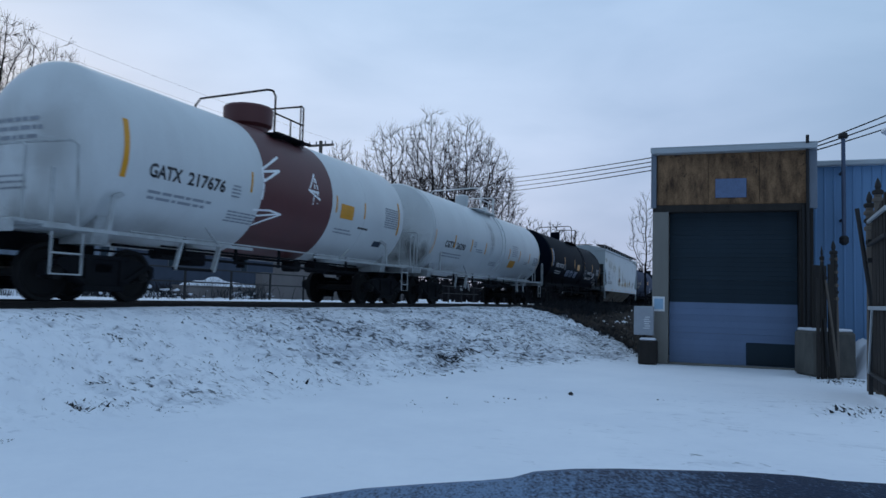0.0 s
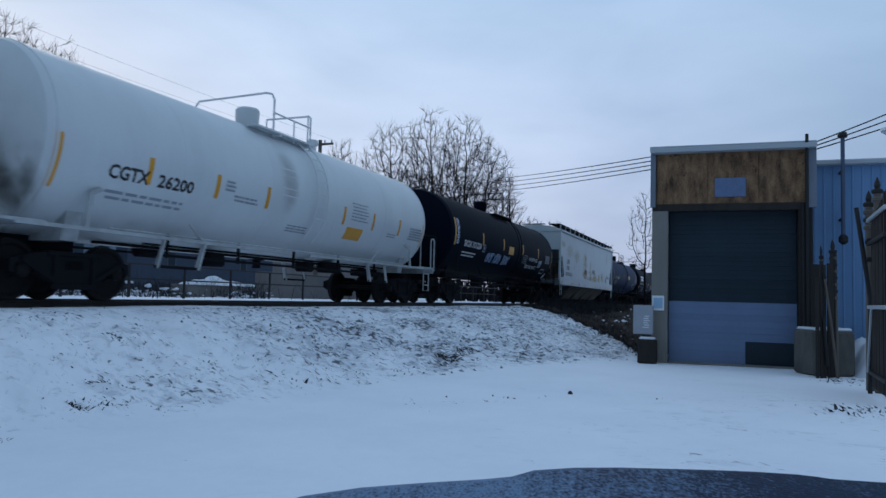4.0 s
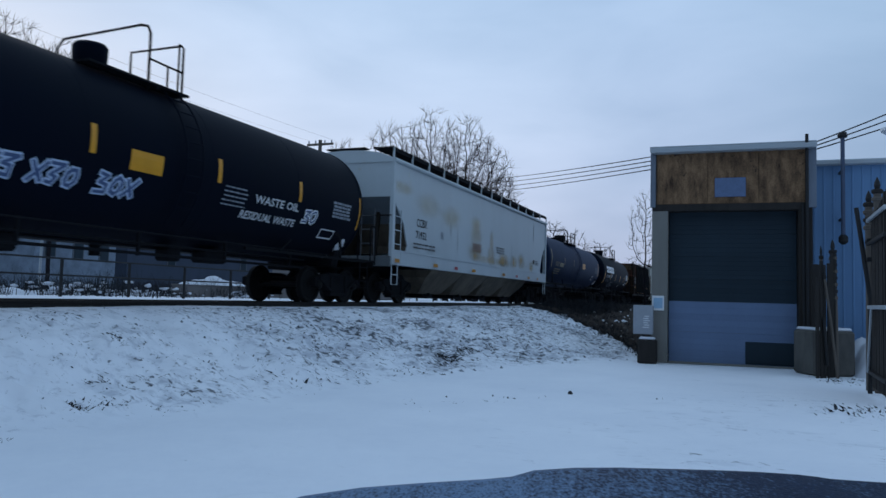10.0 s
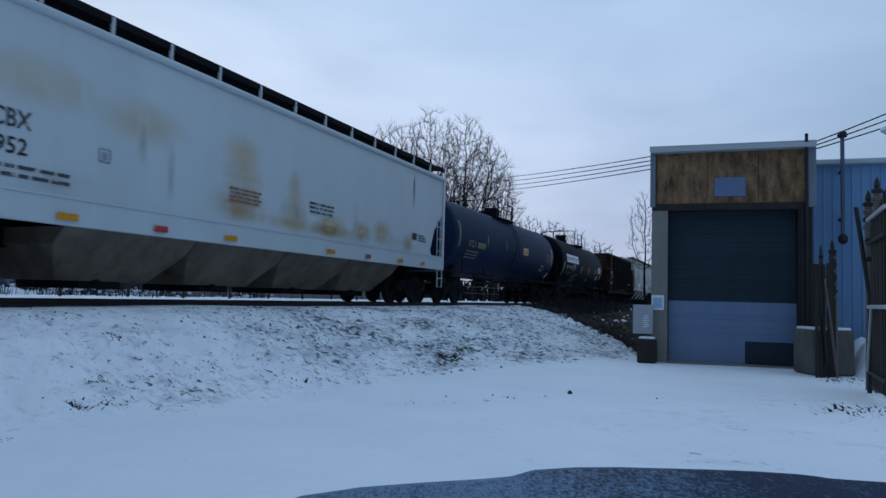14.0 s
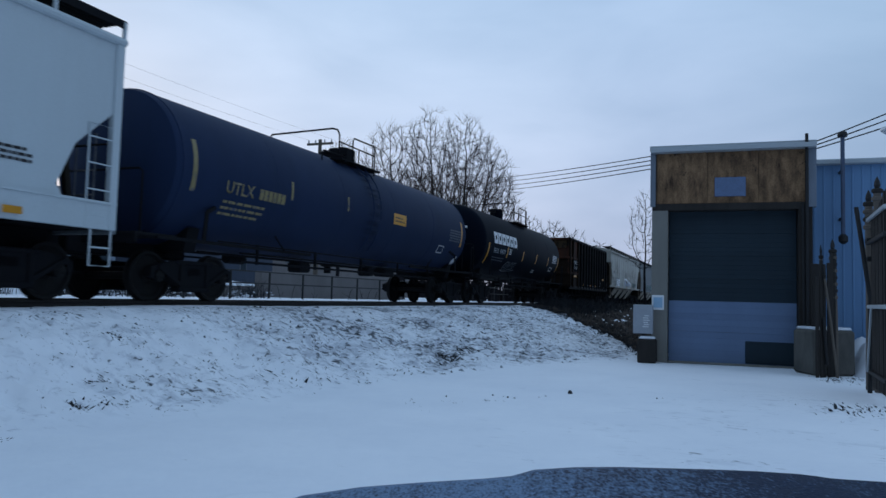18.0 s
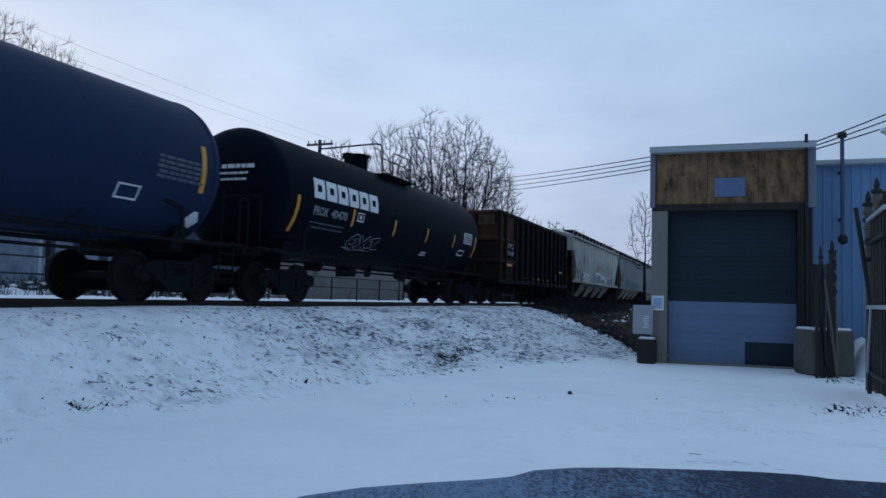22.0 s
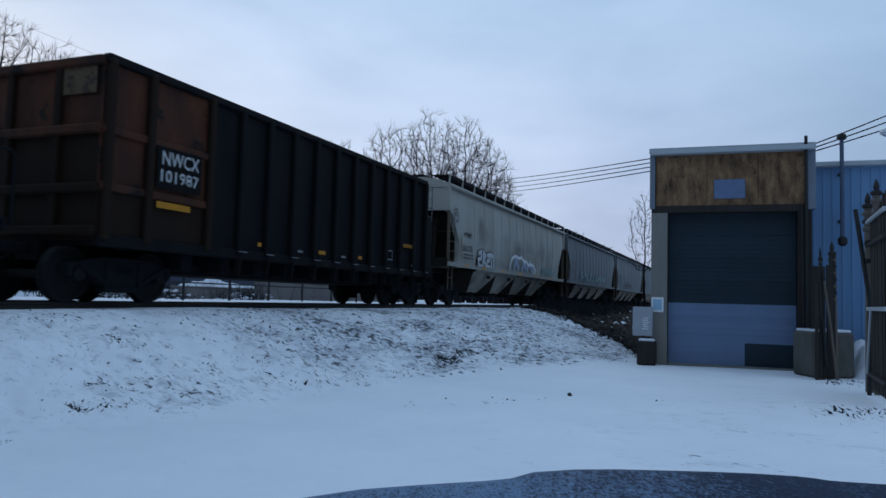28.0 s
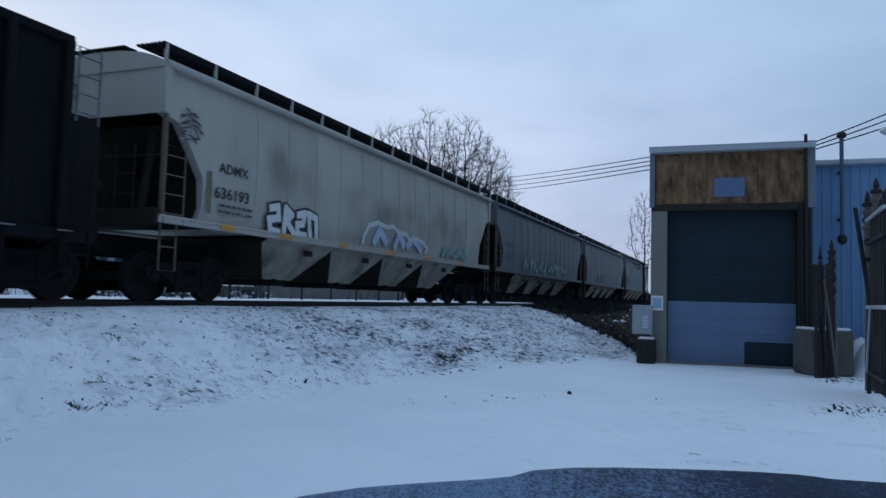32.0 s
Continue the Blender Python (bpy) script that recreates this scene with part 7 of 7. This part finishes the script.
on_tank(T2, "placard", bars_flat([(0, 0, 0.88, 0.34)]), 30.72, 1.68, YELLOW, "yellow warning panel")
rows_on_tank(T2, 30.77, 2.62, 0.95, 6, 0.03, 0.085, 14)
rows_on_tank(T2, 33.02, 2.02, 0.6, 2, 0.03, 0.07, 15)
rows_on_tank(T2, 34.47, 2.32, 0.95, 5, 0.05, 0.08, 16)
rows_on_tank(T2, 28.1, 1.78, 0.9, 3, 0.03, 0.07, 17)
hn = fitted("26200", 0.62, 0.15, 0.006)
for v in hn.verts:
    v.co.x -= 0.45
on_head(T2, "lettering", thicken(hn), 3.0, 21.8, INK_FADED, label="stencilled number")
tagged(on_head(T2, "stencil", bars_flat([(a - 0.2, b, c - 0.2, d) for a, b, c, d in [(x0, y0 - 0.2, x1, y1 - 0.2) for x0, y0, x1, y1 in stencil_rows(2, 0.7, 0.03, 0.1, 19)]]), 3.05, 21.8, STENCIL), kind="stuff")
for x, z, w, h in ((0.95, 1.95, 1.5, 1.7), (1.05, 1.70, 1.0, 1.2), (-0.95, 1.95, 0.9, 1.5), (-0.2, 1.5, 2.2, 0.7)):
    sb = stain_bm(w, h, 12)
    for v in sb.verts:
        v.co.x += x
    on_head(T2, "stain", sb, z, 21.8, SOOT, label="black soot on the end of the tank")
# disc over the full end, shade put into colour along with grime
on_head(T2, "stain", stain_bm(3.0, 3.0, 14), 2.5, 21.8, DIRT_SHADE, label="grey grime and painted shade on the end of the tank")
stain_on_tank(T2, 27.9, 2.9, 0.9, 2.6, DIRT_SHADE)
stain_on_tank(T2, 24.0, 1.3, 3.5, 0.7, DIRT_SHADE)

# black car
reflectors(T3, [(37.30, 2.60, 0.12, 0.98)])
on_tank(T3, "graffiti", strokes_flat([[(y * 0.8, x) for x, y in line] for line in loops(5, 0.95, 0.30, 31)], 0.035), 37.45, 2.15, SPRAY, "pale blue looped scribble down the side")
word_on_tank(T3, "SKSX", 38.26, 2.13, 0.84, 0.24, CHALK, 0.008)
word_on_tank(T3, "101226", 39.20, 2.13, 1.02, 0.24, CHALK, 0.008)
rows_on_tank(T3, 38.25, 1.94, 1.6, 2, 0.05, 0.12, 21, CHALK)
strips(T3, (40.38, 43.15, 46.18, 49.02), 2.54)
on_tank(T3, "stencil", bars_flat(frame_rects(0.33, 0.30, 0.03) + [(0.1, 0.08, 0.22, 0.22)]), 40.43, 2.06, STENCIL)
on_tank(T3, "placard", bars_flat([(0, 0, 0.74, 0.34)]), 43.93, 2.19, YELLOW, "yellow warning panel")
for k, q in enumerate((41.12, 42.18, 43.36)):
    sprayed(T3, 3, 0.84, 0.34, q, 1.74, 70 + k, SPRAY, SPRAY_BLUE, "pale blue sprayed graffiti")
rows_on_tank(T3, 46.35, 2.30, 0.78, 5, 0.025, 0.09, 22)
word_on_tank(T3, "WASTE OIL", 47.38, 2.08, 1.66, 0.18, CHALK, 0.004)
word_on_tank(T3, "RESIDUAL WASTE", 47.06, 1.74, 2.0, 0.18, CHALK, 0.004)
sprayed(T3, 2, 0.62, 0.34, 49.25, 1.88, 24, SPRAY_WHITE, SPRAY_BLUE, "white and blue sprayed scribble", 0.10, 0.04)
rows_on_tank(T3, 50.5, 2.52, 0.95, 5, 0.055, 0.085, 25)
on_tank(T3, "placard", bars_flat(frame_rects(0.66, 0.26, 0.03)), 50.25, 1.60, CHALK, "empty placard frame")
reflectors(T3, [(51.9, 2.35, 0.12, 0.85)])
on_tank(T3, "placard", bars_flat([(-0.03 - 0.17 * (1 - abs(k) / 4), 0.06 * k - 0.03, 0.03 + 0.17 * (1 - abs(k) / 4), 0.06 * k + 0.03) for k in range(-3, 4)]), 51.55, 1.5, PLACARD, "white diamond hazard placard")
on_tank(T3, "graffiti", strokes_flat(scrawl(3, 0.7, 0.16, 27), 0.04), 51.3, 1.16, SPRAY_WHITE, "white scribble")
tagged(on_head(T3, "stencil", bars_flat([(a - 0.5, b, c - 0.5, d) for a, b, c, d in stencil_rows(3, 1.0, 0.07, 0.15, 28)]), 3.0, 37.13, STENCIL), kind="stuff")

# pale hopper
word_on_side(H1, "CCBX", 54.96, 2.39, 0.84, 0.26, INK_FADED)
word_on_side(H1, "71952", 54.92, 2.02, 0.84, 0.24, INK)
rows_on_side(H1, 54.74, 1.88, 1.75, 2, 0.05, 0.12, 31, INK_FADED)
on_side(H1, "stencil", bars_flat(frame_rects(0.24, 0.22, 0.02) + [(0.07, 0.05, 0.17, 0.16)]), 57.0, 2.18, STENCIL)
for q, w, m in ((53.34, 0.32, YELLOW), (56.26, 0.38, YELLOW), (58.2, 0.32, RED), (60.06, 0.38, YELLOW), (63.9, 0.38, YELLOW), (65.9, 0.3, RED), (67.9, 0.38, YELLOW), (69.6, 0.3, YELLOW)):
    on_side(H1, "reflector", bars_flat([(0, 0, w, 0.10)]), q, 1.2, m, "reflective strip on the sill", 1.64)
rows_on_side(H1, 60.2, 2.28, 1.05, 4, 0.05, 0.08, 32, RUSTINK)
rows_on_side(H1, 63.1, 2.36, 1.15, 3, 0.05, 0.10, 33, INK_FADED)
rows_on_side(H1, 69.45, 2.14, 0.6, 3, 0.04, 0.08, 34, INK)
for q, z, w, h in ((60.5, 1.98, 2.3, 1.0), (60.4, 1.9, 1.7, 0.7), (60.6, 2.55, 1.7, 1.1), (62.5, 2.0, 1.4, 1.0), (62.5, 2.5, 0.7, 1.2), (64.2, 1.85, 2.0, 0.75), (65.7, 1.85, 1.6, 0.75), (67.0, 1.95, 1.6, 1.0), (68.7, 1.8, 1.1, 0.7), (63.4, 1.75, 8.0, 0.40)):
    stain_on_side(H1, q, z, w, h, OCHRE)
for q, z, w, h in ((53.9, 3.45, 1.9, 0.5), (55.9, 3.15, 2.6, 1.0), (57.9, 3.0, 2.6, 1.0), (60.6, 3.0, 1.6, 0.9)):
    stain_on_side(H1, q, z, w, h, OCHRE_FAINT)
for q, z, w, h in ((56.0, 1.75, 4.0, 0.5), (66.0, 1.8, 6.0, 0.5), (57.9, 2.4, 0.3, 1.8), (58.6, 2.3, 0.25, 1.5), (65.4, 2.2, 0.3, 1.4)):
    stain_on_side(H1, q, z, w, h, DIRT_SHADE)
stain_on_side(H1, 69.07, 3.45, 0.22, 1.4, DRIP)
on_side(H1, "logo_block", bars_flat([(0, 0, 0.34, 0.20)]), 69.0, 1.96, INK, "small black mark")

# navy car
stain_on_tank(T4, 80.2, 2.7, 1.5, 3.0, SHADOWY)
stain_on_tank(T4, 80.25, 2.7, 1.0, 3.0, SHADOWY)
reflectors(T4, [(72.93, 2.55, 0.12, 0.98)], YELLOW_PALE)
word_on_tank(T4, "UTLX", 73.88, 2.16, 0.9, 0.25, YELLOW_PALE, 0.004)
for k in range(6):
    on_tank(T4, "digit_block", bars_flat([(0, 0, 0.13, 0.22)]), 74.98 + k * 0.16, 2.17, YELLOW_PALE)
rows_on_tank(T4, 73.85, 2.02, 1.4, 3, 0.05, 0.13, 41, YELLOW_PALE)
reflectors(T4, [(76.17, 2.52, 0.08, 0.42), (78.77, 2.55, 0.07, 0.36)], YELLOW_PALE)
on_tank(T4, "placard", bars_flat([(0, 0, 0.86, 0.32)]), 81.5, 2.32, YELLOW, "yellow warning panel")
on_tank(T4, "stencil", bars_flat([(0.1, 0.08, 0.76, 0.12), (0.1, 0.18, 0.6, 0.22)]), 81.5, 2.325, INK)
on_tank(T4, "placard", bars_flat(frame_rects(0.5, 0.28, 0.03)), 85.3, 1.73, CHALK, "empty placard frame")
rows_on_tank(T4, 86.05, 2.60, 1.2, 5, 0.05, 0.09, 42, FAINT)
reflectors(T4, [(87.25, 2.5, 0.12, 0.9)])

DIAMOND = [(-0.03 - 0.17 * (1 - abs(k) / 4), 0.06 * k - 0.03, 0.03 + 0.17 * (1 - abs(k) / 4), 0.06 * k + 0.03) for k in range(-3, 4)]
on_tank(T4, "placard", bars_flat(DIAMOND), 87.35, 1.55, PLACARD, "white diamond hazard placard")

# black car with the broad wordmark, drawn as plain blocks
for k in range(6):
    on_tank(T5, "wordmark", bars_flat(frame_rects(0.50, 0.48, 0.15), 0.1), 90.93 + k * 0.575, 2.52, PLACARD, "white block of a broad wordmark")
word_on_tank(T5, "PROX", 91.0, 2.12, 0.66, 0.22, STENCIL, 0.006)
word_on_tank(T5, "40470", 91.82, 2.12, 0.80, 0.22, STENCIL, 0.006)
rows_on_tank(T5, 90.95, 1.96, 1.65, 2, 0.035, 0.12, 51, FAINT)
reflectors(T5, [(90.29, 2.05, 0.12, 0.9), (92.95, 2.24, 0.11, 0.46), (95.5, 2.22, 0.11, 0.46), (97.96, 2.22, 0.11, 0.46), (100.4, 2.23, 0.11, 0.46), (102.65, 2.15, 0.12, 0.8)])
on_tank(T5, "stencil", bars_flat(frame_rects(0.36, 0.24, 0.03) + [(0.12, 0.07, 0.24, 0.17)]), 93.16, 2.18, CHALK)
sprayed(T5, 3, 1.75, 0.42, 93.15, 1.50, 58, STENCIL, BLACK, "faint grey outlined graffiti", 0.15, 0.10)
on_tank(T5, "graffiti", strokes_flat([[(0, 0.02), (0.5, -0.05), (1.2, 0.02), (1.9, 0.10)]], 0.03), 93.1, 1.48, STENCIL, "faint grey underline")
rows_on_tank(T5, 101.3, 2.62, 0.95, 5, 0.055, 0.085, 52, CHALK)
on_tank(T5, "placard", bars_flat(frame_rects(0.6, 0.24, 0.05)), 101.1, 1.77, CHALK, "white placard frame")
rows_on_tank(T5, 98.0, 1.7, 0.5, 2, 0.05, 0.1, 53, CHALK)
tagged(on_head(T5, "stencil", bars_flat([(a - 0.1, b, c - 0.1, d) for a, b, c, d in stencil_rows(1, 0.9, 0.09, 0.16, 54) + [(x0, y0 - 0.18, x1, y1 - 0.18) for x0, y0, x1, y1 in stencil_rows(2, 0.75, 0.05, 0.14, 55)]]), 3.1, 89.95, CHALK), kind="stuff")

# gondola
on_side(G1, "number_board", bars_flat([(-0.08, -0.12, 1.05, 0.62)]), 106.53, 2.12, GONDOLA, "black board for the number", 1.555)
word_on_side(G1, "NWCX", 106.56, 2.42, 0.94, 0.25, CHALK, 0.004, 1.57)
word_on_side(G1, "101987", 106.54, 2.12, 0.97, 0.22, CHALK, 0.004, 1.57)
on_side(G1, "reflector", bars_flat([(0, 0, 0.84, 0.11)]), 106.48, 1.66, YELLOW, "yellow reflective strip", 1.56)
on_side(G1, "reflector", bars_flat([(0, 0, 0.82, 0.10)]), 116.62, 1.74, YELLOW, "yellow reflective strip", 1.56)
for q, w in ((111.82, 0.30), (113.80, 0.20), (109.4, 0.12)):
    on_side(G1, "reflector", bars_flat([(0, 0, w, 0.08)]), q, 1.21, YELLOW, "yellow reflective strip", 1.57)
for q in (110.9, 112.9, 117.2):
    rows_on_side(G1, q, 1.24, 0.22, 1, 0.05, 0.1, int(q), STENCIL, 1.57)
on_side(G1, "placard", bars_flat(frame_rects(0.38, 0.29, 0.04)), 115.52, 1.29, STENCIL, "empty placard frame", 1.56)
bm = bars_flat([(-0.36, 0, 0.36, 0.46)])
for v in bm.verts:
    v.co = (105.3 - G1[1] - 0.03, -1.0 - v.co.x, 3.36 + v.co.y)
part("placard", thicken(bm), mat("faded_tan_label", (0.11, 0.070, 0.034), 0.8, bump=0, spots=(0.04, 0.022, 0.014), spot_scale=5, spot_at=0.5), G1[0], "faded tan label on the end")

# round-sided hoppers
for words, z in (("ADMX", 3.86), ("636193", 3.64)):
    bm = fitted(words, 0.62, 0.15, 0.003)
    for v in bm.verts:
        v.co = (123.6 - H2[1] - 3.27 - 0.012, 1.05 - v.co.x, z + v.co.y)
    part("lettering", bm, INK_FADED, H2[0], "stencilled number on the end")
word_on_side(H2, "ADMX", 121.86, 2.51, 0.92, 0.19, INK, y=1.585)
word_on_side(H2, "636193", 121.76, 2.00, 1.07, 0.23, INK, y=1.585)
rows_on_side(H2, 121.85, 1.90, 1.1, 2, 0.05, 0.12, 61, INK_FADED, 1.58)
on_side(H2, "graffiti", strokes_flat([[(0.62 * (0.5 + 0.5 * math.cos(u * 0.9)) * (1 - 0.3 * abs(u - 15) / 15), 0.55 * u / 30 + 0.05 * math.sin(u * 1.7)) for u in range(31)]], 0.03), 120.74, 2.92, INK_FADED, "dark round scribble", 1.592)
for q, w in ((121.96, 0.4), (123.95, 0.45), (126.54, 0.4), (129.1, 0.7), (132.0, 0.5), (135.0, 0.5)):
    on_side(H2, "reflector", bars_flat([(0, 0, w, 0.08)]), q, 1.42, YELLOW, "yellow reflective strip", 1.62)
on_side(H2, "reflector", bars_flat([(0, 0, 0.10, 0.8)]), 121.55, 1.68, YELLOW_PALE, "yellow strip beside the gusset", 1.60)
# silver graffiti letters of no alphabet: filled strokes over a dark outline
for dw, m, dy in ((0.26, INK, 0.0), (0.16, SPRAY_WHITE, 0.006)):
    on_side(H2, "graffiti", strokes_flat([[(x * 2.0, y * 0.62) for x, y in line] for line in (((0.05, 0.85), (0.18, 0.95), (0.2, 0.55), (0.02, 0.45), (0.05, 0.08), (0.2, 0.05)), ((0.30, 0.05), (0.33, 0.95), (0.45, 0.75), (0.35, 0.5), (0.5, 0.1)), ((0.58, 0.8), (0.72, 0.9), (0.68, 0.5), (0.56, 0.45), (0.58, 0.08), (0.74, 0.08)), ((0.84, 0.08), (0.80, 0.9), (0.96, 0.8), (0.98, 0.1)))], dw), 123.5, 1.50, m, "silver block graffiti with black outline", 1.585 + dy)
arch = [(0, 0), (0.02, 0.35), (0.08, 0.8), (0.2, 1.0), (0.32, 0.88), (0.42, 0.98), (0.52, 0.72), (0.62, 0.75), (0.7, 0.5), (0.8, 0.62), (0.92, 0.5), (1.0, 0.25), (0.97, 0.0)]
on_side(H2, "graffiti", strokes_flat([[(x * 4.4, y * 0.62) for x, y in arch]], 0.13), 127.8, 1.62, SPRAY_WHITE, "white cloud outline graffiti", 1.59)
on_side(H2, "graffiti", strokes_flat([[(0.6, 0.05), (0.9, 0.4), (1.3, 0.1)], [(1.9, 0.0), (2.2, 0.42), (2.5, 0.1)], [(2.8, 0.1), (3.2, 0.36), (3.8, 0.05)]], 0.24), 127.9, 1.65, SPRAY, "faded grey graffiti", 1.586)
on_side(H2, "graffiti", strokes_flat(scrawl(4, 2.6, 0.42, 63), 0.16), 133.3, 1.58, SPRAY_TEAL, "faded teal graffiti", 1.588)
for q, z, w, h in ((128.0, 1.75, 9.0, 0.7), (124.0, 2.9, 5.0, 1.6), (128.6, 2.5, 8.0, 1.5), (133.0, 2.7, 7.0, 1.8), (136.0, 2.4, 4.0, 2.0)):
    stain_on_side(H2, q, z, w, h, DIRT_SHADE, 1.578)
on_side(H3, "graffiti", strokes_flat(scrawl(9, 9.0, 0.6, 64), 0.22), 143.5, 1.6, SPRAY_TEAL, "faded teal graffiti along the side", 1.588)
on_side(H4, "graffiti", strokes_flat(scrawl(4, 4.0, 0.6, 65), 0.22), 163.5, 1.6, STENCIL, "faded grey graffiti", 1.588)
for H in (H3, H4, H5):
    rows_on_side(H, H[1] - 7.6, 2.7, 0.95, 2, 0.18, 0.45, 66, INK, 1.585)



# ---- what moves ----
def motions():
    for car, mid in CARS:
        walk(car, [(t, line_pose(mid - rolled(t))) for t in range(0, 33)])
    every = 4 / FPS
    n = int(32.0 / every) + 1
    for w, ax in WHEELSETS:
        walk(w, [(k * every, pose(ax, 0, WHEEL_R, 0, -math.degrees(rolled(k * every) / WHEEL_R), 0)) for k in range(n + 1)])


motions()
